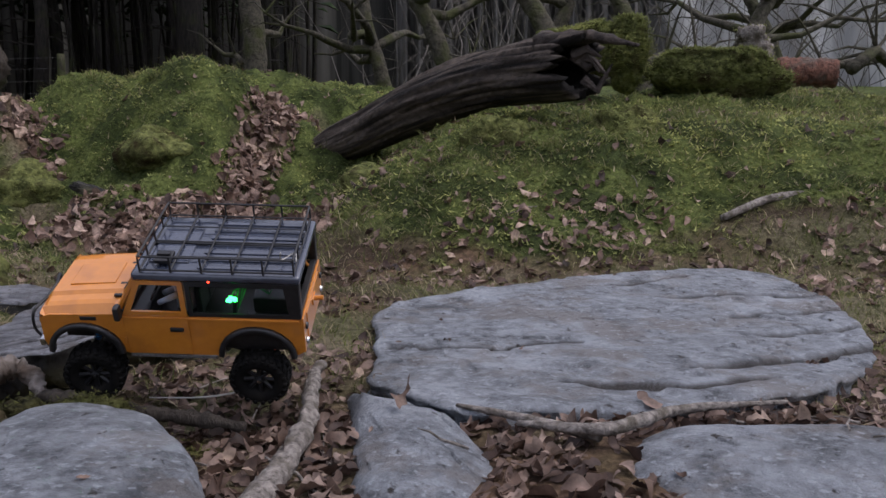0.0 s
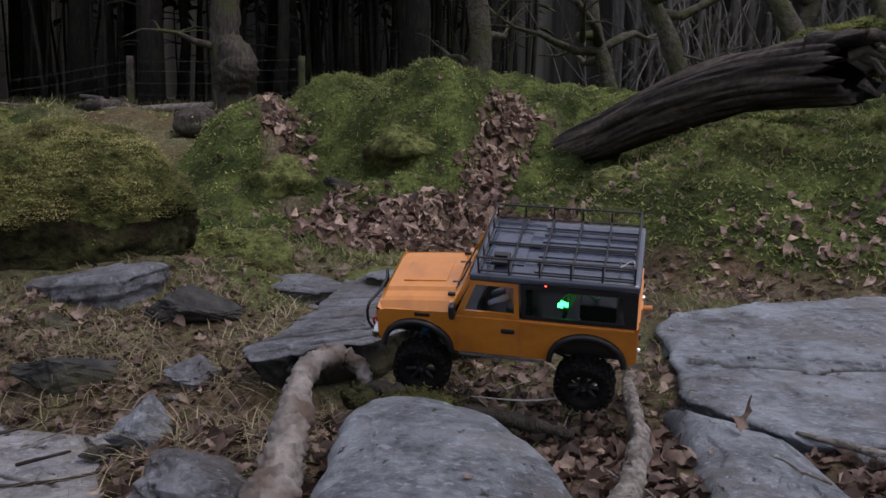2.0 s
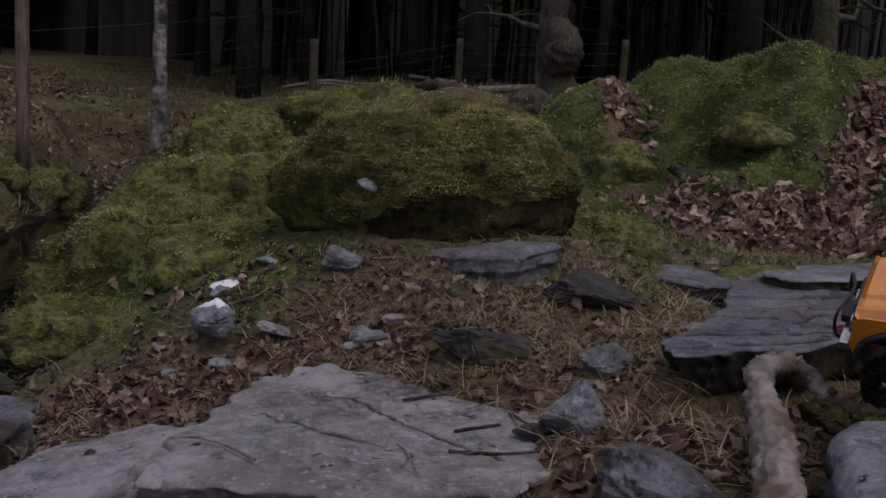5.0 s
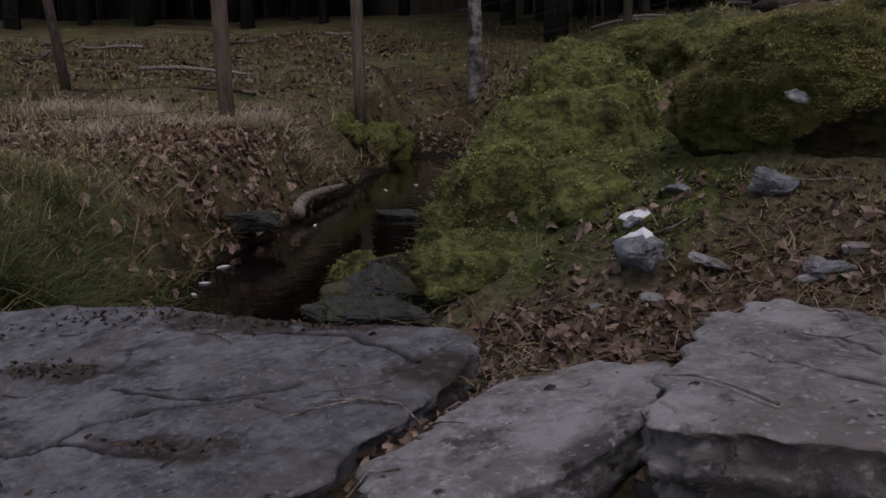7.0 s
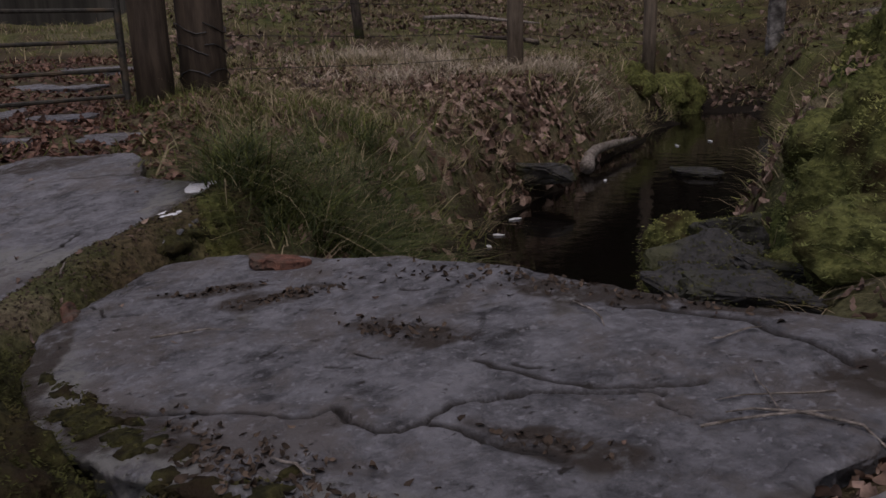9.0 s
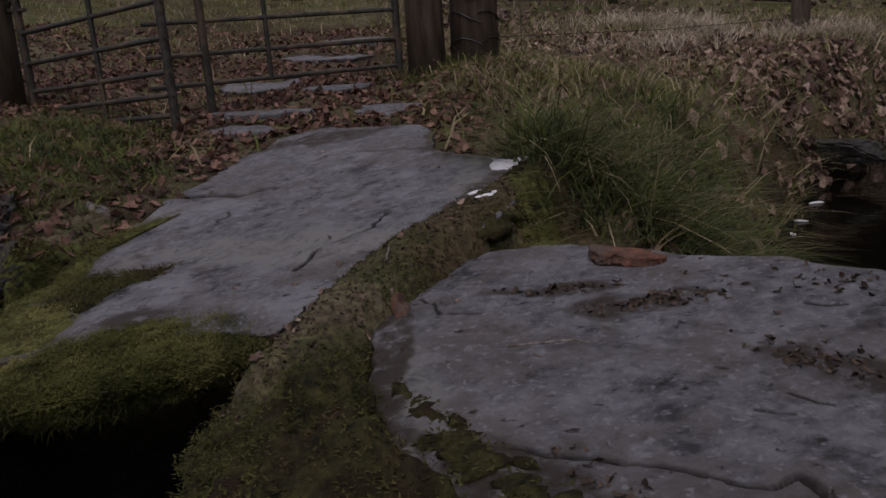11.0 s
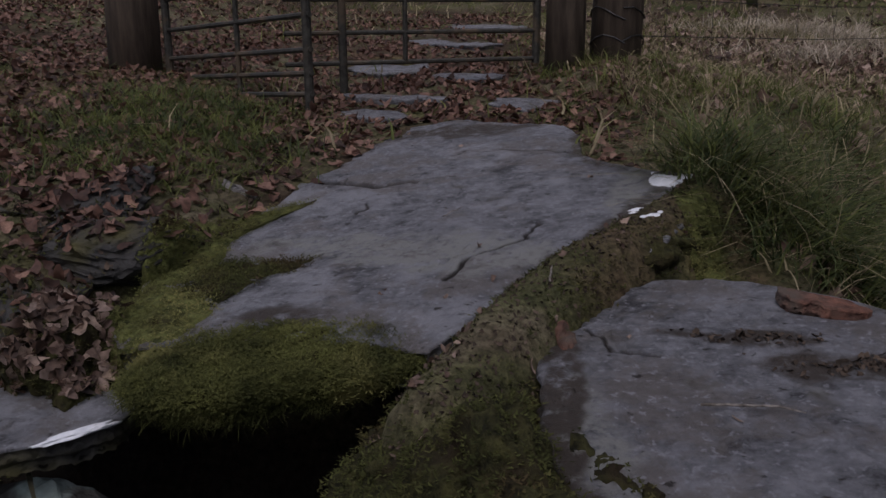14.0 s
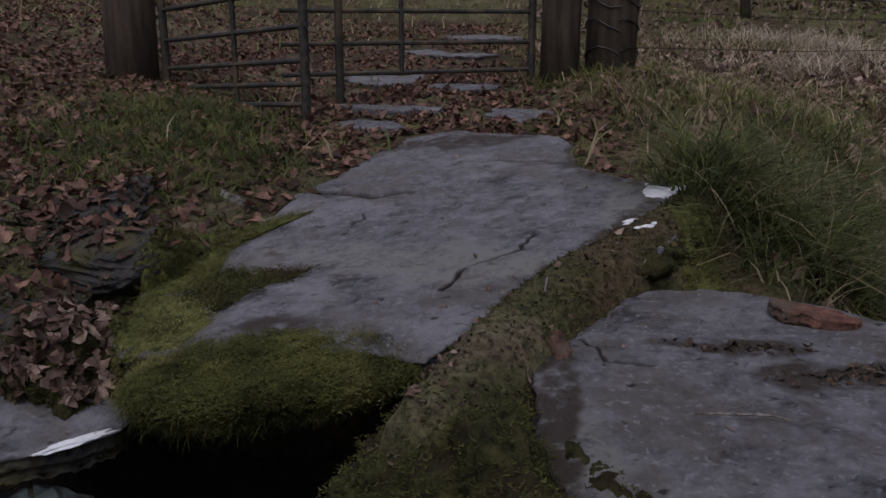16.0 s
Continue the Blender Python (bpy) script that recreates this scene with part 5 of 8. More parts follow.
# ---- stones beside the stream and on the ground ----
STONES = "loose stones"
for name, c, r, m, label, turn, tip, seed, flat in (
        ("mound_stone", (-1.69, 4.2, ground_at(-1.69, 4.2) + 0.01), (0.13, 0.06, 0.045), M_DARK, "grey stone showing through the moss", 40, 22, 30, 0.7),
        ("small_stone", (-0.965, 1.36, 0.275), (0.06, 0.045, 0.04), M_DARKSLATE, "small brownish-grey angular stone", 12, 4, 1, 0.8),
        ("dark_stone", (-1.17, 1.32, 0.275), (0.09, 0.06, 0.055), M_DARK, "dark layered stone in dry grass", 20, 8, 2, 0.8),
        ("dark_stone", (-1.12, 1.66, 0.33), (0.11, 0.06, 0.05), M_DARK, "dark flat stone behind dry grass", 25, 5, 3, 0.85),
        ("dark_stone", (-1.34, 1.52, 0.30), (0.06, 0.05, 0.035), M_DARK, "small dark flat stone", 5, 0, 4, 0.85),
        ("grey_stone", (-0.9, 1.12, 0.235), (0.06, 0.075, 0.07), M_SLATE, "upright blue-grey stone among leaves", 50, 20, 5, 0.7),
        ("mossy_rock", (-0.68, 0.93, 0.235), (0.12, 0.14, 0.10), M_DARKSLATE, "dark blue-grey weathered rock beside the root", 30, 12, 6, 0.6),
        ("blue_stone", (-1.64, 1.5, 0.34), (0.055, 0.04, 0.045), M_SLATE, "small blue-grey stone in grass", 0, 0, 7, 0.7),
        ("snow_capped_stone", (-1.74, 1.2, 0.24), (0.055, 0.045, 0.05), M_SLATE, "grey stone with a cap of old snow", 0, 0, 8, 0.5),
        ("stream_rock", (-2.6, 1.1, -0.10), (0.16, 0.12, 0.11), M_WET, "dark wet rock at the stream's edge", 40, 6, 9, 0.6),
        ("stream_rock", (-2.98, 1.42, -0.12), (0.17, 0.12, 0.12), M_WET, "dark wet rock with a mossy shoulder", 30, 0, 10, 0.6),
        ("stream_rock", (-2.3, 0.98, 0.02), (0.15, 0.08, 0.07), M_WET, "low dark rock behind the slab", 35, 0, 11, 0.7),
        ("stream_rock", (-2.78, 1.2, -0.16), (0.13, 0.1, 0.12), M_WET, "small wet rock above the water", 10, 5, 51, 0.6),
        ("stream_rock", (-2.46, 1.2, 0.0), (0.12, 0.09, 0.07), M_WET, "dark rock in the mossy bank", 60, 5, 52, 0.6),
        ("stream_rock", (-2.86, 0.98, -0.30), (0.14, 0.1, 0.09), M_WET, "flat wet rock at the water", 30, 5, 53, 0.6),
        ("stream_rock", (-3.3, 1.75, -0.2), (0.16, 0.1, 0.14), M_WET, "wet rock at the foot of the mound", 40, 5, 54, 0.6),
        ("stream_rock", (-5.35, 2.15, -0.30), (0.2, 0.13, 0.12), M_WET, "dark rock in the far bank", 35, 0, 12, 0.6),
        ("stream_rock", (-5.55, 3.35, -0.44), (0.22, 0.14, 0.06), M_WET, "flat wet rock in the water", 15, 0, 13, 0.6),
        ("dark_rock", (-3.42, -1.18, -0.02), (0.24, 0.15, 0.12), M_DARK, "dark rock spotted with lichen", 70, 0, 14, 0.6),
        ("dark_rock", (-3.75, -1.35, 0.03), (0.28, 0.2, 0.13), M_DARK, "dark mossy rock under leaves", 40, 0, 15, 0.5),
        ("flat_rock", (-3.92, -1.05, 0.0), (0.14, 0.09, 0.05), M_PALE, "pale flat stone beside the path", 80, 0, 16, 0.8),
        ("dark_rock", (-3.1, -1.25, -0.10), (0.2, 0.18, 0.14), M_DARK, "dark mossy rock above the stream", 10, 0, 17, 0.5),
        ("lichen_rock", (-2.78, -1.12, -0.30), (0.17, 0.2, 0.13), M_LICHEN, "pale blue-green lichen-crusted rock", 10, 0, 18, 0.6),
        ("lichen_rock", (-2.62, -1.28, -0.5), (0.2, 0.2, 0.14), M_LICHEN, "lichen-crusted rock low in the stream bank", 40, 0, 19, 0.6),
        ("bank_rock", (-2.5, -0.56, -0.30), (0.16, 0.12, 0.12), M_DARK, "dark rock under the slabs", 10, 0, 20, 0.5),
        ("bank_rock", (-2.36, -0.42, -0.22), (0.18, 0.12, 0.14), M_DARK, "dark rock under the slabs", 50, 0, 21, 0.5)):
    stone(name, c, r, m, label, "rock", turn, tip, seed, 0.2, flat, 4, STONES)
SHARD = ground_at(-1.0, 2.05) + 0.02
slab("slate_shard", [(-1.17, 2.0), (-1.16, 2.12), (-1.07, 2.2), (-0.97, 2.14), (-0.84, 1.99), (-0.92, 1.95), (-1.04, 1.95)], SHARD, 0.05, M_DARKSLATE,
     "thin layered slate shard in the grass", seed=31, rough=0.014, rings=30, seg=120, ragged=0.015, side=M_DARK)
stone("moss_bank", (-2.66, -0.38, -0.08), (0.25, 0.13, 0.075), M_MOSSDARK, "mossy soil packed between the two slabs", "moss", -35, 0, 33, 0.4, 0.0, 5, fine=0.08)
stone("moss_bank", (-2.34, -0.38, -0.12), (0.24, 0.12, 0.15), M_MOSSDARK, "mossy soil packed beside the slab", "moss", 5, 0, 34, 0.4, 0.0, 5, fine=0.08)
stone("moss_bank", (-2.16, -0.3, -0.02), (0.2, 0.085, 0.11), M_MOSSDARK, "mossy soil banked against the slab", "moss", 33, 0, 35, 0.4, 0.0, 5, fine=0.08)
stone("moss_bank", (-2.42, -0.35, -0.035), (0.2, 0.07, 0.1), M_MOSSDARK, "mossy soil banked against the slab", "moss", 5, 0, 36, 0.4, 0.0, 5, fine=0.08)
stone("moss_bank", (-3.04, -1.12, -0.13), (0.17, 0.12, 0.11), M_MOSSDARK, "dark soil heaped with leaves between the stones", "moss", 20, 0, 37, 0.4, 0.0, 5, fine=0.08)
for cx, cy, rx, ry, rz, crest, turn in ((-2.36, 1.42, 0.2, 0.17, 0.22, 0.35, 40), (-2.7, 1.98, 0.32, 0.24, 0.26, 0.44, 35), (-2.15, 1.66, 0.2, 0.15, 0.12, 0.36, 20), (-3.92, 3.42, 0.36, 0.27, 0.34, 0.64, 35), (-3.05, 2.5, 0.3, 0.24, 0.28, 0.46, 50),
                                        (-5.6, 6.4, 0.66, 0.5, 0.36, 0.9, 30), (-4.7, 5.9, 0.6, 0.4, 0.3, 0.8, 30), (-3.42, 1.7, 0.16, 0.12, 0.16, -0.14, 30), (-1.34, 2.26, 0.2, 0.15, 0.14, 0.42, 0)):
    stone("moss_hummock", (cx, cy, crest - 0.95 * rz), (rx, ry, rz), M_MOSSROCK, "rounded hummock of thick green moss", "moss", turn, 0, int(cx * -37), 0.3, 0.0, 5, "moss hummocks", 0.06)
rh = random.Random(71)
for k, (cx, cy, r0) in enumerate(((-2.55, 1.66, 0.15), (-2.22, 1.24, 0.13), (-2.52, 1.24, 0.12), (-2.84, 1.72, 0.16), (-3.2, 2.14, 0.2), (-2.1, 1.46, 0.13), (-2.45, 1.9, 0.15), (-3.42, 2.95, 0.16), (-2.85, 2.3, 0.18),
                                  (-1.45, 4.4, 0.18), (-2.12, 4.5, 0.18), (-1.5, 3.95, 0.15), (-1.25, 4.1, 0.12), (-1.9, 4.15, 0.14), (-7.9, 4.4, 0.24), (-8.6, 5.2, 0.34), (-0.3, 3.75, 0.13), (0.2, 3.5, 0.14), (0.75, 3.6, 0.16), (-1.85, 2.35, 0.14), (-1.5, 2.45, 0.13), (-0.95, 2.45, 0.12))):
    stone("moss_hummock", (cx, cy, ground_at(cx, cy) - 0.42 * r0), (r0 * rh.uniform(1.0, 1.45), r0 * rh.uniform(0.9, 1.1), r0 * rh.uniform(0.65, 0.85)), M_MOSSROCK, "rounded hummock of thick green moss", "moss", rh.uniform(0, 180), 0, 700 + k, 0.35, 0.0, 4, "moss hummocks", 0.07)
for k, (cx, cy, rx, ry, z, turn) in enumerate(((-6.5, -0.72, 0.5, 0.22, 0.20, 0), (-7.7, -0.35, 0.5, 0.3, 0.3, 20), (-5.15, -0.05, 0.22, 0.16, 0.2, 30), (-4.95, -0.78, 0.22, 0.12, 0.08, 70), (-8.9, -0.1, 0.5, 0.35, 0.36, 10), (-5.3, -0.62, 0.25, 0.08, 0.12, 80), (-5.9, -0.3, 0.2, 0.15, 0.16, 80))):
    c, s = math.cos(radians(turn)), math.sin(radians(turn))
    ring = [(cx + c * rx * math.cos(a) - s * ry * math.sin(a), cy + s * rx * math.cos(a) + c * ry * math.sin(a)) for a in (0, 0.8, 1.5, 2.4, 3.1, 4.0, 4.8, 5.6)]
    slab("stepping_stone", ring, ground_at(cx, cy) + 0.012, 0.12, M_DARKSLATE, "flat grey path stone beyond the slab", seed=60 + k, rings=20, seg=70, group="path stones", ragged=0.06)


# ---- dead wood ----
rc = random.Random(23)
for k in range(34):
    f = rc.random()
    cx, cy = -2.5 + 0.6 * f + rc.gauss(0, 0.035), -0.26 + 0.26 * f ** 1.6 + abs(rc.gauss(0, 0.03))
    r0 = rc.uniform(0.007, 0.024)
    z = 0.072 + 0.02 * (cx + 2.2) + 0.085 * (cy - 0.29)
    stone("moss_clump", (cx, cy, z - 0.003), (r0 * rc.uniform(1, 2), r0, 0.4 * r0 + 0.004), M_MOSSDARK, "dark clump of moss on the slab's edge", "moss", rc.uniform(0, 180), 0, 300 + k, 0.5, 0.0, 3, "moss clumps", 0.12)
stone("pale_rock", (-3.1, 3.8, ground_at(-3.1, 3.8) + 0.07), (0.17, 0.12, 0.13), M_PALE, "pale bare stone on the mossy mound", "rock", 20, 10, 61, 0.2, 0.6, 4, STONES)


rp = random.Random(19)
for k in range(34):
    x, y = rp.uniform(-2.0, -0.75), rp.uniform(1.05, 1.95)
    if k % 3 == 0:
        x, y = rp.uniform(-1.5, -0.75), rp.uniform(0.72, 1.2)
    size = rp.uniform(0.014, 0.04)
    stone("small_stone", (x, y, ground_at(x, y) + size * 0.2), (size * 1.5, size, size * 0.55), (M_DARK, M_PALE, M_SLATE)[k % 3], "small broken stone in the trodden ground", "rock", rp.uniform(0, 180), rp.uniform(-15, 15), 500 + k, 0.2, 0.7, 3, "small stones")


def dead_wood(name, points, radii, material, label, category="branch", seg=10, n=24, wob=0.12, seed=0, group="", parent=None):
    rng = random.Random(seed)
    line = sweep(points, n)
    rad = [np.interp(i / (n - 1), np.linspace(0, 1, len(radii)), radii) for i in range(n)]
    rad = [r * (1 + 1.3 * wob * noise.noise(Vector((i * 0.31, seed * 3.7, 0))) + wob * noise.noise(Vector((i * 0.9, seed * 1.3, 5)))) for i, r in enumerate(rad)]
    line = [p + Vector((noise.noise(p * 9 + Vector((3, 0, 0))), noise.noise(p * 9 + Vector((0, 7, 0))), 0)) * (1.2 * wob * r) for p, r in zip(line, rad)]
    ob = part(name, limb(bmesh.new(), line, rad, seg, 0.5 * wob, rng), material, parent, "", True)
    return tagged(ob, label, category, group) if not parent else tagged(ob, label)


def gnarl(ob, amount):
    """Lumps and furrows on a piece of wood, along its surface normals."""
    for v in ob.data.vertices:
        p = v.co
        v.co = p + v.normal * amount * (0.7 * noise.noise(p * 28) + 0.6 * noise.noise(Vector((p.x * 70, p.y * 9, p.z * 70))) + 0.5 * noise.noise(Vector((p.x * 120, p.y * 50, p.z * 120))))
    return ob


gnarl(dead_wood("tree_root", [(-0.585, 1.235, 0.318), (-0.61, 1.265, 0.338), (-0.645, 1.27, 0.352), (-0.668, 1.215, 0.352), (-0.64, 1.09, 0.342), (-0.598, 0.96, 0.328), (-0.572, 0.86, 0.314), (-0.545, 0.77, 0.298), (-0.52, 0.62, 0.27)],
          [0.009, 0.012, 0.016, 0.018, 0.019, 0.022, 0.026, 0.031, 0.034], M_ROOT, "thick bare grey tree root bent over the ground", "root", 36, 150, 0.26, 1), 0.006)
gnarl(dead_wood("tree_root", [(-0.59, 1.24, 0.318), (-0.53, 1.205, 0.322), (-0.45, 1.185, 0.316), (-0.36, 1.175, 0.306), (-0.27, 1.15, 0.3)], [0.011, 0.011, 0.010, 0.010, 0.008], M_BARK, "low dark root creeping along the rock, moss on its side", "root", 16, 60, 0.2, 11), 0.004)
stone("moss_clump", (-0.575, 1.165, 0.318), (0.05, 0.022, 0.016), M_MOSSDARK, "cushion of moss between root and rock", "moss", -50, 0, 391, 0.4, 0.0, 4, "moss clumps", 0.12)
stone("moss_clump", (-0.49, 1.165, 0.322), (0.055, 0.02, 0.014), M_MOSSDARK, "cushion of moss between root and rock", "moss", -12, 0, 392, 0.4, 0.0, 4, "moss clumps", 0.12)
gnarl(dead_wood("stick", [(-0.205, 1.42, 0.318), (-0.2, 1.3, 0.318), (-0.185, 1.15, 0.31), (-0.19, 1.0, 0.302), (-0.215, 0.85, 0.29)],
          [0.009, 0.011, 0.0125, 0.014, 0.015], M_STICK, "grey broken stick lying between rocks", "branch", 18, 80, 0.14, 2), 0.006)
dead_wood("branch", [(0.1, 1.13, 0.312), (0.2, 1.06, 0.327), (0.26, 1.1, 0.327), (0.34, 1.18, 0.317), (0.5, 1.23, 0.312)], [0.004, 0.009, 0.009, 0.007, 0.003], M_STICK, "forked grey branch on dead leaves", "branch", 8, 24, 0.12, 3)
dead_wood("branch", [(0.02, 1.22, 0.31), (0.1, 1.16, 0.312), (0.2, 1.07, 0.315)], [0.003, 0.006, 0.008], M_STICK, "thin grey branch on dead leaves", "branch", 8, 18, 0.12, 4)
dead_wood("branch", [(-5.85, 2.75, -0.40), (-6.0, 2.85, -0.36), (-6.2, 3.05, -0.34), (-6.6, 3.6, -0.36)], [0.05, 0.045, 0.035, 0.02], M_STICK, "pale fallen branch across the stream's edge", "branch", 8, 18, 0.12, 5)
dead_wood("branch", [(0.95, 2.95, 0.44), (1.15, 3.05, 0.5), (1.35, 3.1, 0.52)], [0.012, 0.016, 0.01], M_STICK, "short pale branch in the grass", "branch", 8, 14, 0.12, 6)
dead_wood("pale_root_cord", [(-0.24, 1.33, 0.335), (-0.27, 1.27, 0.325), (-0.34, 1.235, 0.318), (-0.43, 1.24, 0.315)], [0.0016, 0.0016, 0.0015, 0.001], M_CORD, "thin pale bent root above the ground", "root", 6, 20, 0.05, 7)
dead_wood("fallen_pole", [(-9.9, 7.9, ground_at(-9.9, 7.9) + 0.08), (-8.5, 8.4, ground_at(-8.5, 8.4) + 0.06)], [0.05, 0.05], M_STICK, "pale pole lying behind the mounds", "branch", 8, 8, 0.1, 8)
dead_wood("fallen_pole", [(-5.8, 8.6, ground_at(-5.8, 8.6) + 0.05), (-4.9, 8.9, ground_at(-4.9, 8.9) + 0.08)], [0.04, 0.04], M_STICK, "pale pole lying at the wood's edge", "branch", 8, 8, 0.1, 9)


def log_material():
    """Rotten wood with pale and dark streaks along its length."""
    m = mat("streaked_rotten_wood", (0.45, 0.45, 0.45), (1.0, 0.97, 0.93), 26, 0.85, 1.0, 0.02)
    n, l = m.node_tree.nodes, m.node_tree.links
    at, ra, mx = n.new("ShaderNodeAttribute"), n.new("ShaderNodeValToRGB"), n.new("ShaderNodeMix")
    at.attribute_name = "grain"
    e = ra.color_ramp.elements
    e[0].position, e[0].color = 0.0, (0.012, 0.010, 0.009, 1)
    e[1].position, e[1].color = 0.9, (0.165, 0.138, 0.118, 1)
    e.new(0.3).color = (0.058, 0.047, 0.040, 1)
    l.new(at.outputs["Fac"], ra.inputs["Fac"])
    mx.data_type, mx.blend_type = "RGBA", "MULTIPLY"
    mx.inputs[0].default_value = 1.0
    b = n["Principled BSDF"]
    l.new(b.inputs["Base Color"].links[0].from_socket, mx.inputs[6])
    l.new(ra.outputs[0], mx.inputs[7])
    l.new(mx.outputs[2], b.inputs["Base Color"])
    return m


M_LOG = log_material()


rb = random.Random(31)
for k in range(26):
    x, y, a, ln = rb.uniform(-15, -7.5), rb.uniform(2.5, 12), rb.uniform(0, 6.28), rb.uniform(0.5, 1.8)
    pts = [(x + math.cos(a) * ln * f, y + math.sin(a) * ln * f) for f in (0, 0.35, 0.7, 1.0)]
    if min(float(line_distance(np.array([px]), np.array([py]), STREAM)[0]) for px, py in pts) < 1.3:
        continue
    dead_wood("fallen_branch", [(px, py, ground_at(px, py) + rb.uniform(0.02, 0.12)) for px, py in pts], [0.03, 0.026, 0.02, 0.008], M_STICK if k % 3 else M_ROT, "fallen bare branch on the rough ground", "branch", 7, 14, 0.15, 100 + k, "branches on the forest floor")


def rotten_log():
    """The hollow fallen trunk: a ridged shell with a splintered end, moss along its back."""
    log = thing("fallen_log", "hollow dark rotten tree trunk lying across the mossy bank", "log")
    line = sweep([(-0.78, 5.0, 0.6), (-0.6, 4.86, 0.68), (-0.38, 4.66, 0.77), (-0.13, 4.42, 0.88), (0.12, 4.16, 0.965), (0.34, 3.9, 1.0), (0.55, 3.6, 1.0)], 60)
    rng = random.Random(5)
    seg = 84
    verts, faces = [], []

    def ridge(a, f):
        a += 0.5 * f
        return noise.noise(Vector((math.cos(a) * 3.5, math.sin(a) * 3.5, f * 2.2))) + 0.8 * noise.noise(Vector((math.cos(a) * 9, math.sin(a) * 9, f * 3.1)))

    for i, p in enumerate(line):
        d = (line[min(i + 1, 59)] - line[max(i - 1, 0)]).normalized()
        side = d.cross(Vector((0, 0, 1))).normalized()
        up = side.cross(d)
        f = i / 59
        r0 = float(np.interp(f, (0, 0.3, 0.6, 1.0), (0.085, 0.125, 0.14, 0.145)))
        for k in range(seg):
            a = 2 * math.pi * k / seg
            r = r0 * (1 + 0.085 * ridge(a, f) + 0.10 * noise.noise(Vector((math.cos(a) * 2, math.sin(a) * 2, f * 5))) + 0.08 * noise.noise(Vector((math.cos(a) * 9, math.sin(a) * 9, f * 7))) + 0.05 * noise.noise(Vector((math.cos(a) * 22, math.sin(a) * 22, f * 12))))
            sh = 0.10 * max(0.0, f - 0.9) / 0.1 * ridge(a, 1.0) * 1.3
            verts.append(p + r * (math.cos(a) * side + 0.92 * math.sin(a) * up) + d * sh)
    for i in range(59):
        for k in range(seg):
            a, b = i * seg + k, i * seg + (k + 1) % seg
            faces.append((a, b, b + seg, a + seg))
    n0 = len(verts)
    for i in range(40, 60):
        p = line[i]
        f = i / 59
        for k in range(seg):
            q = verts[i * seg + k]
            verts.append(p + (q - p) * (0.74 if i > 44 else 0.5))
    for i in range(19):
        for k in range(seg):
            a, b = n0 + i * seg + k, n0 + i * seg + (k + 1) % seg
            faces.append((a, a + seg, b + seg, b))
    for k in range(seg):
        a, b = 59 * seg + k, 59 * seg + (k + 1) % seg
        faces.append((a, b, n0 + 19 * seg + (k + 1) % seg, n0 + 19 * seg + k))
    shell = raw("log_shell", verts, faces, M_LOG, log)
    grain = [0.42 + 0.9 * noise.noise(Vector((math.cos(k / seg * 6.28) * 9, math.sin(k / seg * 6.28) * 9, i * 0.07))) + 0.5 * noise.noise(Vector((math.cos(k / seg * 6.28) * 25, math.sin(k / seg * 6.28) * 25, i * 0.2))) for i in range(60) for k in range(seg)] + [-1.0] * (20 * seg)
    shell.data.attributes.new("grain", "FLOAT", "POINT").data.foreach_set("value", np.array(grain, dtype=np.float32))
    part("heartwood", limb(bmesh.new(), [line[i] for i in range(30, 50)], [0.09 - 0.002 * i for i in range(20)], 14, 0.15, rng), M_ROT, log, "", True)
    for k in range(5):
        a = line[-1] + Vector((rng.uniform(-0.04, 0.04), rng.uniform(-0.03, 0.03), rng.uniform(-0.09, 0.06)))
        part("splinter", limb(bmesh.new(), [a, a + Vector((0.05, -0.04, rng.uniform(-0.06, 0.03))), a + Vector((0.10, -0.07, rng.uniform(-0.1, 0.06)))], [0.022, 0.016, 0.004], 6, 0.3, rng), M_ROT, log)
    part("bark_flap", limb(bmesh.new(), sweep([(0.4, 3.7, 1.115), (0.6, 3.54, 1.115), (0.76, 3.44, 1.07)], 14), [0.045 - 0.003 * i for i in range(14)], 8, 0.3, rng), M_ROT, log, "", True)
    return log


rotten_log()
stone("mossy_stump", (0.93, 4.5, 1.15), (0.11, 0.1, 0.19), M_MOSSROCK, "upright mossy stump behind the log", "stump", 0, 6, 41, 0.25, 0.0, 5, fine=0.05)
stone("mossy_stump", (0.75, 4.9, 1.2), (0.3, 0.12, 0.16), M_MOSSROCK, "low moss-covered broken stump", "stump", 10, -10, 42, 0.25, 0.0, 5, fine=0.05)
stone("mossy_log", (1.56, 5.0, 1.07), (0.42, 0.22, 0.17), M_MOSSROCK, "short thick log covered with moss", "log", -8, 4, 43, 0.3, 0.2, 5, fine=0.06)
gnarl(dead_wood("cut_log", [(2.03, 5.38, 1.13), (2.2, 5.36, 1.13), (2.37, 5.33, 1.12)], [0.09, 0.085, 0.085], M_BARKCHIP, "reddish cut log on the bank", "log", 30, 30, 0.08, 44), 0.008)
gnarl(dead_wood("broken_stump", [(1.95, 5.6, ground_at(1.95, 5.6) - 0.05), (1.94, 5.58, 1.25), (1.92, 5.55, 1.42)], [0.18, 0.12, 0.07], M_STICK, "pale splintered tree stump", "stump", 26, 24, 0.22, 45), 0.03)
stone("black_stump", (-3.35, 5.75, 0.80), (0.2, 0.14, 0.12), M_BARK, "black rotten stump end beyond the boulder", "stump", 20, 0, 46, 0.3, 0.2, 4)
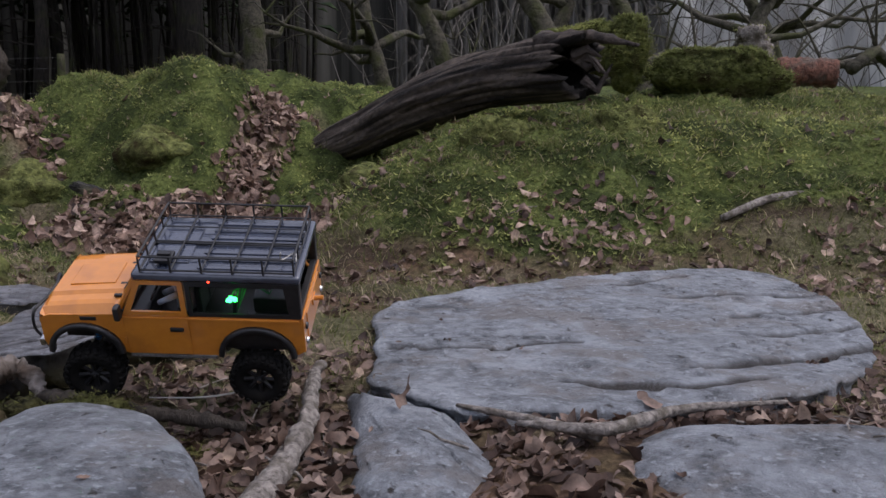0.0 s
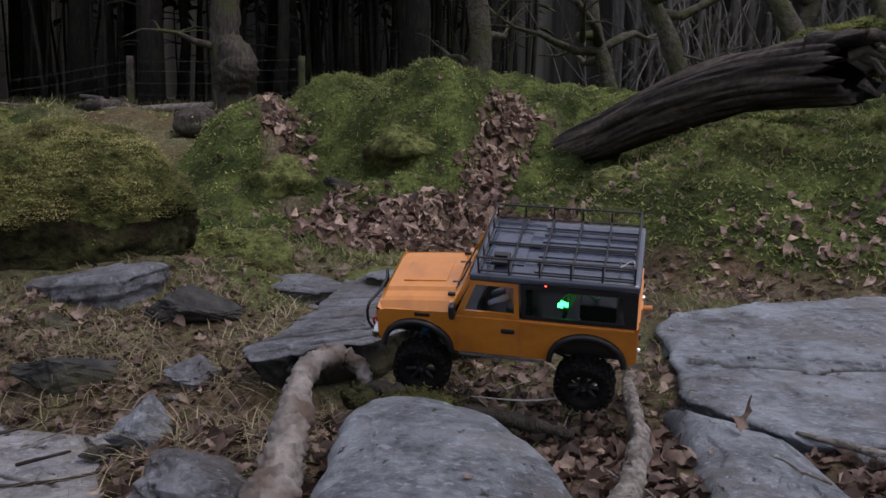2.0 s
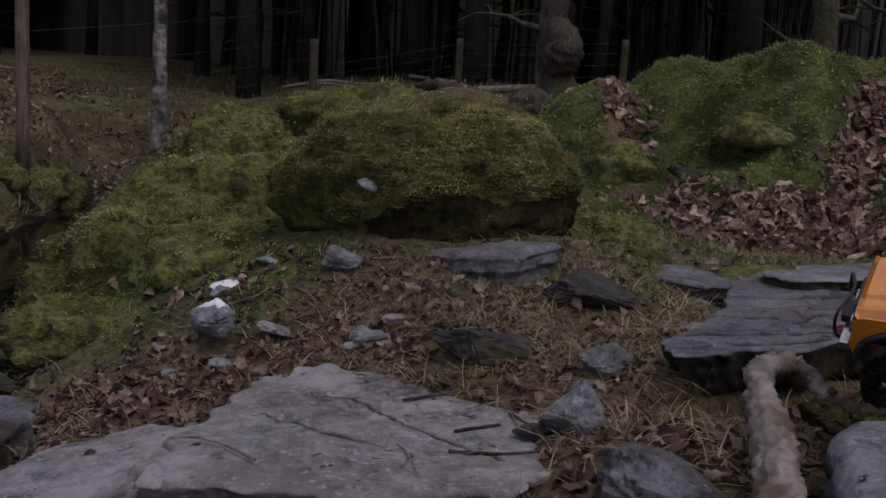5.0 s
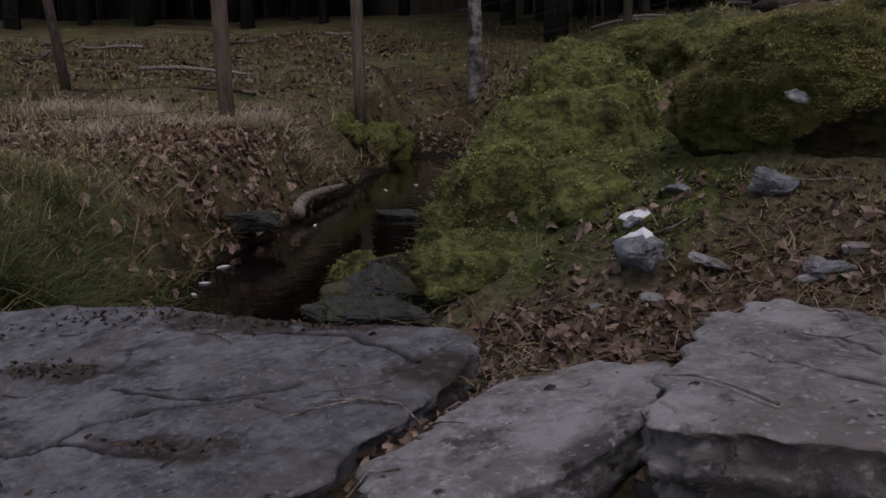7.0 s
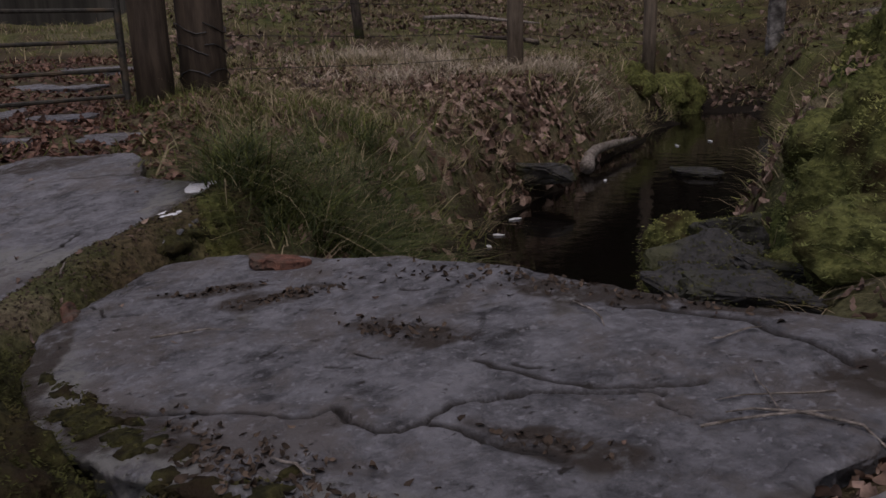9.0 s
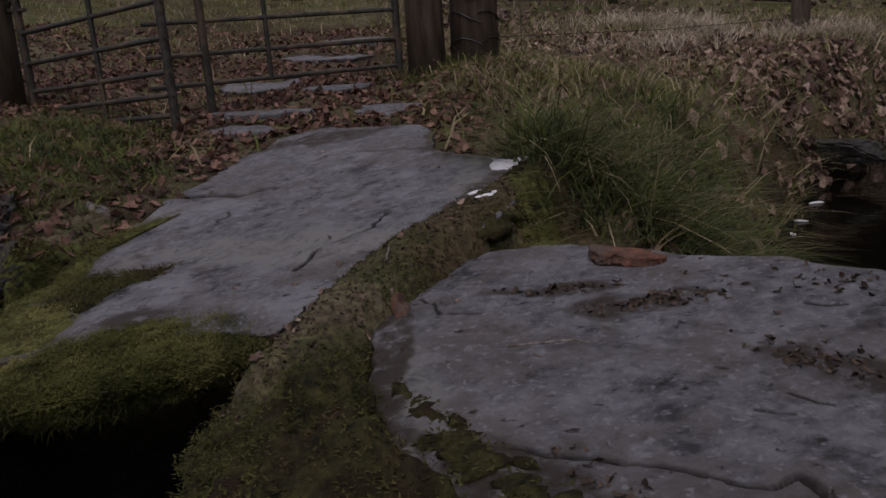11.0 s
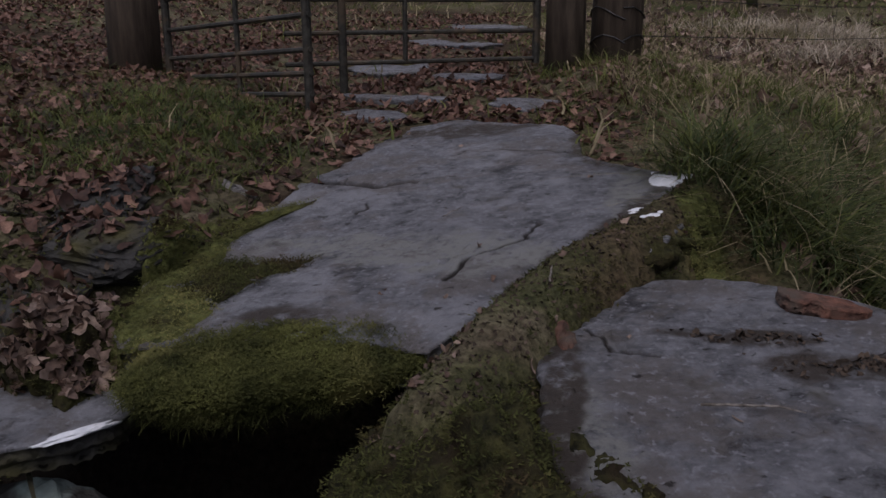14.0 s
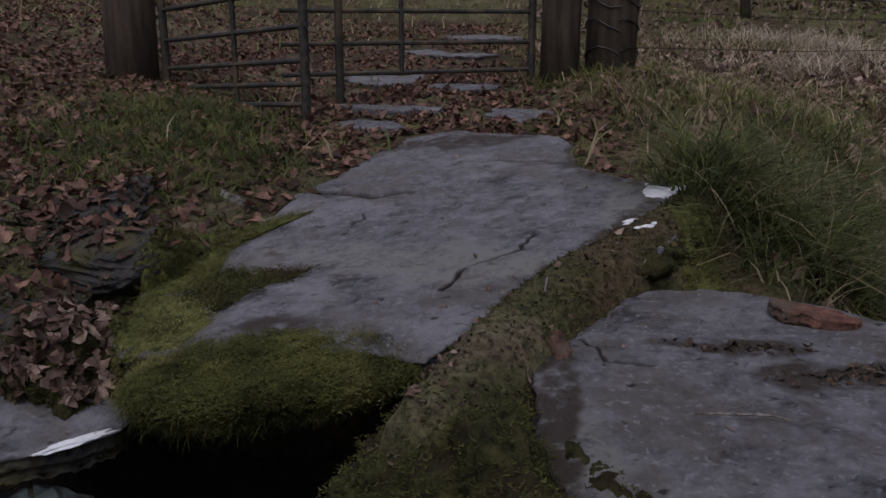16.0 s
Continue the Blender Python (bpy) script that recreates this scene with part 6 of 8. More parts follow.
dead_wood("rotten_branch", [(-4.9, 6.52, 0.95), (-4.6, 6.42, 0.95), (-4.3, 6.3, 0.89), (-4.0, 6.15, 0.8), (-3.72, 6.0, 0.72)], [0.02, 0.06, 0.08, 0.075, 0.05], M_ROT, "dark rotten branch behind the boulder", "branch", 14, 40, 0.3, 47)
dead_wood("rotten_branch", [(-4.5, 6.3, 0.92), (-4.2, 6.15, 0.9), (-3.95, 6.0, 0.82)], [0.012, 0.03, 0.02], M_STICK, "split grey branch behind the boulder", "branch", 10, 24, 0.3, 48)


# ---- gate, posts and fence ----
def fence_post(x, y, tall, r, lean=(0, 0), m=None, label="round weathered fence post", name="fence_post", top=True):
    z = ground_at(x, y)
    line = [(x + lean[0] * t, y + lean[1] * t, z - 0.2 + (tall + 0.2) * t) for t in (0, 0.3, 0.6, 0.9, 1.0)]
    ob = part(name, limb(bmesh.new(), line, [r * 1.03, r, r, r * 0.97, r * 0.9], 14, 0.04, random.Random(int(x * 100))), m or M_POST, None, "", True)
    return tagged(ob, label, "post", "fence posts")


POSTS = [(-7.29, 2.95, 1.75, 0.062, (0.15, -0.06)), (-8.4, 4.95, 1.8, 0.062, (0.1, -0.05)), (-7.75, 8.4, 0.95, 0.055, (0, 0)), (-6.25, 9.4, 0.68, 0.045, (0, 0)), (-5.4, 9.9, 0.66, 0.045, (0, 0)),
         (-4.4, 10.2, 0.66, 0.045, (0, 0)), (-10.3, 2.6, 1.5, 0.05, (-0.2, -0.1))]
for x, y, tall, r, lean in POSTS:
    fence_post(x, y, tall, r, lean, M_POST if r > 0.06 else M_BARK)
fence_post(-5.9, 0.42, 1.5, 0.125, (0.0, 0.02), M_POSTDARK, "thick dark gatepost wound with wire", "gate_post")
fence_post(-5.82, 0.16, 1.5, 0.095, (0.0, 0.0), M_POSTDARK, "dark gate hanging post", "gate_post")
fence_post(-5.85, -1.93, 1.5, 0.125, (0.0, 0.03), M_POSTDARK, "thick dark gatepost in leaf litter", "gate_post")


def fence_wires(a, b, heights, label):
    f = thing("wire_fence", label, "fence", "fence runs")
    for h in heights:
        pa, pb = Vector((a[0], a[1], ground_at(*a) + h)), Vector((b[0], b[1], ground_at(*b) + h))
        mid = (pa + pb) / 2 - Vector((0, 0, 0.02))
        part("wire", limb(bmesh.new(), [pa, mid, pb], [0.0022] * 3, 5), M_WIRE, f)
    n = max(3, int((Vector(a) - Vector(b)).length / 0.3))
    for i in range(1, n):
        x, y = a[0] + (b[0] - a[0]) * i / n, a[1] + (b[1] - a[1]) * i / n
        z = ground_at(x, y)
        part("wire", limb(bmesh.new(), [(x, y, z + heights[0]), (x, y, z + heights[-2])], [0.0016] * 2, 4), M_WIRE, f)


HEIGHTS = (0.12, 0.3, 0.5, 0.72, 0.95, 1.3)
fence_wires((-5.9, 0.42), (-7.29, 2.95), HEIGHTS, "rusty square-mesh wire fence between posts")
fence_wires((-7.29, 2.95), (-8.4, 4.95), HEIGHTS, "rusty square-mesh wire fence between posts")
LOW = (0.1, 0.22, 0.36, 0.5, 0.62)
fence_wires((-8.4, 4.95), (-7.75, 8.4), HEIGHTS, "rusty square-mesh wire fence over the stream")
fence_wires((-7.75, 8.4), (-6.25, 9.4), LOW, "wire fence along the wood")
fence_wires((-6.25, 9.4), (-4.4, 10.2), LOW, "wire fence along the wood")
for k, z in enumerate((0.32, 0.45, 0.56)):
    ring = part("wound_wire", limb(bmesh.new(), [(-5.9 + 0.131 * math.cos(a * 0.4), 0.425 + 0.131 * math.sin(a * 0.4), z + 0.03 * math.sin(a + k)) for a in range(17)], [0.004] * 17, 5), M_WIRE)
    tagged(ring, "loop of wire wound round the gatepost", "wire", "post wires")


def field_gate(a, b, bars, tall, label, loop):
    """A tubular gate leaf from its hinge a to its free end b, (x, y, z) at the lowest bar."""
    g = thing("field_gate", label, "gate", "gate leaves")
    a, b = Vector(a), Vector(b)
    for z in bars:
        line = [a + (b - a) * t + Vector((0, 0, z)) for t in (0, 0.25, 0.5, 0.75, 1)]
        part("bar", limb(bmesh.new(), line, [0.011] * 5, 8), M_GALV, g)
    for t in (0.02, 0.98) if loop else (0.0, 0.79):
        p = a + (b - a) * t
        part("upright", limb(bmesh.new(), [p + Vector((0, 0, bars[0] - (0.14 if t > 0.5 else 0.02))), p + Vector((0, 0, tall))], [0.019, 0.019], 10), M_GALV, g)
    m = a + (b - a) * 0.55
    part("stay", limb(bmesh.new(), [m + Vector((0, 0, bars[0])), m + Vector((0, 0, tall))], [0.012] * 2, 8), M_GALV, g)
    if loop:
        d = (b - a).normalized()
        for z in (bars[1], bars[-2]):
            p = a + Vector((0, 0, z))
            part("hinge_loop", limb(bmesh.new(), sweep([p + d * 0.1, p - d * 0.03 + Vector((0, 0, -0.01)), p - d * 0.05 + Vector((0, 0, -0.05)), p + d * 0.1 + Vector((0, 0, -0.06))], 12), [0.011] * 12, 6), M_GALV, g)
    return g


field_gate((-5.78, -1.75, 0.05), (-4.92, -0.93, 0.15), (0.02, 0.10, 0.19, 0.32, 0.46, 0.62, 0.8), 0.92, "rusty galvanised tubular field gate, standing half open", True)
field_gate((-5.80, 0.02, 0.24), (-5.31, -1.1, 0.25), (0.0, 0.13, 0.27, 0.42, 0.58, 0.76), 0.9, "grey tubular gate leaf hung on the dark post", False)


# ---- trees ----
def crown_mesh(name, n, rng, low, high, radius, material, parent, size=0.5):
    """A conifer crown: drooping sprays of needles with gaps, wider below."""
    base = np.array([(0, 0, 0), (0.5, 0.16, -0.10), (1.0, 0.0, -0.32), (0.5, -0.16, -0.10), (0.62, 0.0, 0.05)])
    tri = np.array([(0, 1, 4), (1, 2, 4), (2, 3, 4), (3, 0, 4)])
    vs, ts = [], []
    for i in range(n):
        f = rng.random() ** 0.8
        z = low + (high - low) * f
        a = rng.uniform(0, 2 * math.pi)
        reach = radius * (1 - 0.8 * f) * rng.uniform(0.15, 1.0)
        s = size * rng.uniform(0.6, 1.4)
        c, sn = math.cos(a), math.sin(a)
        p = base * s
        p = np.stack((p[:, 0] * c - p[:, 1] * sn + reach * c, p[:, 0] * sn + p[:, 1] * c + reach * sn, p[:, 2] + z - 0.25 * reach), -1)
        vs.append(p)
        ts.append(tri + 5 * i)
    return tri_mesh(name, np.concatenate(vs), np.concatenate(ts), material, parent)


def conifer(r, tall, seed, label):
    rng = random.Random(seed)
    t = thing("conifer", label, "tree", "trees of the dark wood")
    pts = [(0.05 * rng.uniform(-1, 1) * k, 0.05 * rng.uniform(-1, 1) * k, -0.2 + tall * k / 6) for k in range(7)]
    trunk = part("trunk", limb(bmesh.new(), pts, [r * 1.25, r, r * 0.92, r * 0.8, r * 0.6, r * 0.4, r * 0.1], 10, 0.08, rng), M_FIRBARK, t, "", True)
    for k in range(16):
        z = rng.uniform(0.8, 3.2)
        a = rng.uniform(0, 6.28)
        ln = rng.uniform(0.3, 1.1)
        part("dead_branch", limb(bmesh.new(), [(0, 0, z), (ln * 0.5 * math.cos(a), ln * 0.5 * math.sin(a), z + 0.03), (ln * math.cos(a), ln * math.sin(a), z - 0.12)], [0.016, 0.01, 0.003], 5), M_FIRBARK, t)
    crown_mesh("crown", 760, rng, 2.9, tall + 0.3, 2.1, M_NEEDLE, t)
    return t


FIRS = [conifer(0.13, 9.0, 1, "tall straight dark conifer with dead lower branches"), conifer(0.09, 8.0, 2, "slender dark conifer trunk with dead lower branches"), conifer(0.17, 10.0, 3, "thick dark conifer with rough bark")]
rng = random.Random(77)
spots = []
for k in range(400):
    bearing = radians(rng.uniform(9, 82))
    dist = rng.uniform(12.5, 24.0) + 7.0 * max(0.0, min(1.0, (math.degrees(bearing) - 42) / 12))
    x, y = -0.4 - dist * math.sin(bearing), dist * math.cos(bearing)
    if all((x - u) ** 2 + (y - v) ** 2 > 1.0 for u, v in spots) and abs(float(line_distance(np.array([x]), np.array([y]), STREAM)[0])) > 1.0:
        spots.append((x, y))
spots = spots[:70]
for k, (x, y) in enumerate(spots):
    m = pose(x, y, ground_at(x, y), rng.uniform(-2, 2), rng.uniform(-2, 2), rng.uniform(0, 360))
    if k < 3:
        FIRS[k].matrix_world = m
    else:
        copy_thing(FIRS[k % 3], m)


def old_tree(name, x, y, pts, radii, label, material, seed, burr=None, twigs=6, category="tree"):
    """A broadleaf trunk with limbs, bare or mossy."""
    rng = random.Random(seed)
    t = thing(name, label, category)
    t.location = (x, y, ground_at(x, y))
    line = sweep(pts, 40)
    rad = [float(np.interp(i / 39, np.linspace(0, 1, len(radii)), radii)) for i in range(40)]
    if burr:
        rad = [r + burr[1] * math.exp(-((i / 39 - burr[0]) / burr[2]) ** 2) for i, r in enumerate(rad)]
    part("trunk", limb(bmesh.new(), line, rad, 18, 0.10, rng), material, t, "", True)
    for k in range(twigs):
        p = line[rng.randrange(14, 39)]
        a, ln = rng.uniform(0, 6.28), rng.uniform(0.8, 2.2)
        q = [p]
        for s in range(5):
            q.append(q[-1] + Vector((math.cos(a) * ln / 5, math.sin(a) * ln / 5, rng.uniform(-0.08, 0.28) * ln / 2)))
            a += rng.uniform(-0.6, 0.6)
        arm = part("limb", limb(bmesh.new(), q, [0.055, 0.045, 0.035, 0.026, 0.018, 0.008], 7, 0.12, rng), material, t, "", True)
        for s in range(4):
            b = q[rng.randrange(2, 6)]
            e = b + Vector((rng.uniform(-0.5, 0.5), rng.uniform(-0.5, 0.5), rng.uniform(-0.15, 0.4)))
            part("twig", limb(bmesh.new(), [b, (b + e) / 2 + Vector((0, 0, 0.05)), e], [0.012, 0.008, 0.003], 5), material, arm)
    return t


M_MOSSBARK = mat("mossy_bark", (0.03, 0.027, 0.02), (0.11, 0.10, 0.075), 22, 0.95, 1.0, 0.03, (0.05, 0.055, 0.02), 4, 0.5)
old_tree("oak_tree", -4.7, 9.0, [(0.1, 0, -0.2), (0.0, 0, 0.2), (-0.12, 0, 0.7), (-0.1, 0, 1.2), (-0.2, 0, 2.2), (-0.1, 0, 4.0)], [0.30, 0.19, 0.16, 0.15, 0.13, 0.08], "old mossy tree with a swollen burr on its trunk", M_BARK, 3, None, 5)
gnarl(part("burr", limb(bmesh.new(), sweep([(-0.02, -0.04, 0.2), (0.06, -0.1, 0.38), (0.1, -0.12, 0.56), (-0.04, -0.06, 0.82)], 24), [0.10 + 0.12 * math.sin(math.pi * i / 23) for i in range(24)], 20, 0.03, random.Random(8)), M_BARK, scene.objects["oak_tree"], "knotted burr bulging from the trunk", True), 0.05)
old_tree("birch_tree", -9.4, 7.4, [(0, 0, -0.2), (0.0, 0, 1.0), (-0.05, 0.05, 3.0), (0.0, 0, 6.0)], [0.11, 0.085, 0.075, 0.04], "white-barked birch trunk at the wood's edge", M_BIRCH, 4, None, 0)
old_tree("mossy_tree", -2.3, 10.4, [(0, 0, -0.2), (0.1, 0, 1.0), (0.0, 0, 3.0), (0.2, 0, 6.0)], [0.2, 0.13, 0.12, 0.07], "mossy broadleaf trunk at the wood's edge", M_MOSSBARK, 6, None, 6)
for k, (x, y, dx, h) in enumerate(((0.2, 8.2, -0.9, 3.2), (0.9, 9.0, 0.7, 3.4), (-0.5, 9.4, -0.5, 3.4), (1.9, 8.2, -0.6, 3.0), (2.9, 9.2, 0.9, 3.0), (4.0, 10.2, -0.8, 3.0), (1.2, 7.4, -1.2, 2.4))):
    old_tree("bare_tree", x, y, [(0, 0, -0.2), (dx * 0.3, 0, 0.6), (dx * 0.7, 0.1, 1.4), (dx, 0, h)], [0.10, 0.08, 0.065, 0.03], "leafless crooked tree with tangled limbs", M_MOSSBARK, 10 + k, None, 7)
for k, (x, y, a, ln) in enumerate(((1.4, 6.6, 10, 2.2), (2.3, 6.8, -15, 2.4), (2.9, 6.3, 25, 2.0), (1.7, 7.2, 160, 1.8), (3.2, 7.4, 165, 2.4))):
    z = ground_at(x, y)
    q = [Vector((x, y, z + 0.25))]
    rg = random.Random(k)
    for s in range(8):
        q.append(q[-1] + Vector((math.cos(radians(a)) * ln / 8, math.sin(radians(a)) * ln / 8, rg.uniform(-0.10, 0.16))))
        a += rg.uniform(-18, 18)
    b = thing("fallen_bough", "bare dark bough with forked twigs fallen behind the stumps", "branch", "fallen boughs")
    main = part("bough", limb(bmesh.new(), q, [0.05 - 0.005 * i for i in range(9)], 7, 0.12, rg), M_MOSSBARK, b, "", True)
    for s in range(14):
        p = q[rg.randrange(1, 9)]
        e = p + Vector((rg.uniform(-0.5, 0.5), rg.uniform(-0.3, 0.3), rg.uniform(-0.2, 0.45)))
        part("twig", limb(bmesh.new(), [p, (p + e) / 2 + Vector((0, 0, 0.04)), e], [0.014, 0.009, 0.003], 5), M_MOSSBARK, main)


# ---- far woods behind it all ----
def far_woods():
    # pale haze and the dark of the wood's depth are painted into these colours
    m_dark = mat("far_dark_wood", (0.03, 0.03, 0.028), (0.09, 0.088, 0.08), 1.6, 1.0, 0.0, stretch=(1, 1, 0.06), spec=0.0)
    m_pale = mat("far_bare_wood_haze", (0.52, 0.51, 0.50), (0.74, 0.73, 0.72), 1.1, 1.0, 0.0, stretch=(1, 1, 0.35), c3=(0.22, 0.20, 0.185), patch=0.25, amount=0.5, spec=0.0)
    m_edge = mat("far_wood_edge_haze", (0.07, 0.065, 0.06), (0.24, 0.232, 0.222), 0.9, 1.0, 0.0, stretch=(1, 1, 0.3), spec=0.0)
    for name, m, a0, a1, label in (("backdrop_dark_wood", m_dark, 3, 130, "dark depth of the conifer wood"), ("backdrop_wood_edge", m_edge, -13, 3, "brown edge of the wood, mist painted into its colour"), ("backdrop_bare_wood", m_pale, -75, -13, "bare winter woodland far behind, haze painted as a pale tone"),
                                   ("backdrop_rear", m_pale, 130, 285, "unseen backdrop added behind the viewer, coloured as hazy bare woodland")):
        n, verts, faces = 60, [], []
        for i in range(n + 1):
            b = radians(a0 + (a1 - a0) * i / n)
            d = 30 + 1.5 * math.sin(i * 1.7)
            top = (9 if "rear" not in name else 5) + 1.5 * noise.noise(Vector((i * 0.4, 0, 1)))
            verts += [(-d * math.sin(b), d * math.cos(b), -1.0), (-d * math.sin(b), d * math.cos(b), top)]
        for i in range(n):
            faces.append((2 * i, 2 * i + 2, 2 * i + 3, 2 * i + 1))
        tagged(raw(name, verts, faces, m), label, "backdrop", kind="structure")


far_woods()


M_HAZEL = mat("grey_bare_branches", (0.08, 0.073, 0.066), (0.19, 0.175, 0.16), 8, 0.95, 0.0, spec=0.1)


def thin_stems(name, count, bearings, reach, girth, lean, material, label, seed):
    """Uncountable thin stems in the depth of the wood, one object."""
    rg = random.Random(seed)
    bm = bmesh.new()
    for k in range(count):
        b, d = radians(rg.uniform(*bearings)), rg.uniform(*reach)
        x, y = -d * math.sin(b), d * math.cos(b)
        if float(line_distance(np.array([x]), np.array([y]), STREAM)[0]) < 2.5:
            continue
        z = ground_at(x, y)
        r = rg.uniform(*girth)
        p = Vector((x, y, z - 0.2))
        heading = Vector((rg.uniform(-lean, lean), rg.uniform(-lean, lean), 1))
        q = [p]
        for s in range(6):
            heading += Vector((rg.uniform(-lean, lean), rg.uniform(-lean, lean), 0)) * 0.5
            q.append(q[-1] + heading.normalized() * 0.95)
        limb(bm, q, [r * (1 - 0.12 * i) for i in range(7)], 5, 0.1, rg)
        for s in range(int(7 * lean)):
            c = q[rg.randrange(1, 6)]
            e = c + Vector((rg.uniform(-1.1, 1.1), rg.uniform(-0.6, 0.6), rg.uniform(-0.1, 0.9)))
            h = (c + e) / 2 + Vector((0, 0, rg.uniform(-0.15, 0.2)))
            limb(bm, [c, h, e], [r * 0.45, r * 0.3, r * 0.1], 4)
    return tagged(part(name, bm, material, None, "", True), label, "woods", kind="stuff")


thin_stems("distant_stems", 260, (8, 60), (14, 27), (0.02, 0.06), 0.08, M_FIRBARK, "dense thin bare stems deep in the wood", 9)
thin_stems("distant_branches", 170, (-34, 5), (10, 26), (0.004, 0.013), 0.75, M_HAZEL, "tangled bare grey branches of a misty winter wood", 10)


# ---- moss, grass, leaves and twigs, laid on whatever lies under them ----
from mathutils.bvhtree import BVHTree

dg = bpy.context.evaluated_depsgraph_get()
dg.update()
BEDS = ("ground", "rock", "slab", "stone", "ledge", "moss", "boulder", "shards", "stump")


TREES = []
for o in scene.objects:
    if o.type == "MESH" and not o.parent and any(k in o.name for k in BEDS):
        c = np.array([v[:] for v in o.bound_box])
        TREES.append((o.name, BVHTree.FromObject(o, dg), c[:, 0].min(), c[:, 0].max(), c[:, 1].min(), c[:, 1].max()))


def settle(x, y, allow=BEDS, up=0.9, z=None):
    """The first surface below a point: its place and normal, or None where nothing may lie there."""
    z = ground_at(x, y) if z is None else z
    best, start = None, Vector((x, y, z + up))
    for name, tree, x0, x1, y0, y1 in TREES:
        if x0 < x < x1 and y0 < y < y1:
            p, nrm, _, _ = tree.ray_cast(start, Vector((0, 0, -1)))
            if p and (best is None or p.z > best[0].z):
                best = p, nrm, name
    if best is None or not any(k in best[2] for k in allow) or best[0].z < WATER_Z + 0.03:
        return None
    return best


def sample(n, area, chance, seed, allow=BEDS, fade=0.0):
    """Up to n settled points in area (x0, x1, y0, y1), kept by a chance computed on arrays."""
    r = np.random.default_rng(seed)
    x, y = r.uniform(area[0], area[1], n), r.uniform(area[2], area[3], n)
    rim = np.minimum(np.minimum(x - area[0], area[1] - x), np.minimum(y - area[2], area[3] - y))
    soft = step(0.0, fade, rim + 0.3 * fade * vnoise(x, y, 2.0, seed, 3)) if fade else 1.0
    keep = r.random(n) < chance(x, y) * soft
    out_p, out_n = [], []
    x, y = x[keep], y[keep]
    for a, b, c in zip(x.tolist(), y.tolist(), ground_height(x, y).tolist()):
        got = settle(a, b, allow, z=c)
        if got:
            out_p.append(got[0][:])
            out_n.append(got[1][:])
    return np.array(out_p).reshape(-1, 3), np.array(out_n).reshape(-1, 3), r


def moss_mat(name, outline, thick, material, label, seed, category="moss", allow=BEDS):
    """A thin uneven mat of moss that lies over the stones and soil below it, ragged at its rim."""
    pts = sweep([(*p, 0) for p in (*outline, outline[0])], 141)[:-1]
    n, rings = len(pts), 16
    cx, cy = sum(p.x for p in pts) / n, sum(p.y for p in pts) / n
    if sum(a.x * b.y - a.y * b.x for a, b in zip(pts, pts[1:])) < 0:
        pts.reverse()
    verts, faces = [], []
    for i in range(rings + 1):
        f = i / rings
        for p in pts:
            w = f * (1 + 0.10 * noise.noise(Vector((p.x * 9, p.y * 9, seed))) + 0.10 * noise.noise(Vector((p.x * 31, p.y * 31, seed))))
            x, y = cx + (p.x - cx) * w, cy + (p.y - cy) * w
            got = settle(x, y, allow)
            z = got[0].z if got else (verts[-n][2] if i else ground_at(x, y))
            lump = 0.6 + 0.9 * abs(noise.noise(Vector((x * 18, y * 18, seed)))) + 0.5 * noise.noise(Vector((x * 50, y * 50, seed)))
            verts.append((x, y, z + thick * (1 - f ** 4) * lump - 0.003))
    for i in range(rings):
        for k in range(n):
            a, b = i * n + k, i * n + (k + 1) % n
            faces.append((a, a + n, b + n, b))
    return tagged(raw(name, verts, faces, material), label, category, "moss mats")


moss_mat("moss_mat", [(-2.94, -0.9), (-2.93, -0.99), (-3.04, -1.07), (-3.16, -1.08), (-3.26, -1.05), (-3.2, -0.94), (-3.1, -0.87), (-3.02, -0.85)], 0.014, M_MOSSROCK, "yellow-green moss creeping over the slab's edge", 1.0)
moss_mat("moss_mat", [(-3.2, -1.07), (-3.36, -1.08), (-3.55, -1.06), (-3.7, -0.96), (-3.79, -0.86), (-3.8, -0.76), (-3.68, -0.84), (-3.52, -0.93), (-3.38, -0.92), (-3.25, -0.95)], 0.012, M_MOSSROCK, "moss creeping along the slab's side", 2.0)
moss_mat("brown_moss_mat", [(-3.06, -0.86), (-3.2, -0.98), (-3.38, -0.95), (-3.36, -0.84), (-3.31, -0.7), (-3.24, -0.74), (-3.17, -0.81)], 0.008, M_MOSSDARK, "brown dying moss spread over the slab", 3.0)
moss_mat("moss_mat", [(-3.46, 0.09), (-3.34, 0.075), (-3.22, 0.065), (-3.15, 0.1), (-3.2, 0.16), (-3.34, 0.18), (-3.44, 0.16)], 0.010, M_MOSSROCK, "moss in the soil beside the snow", 4.0)
moss_mat("moss_mat", [(-0.56, 1.16), (-0.48, 1.2), (-0.36, 1.17), (-0.28, 1.08), (-0.33, 1.09), (-0.42, 1.14), (-0.5, 1.14)], 0.008, M_MOSSROCK, "moss along the rim of the rounded rock", 5.0)


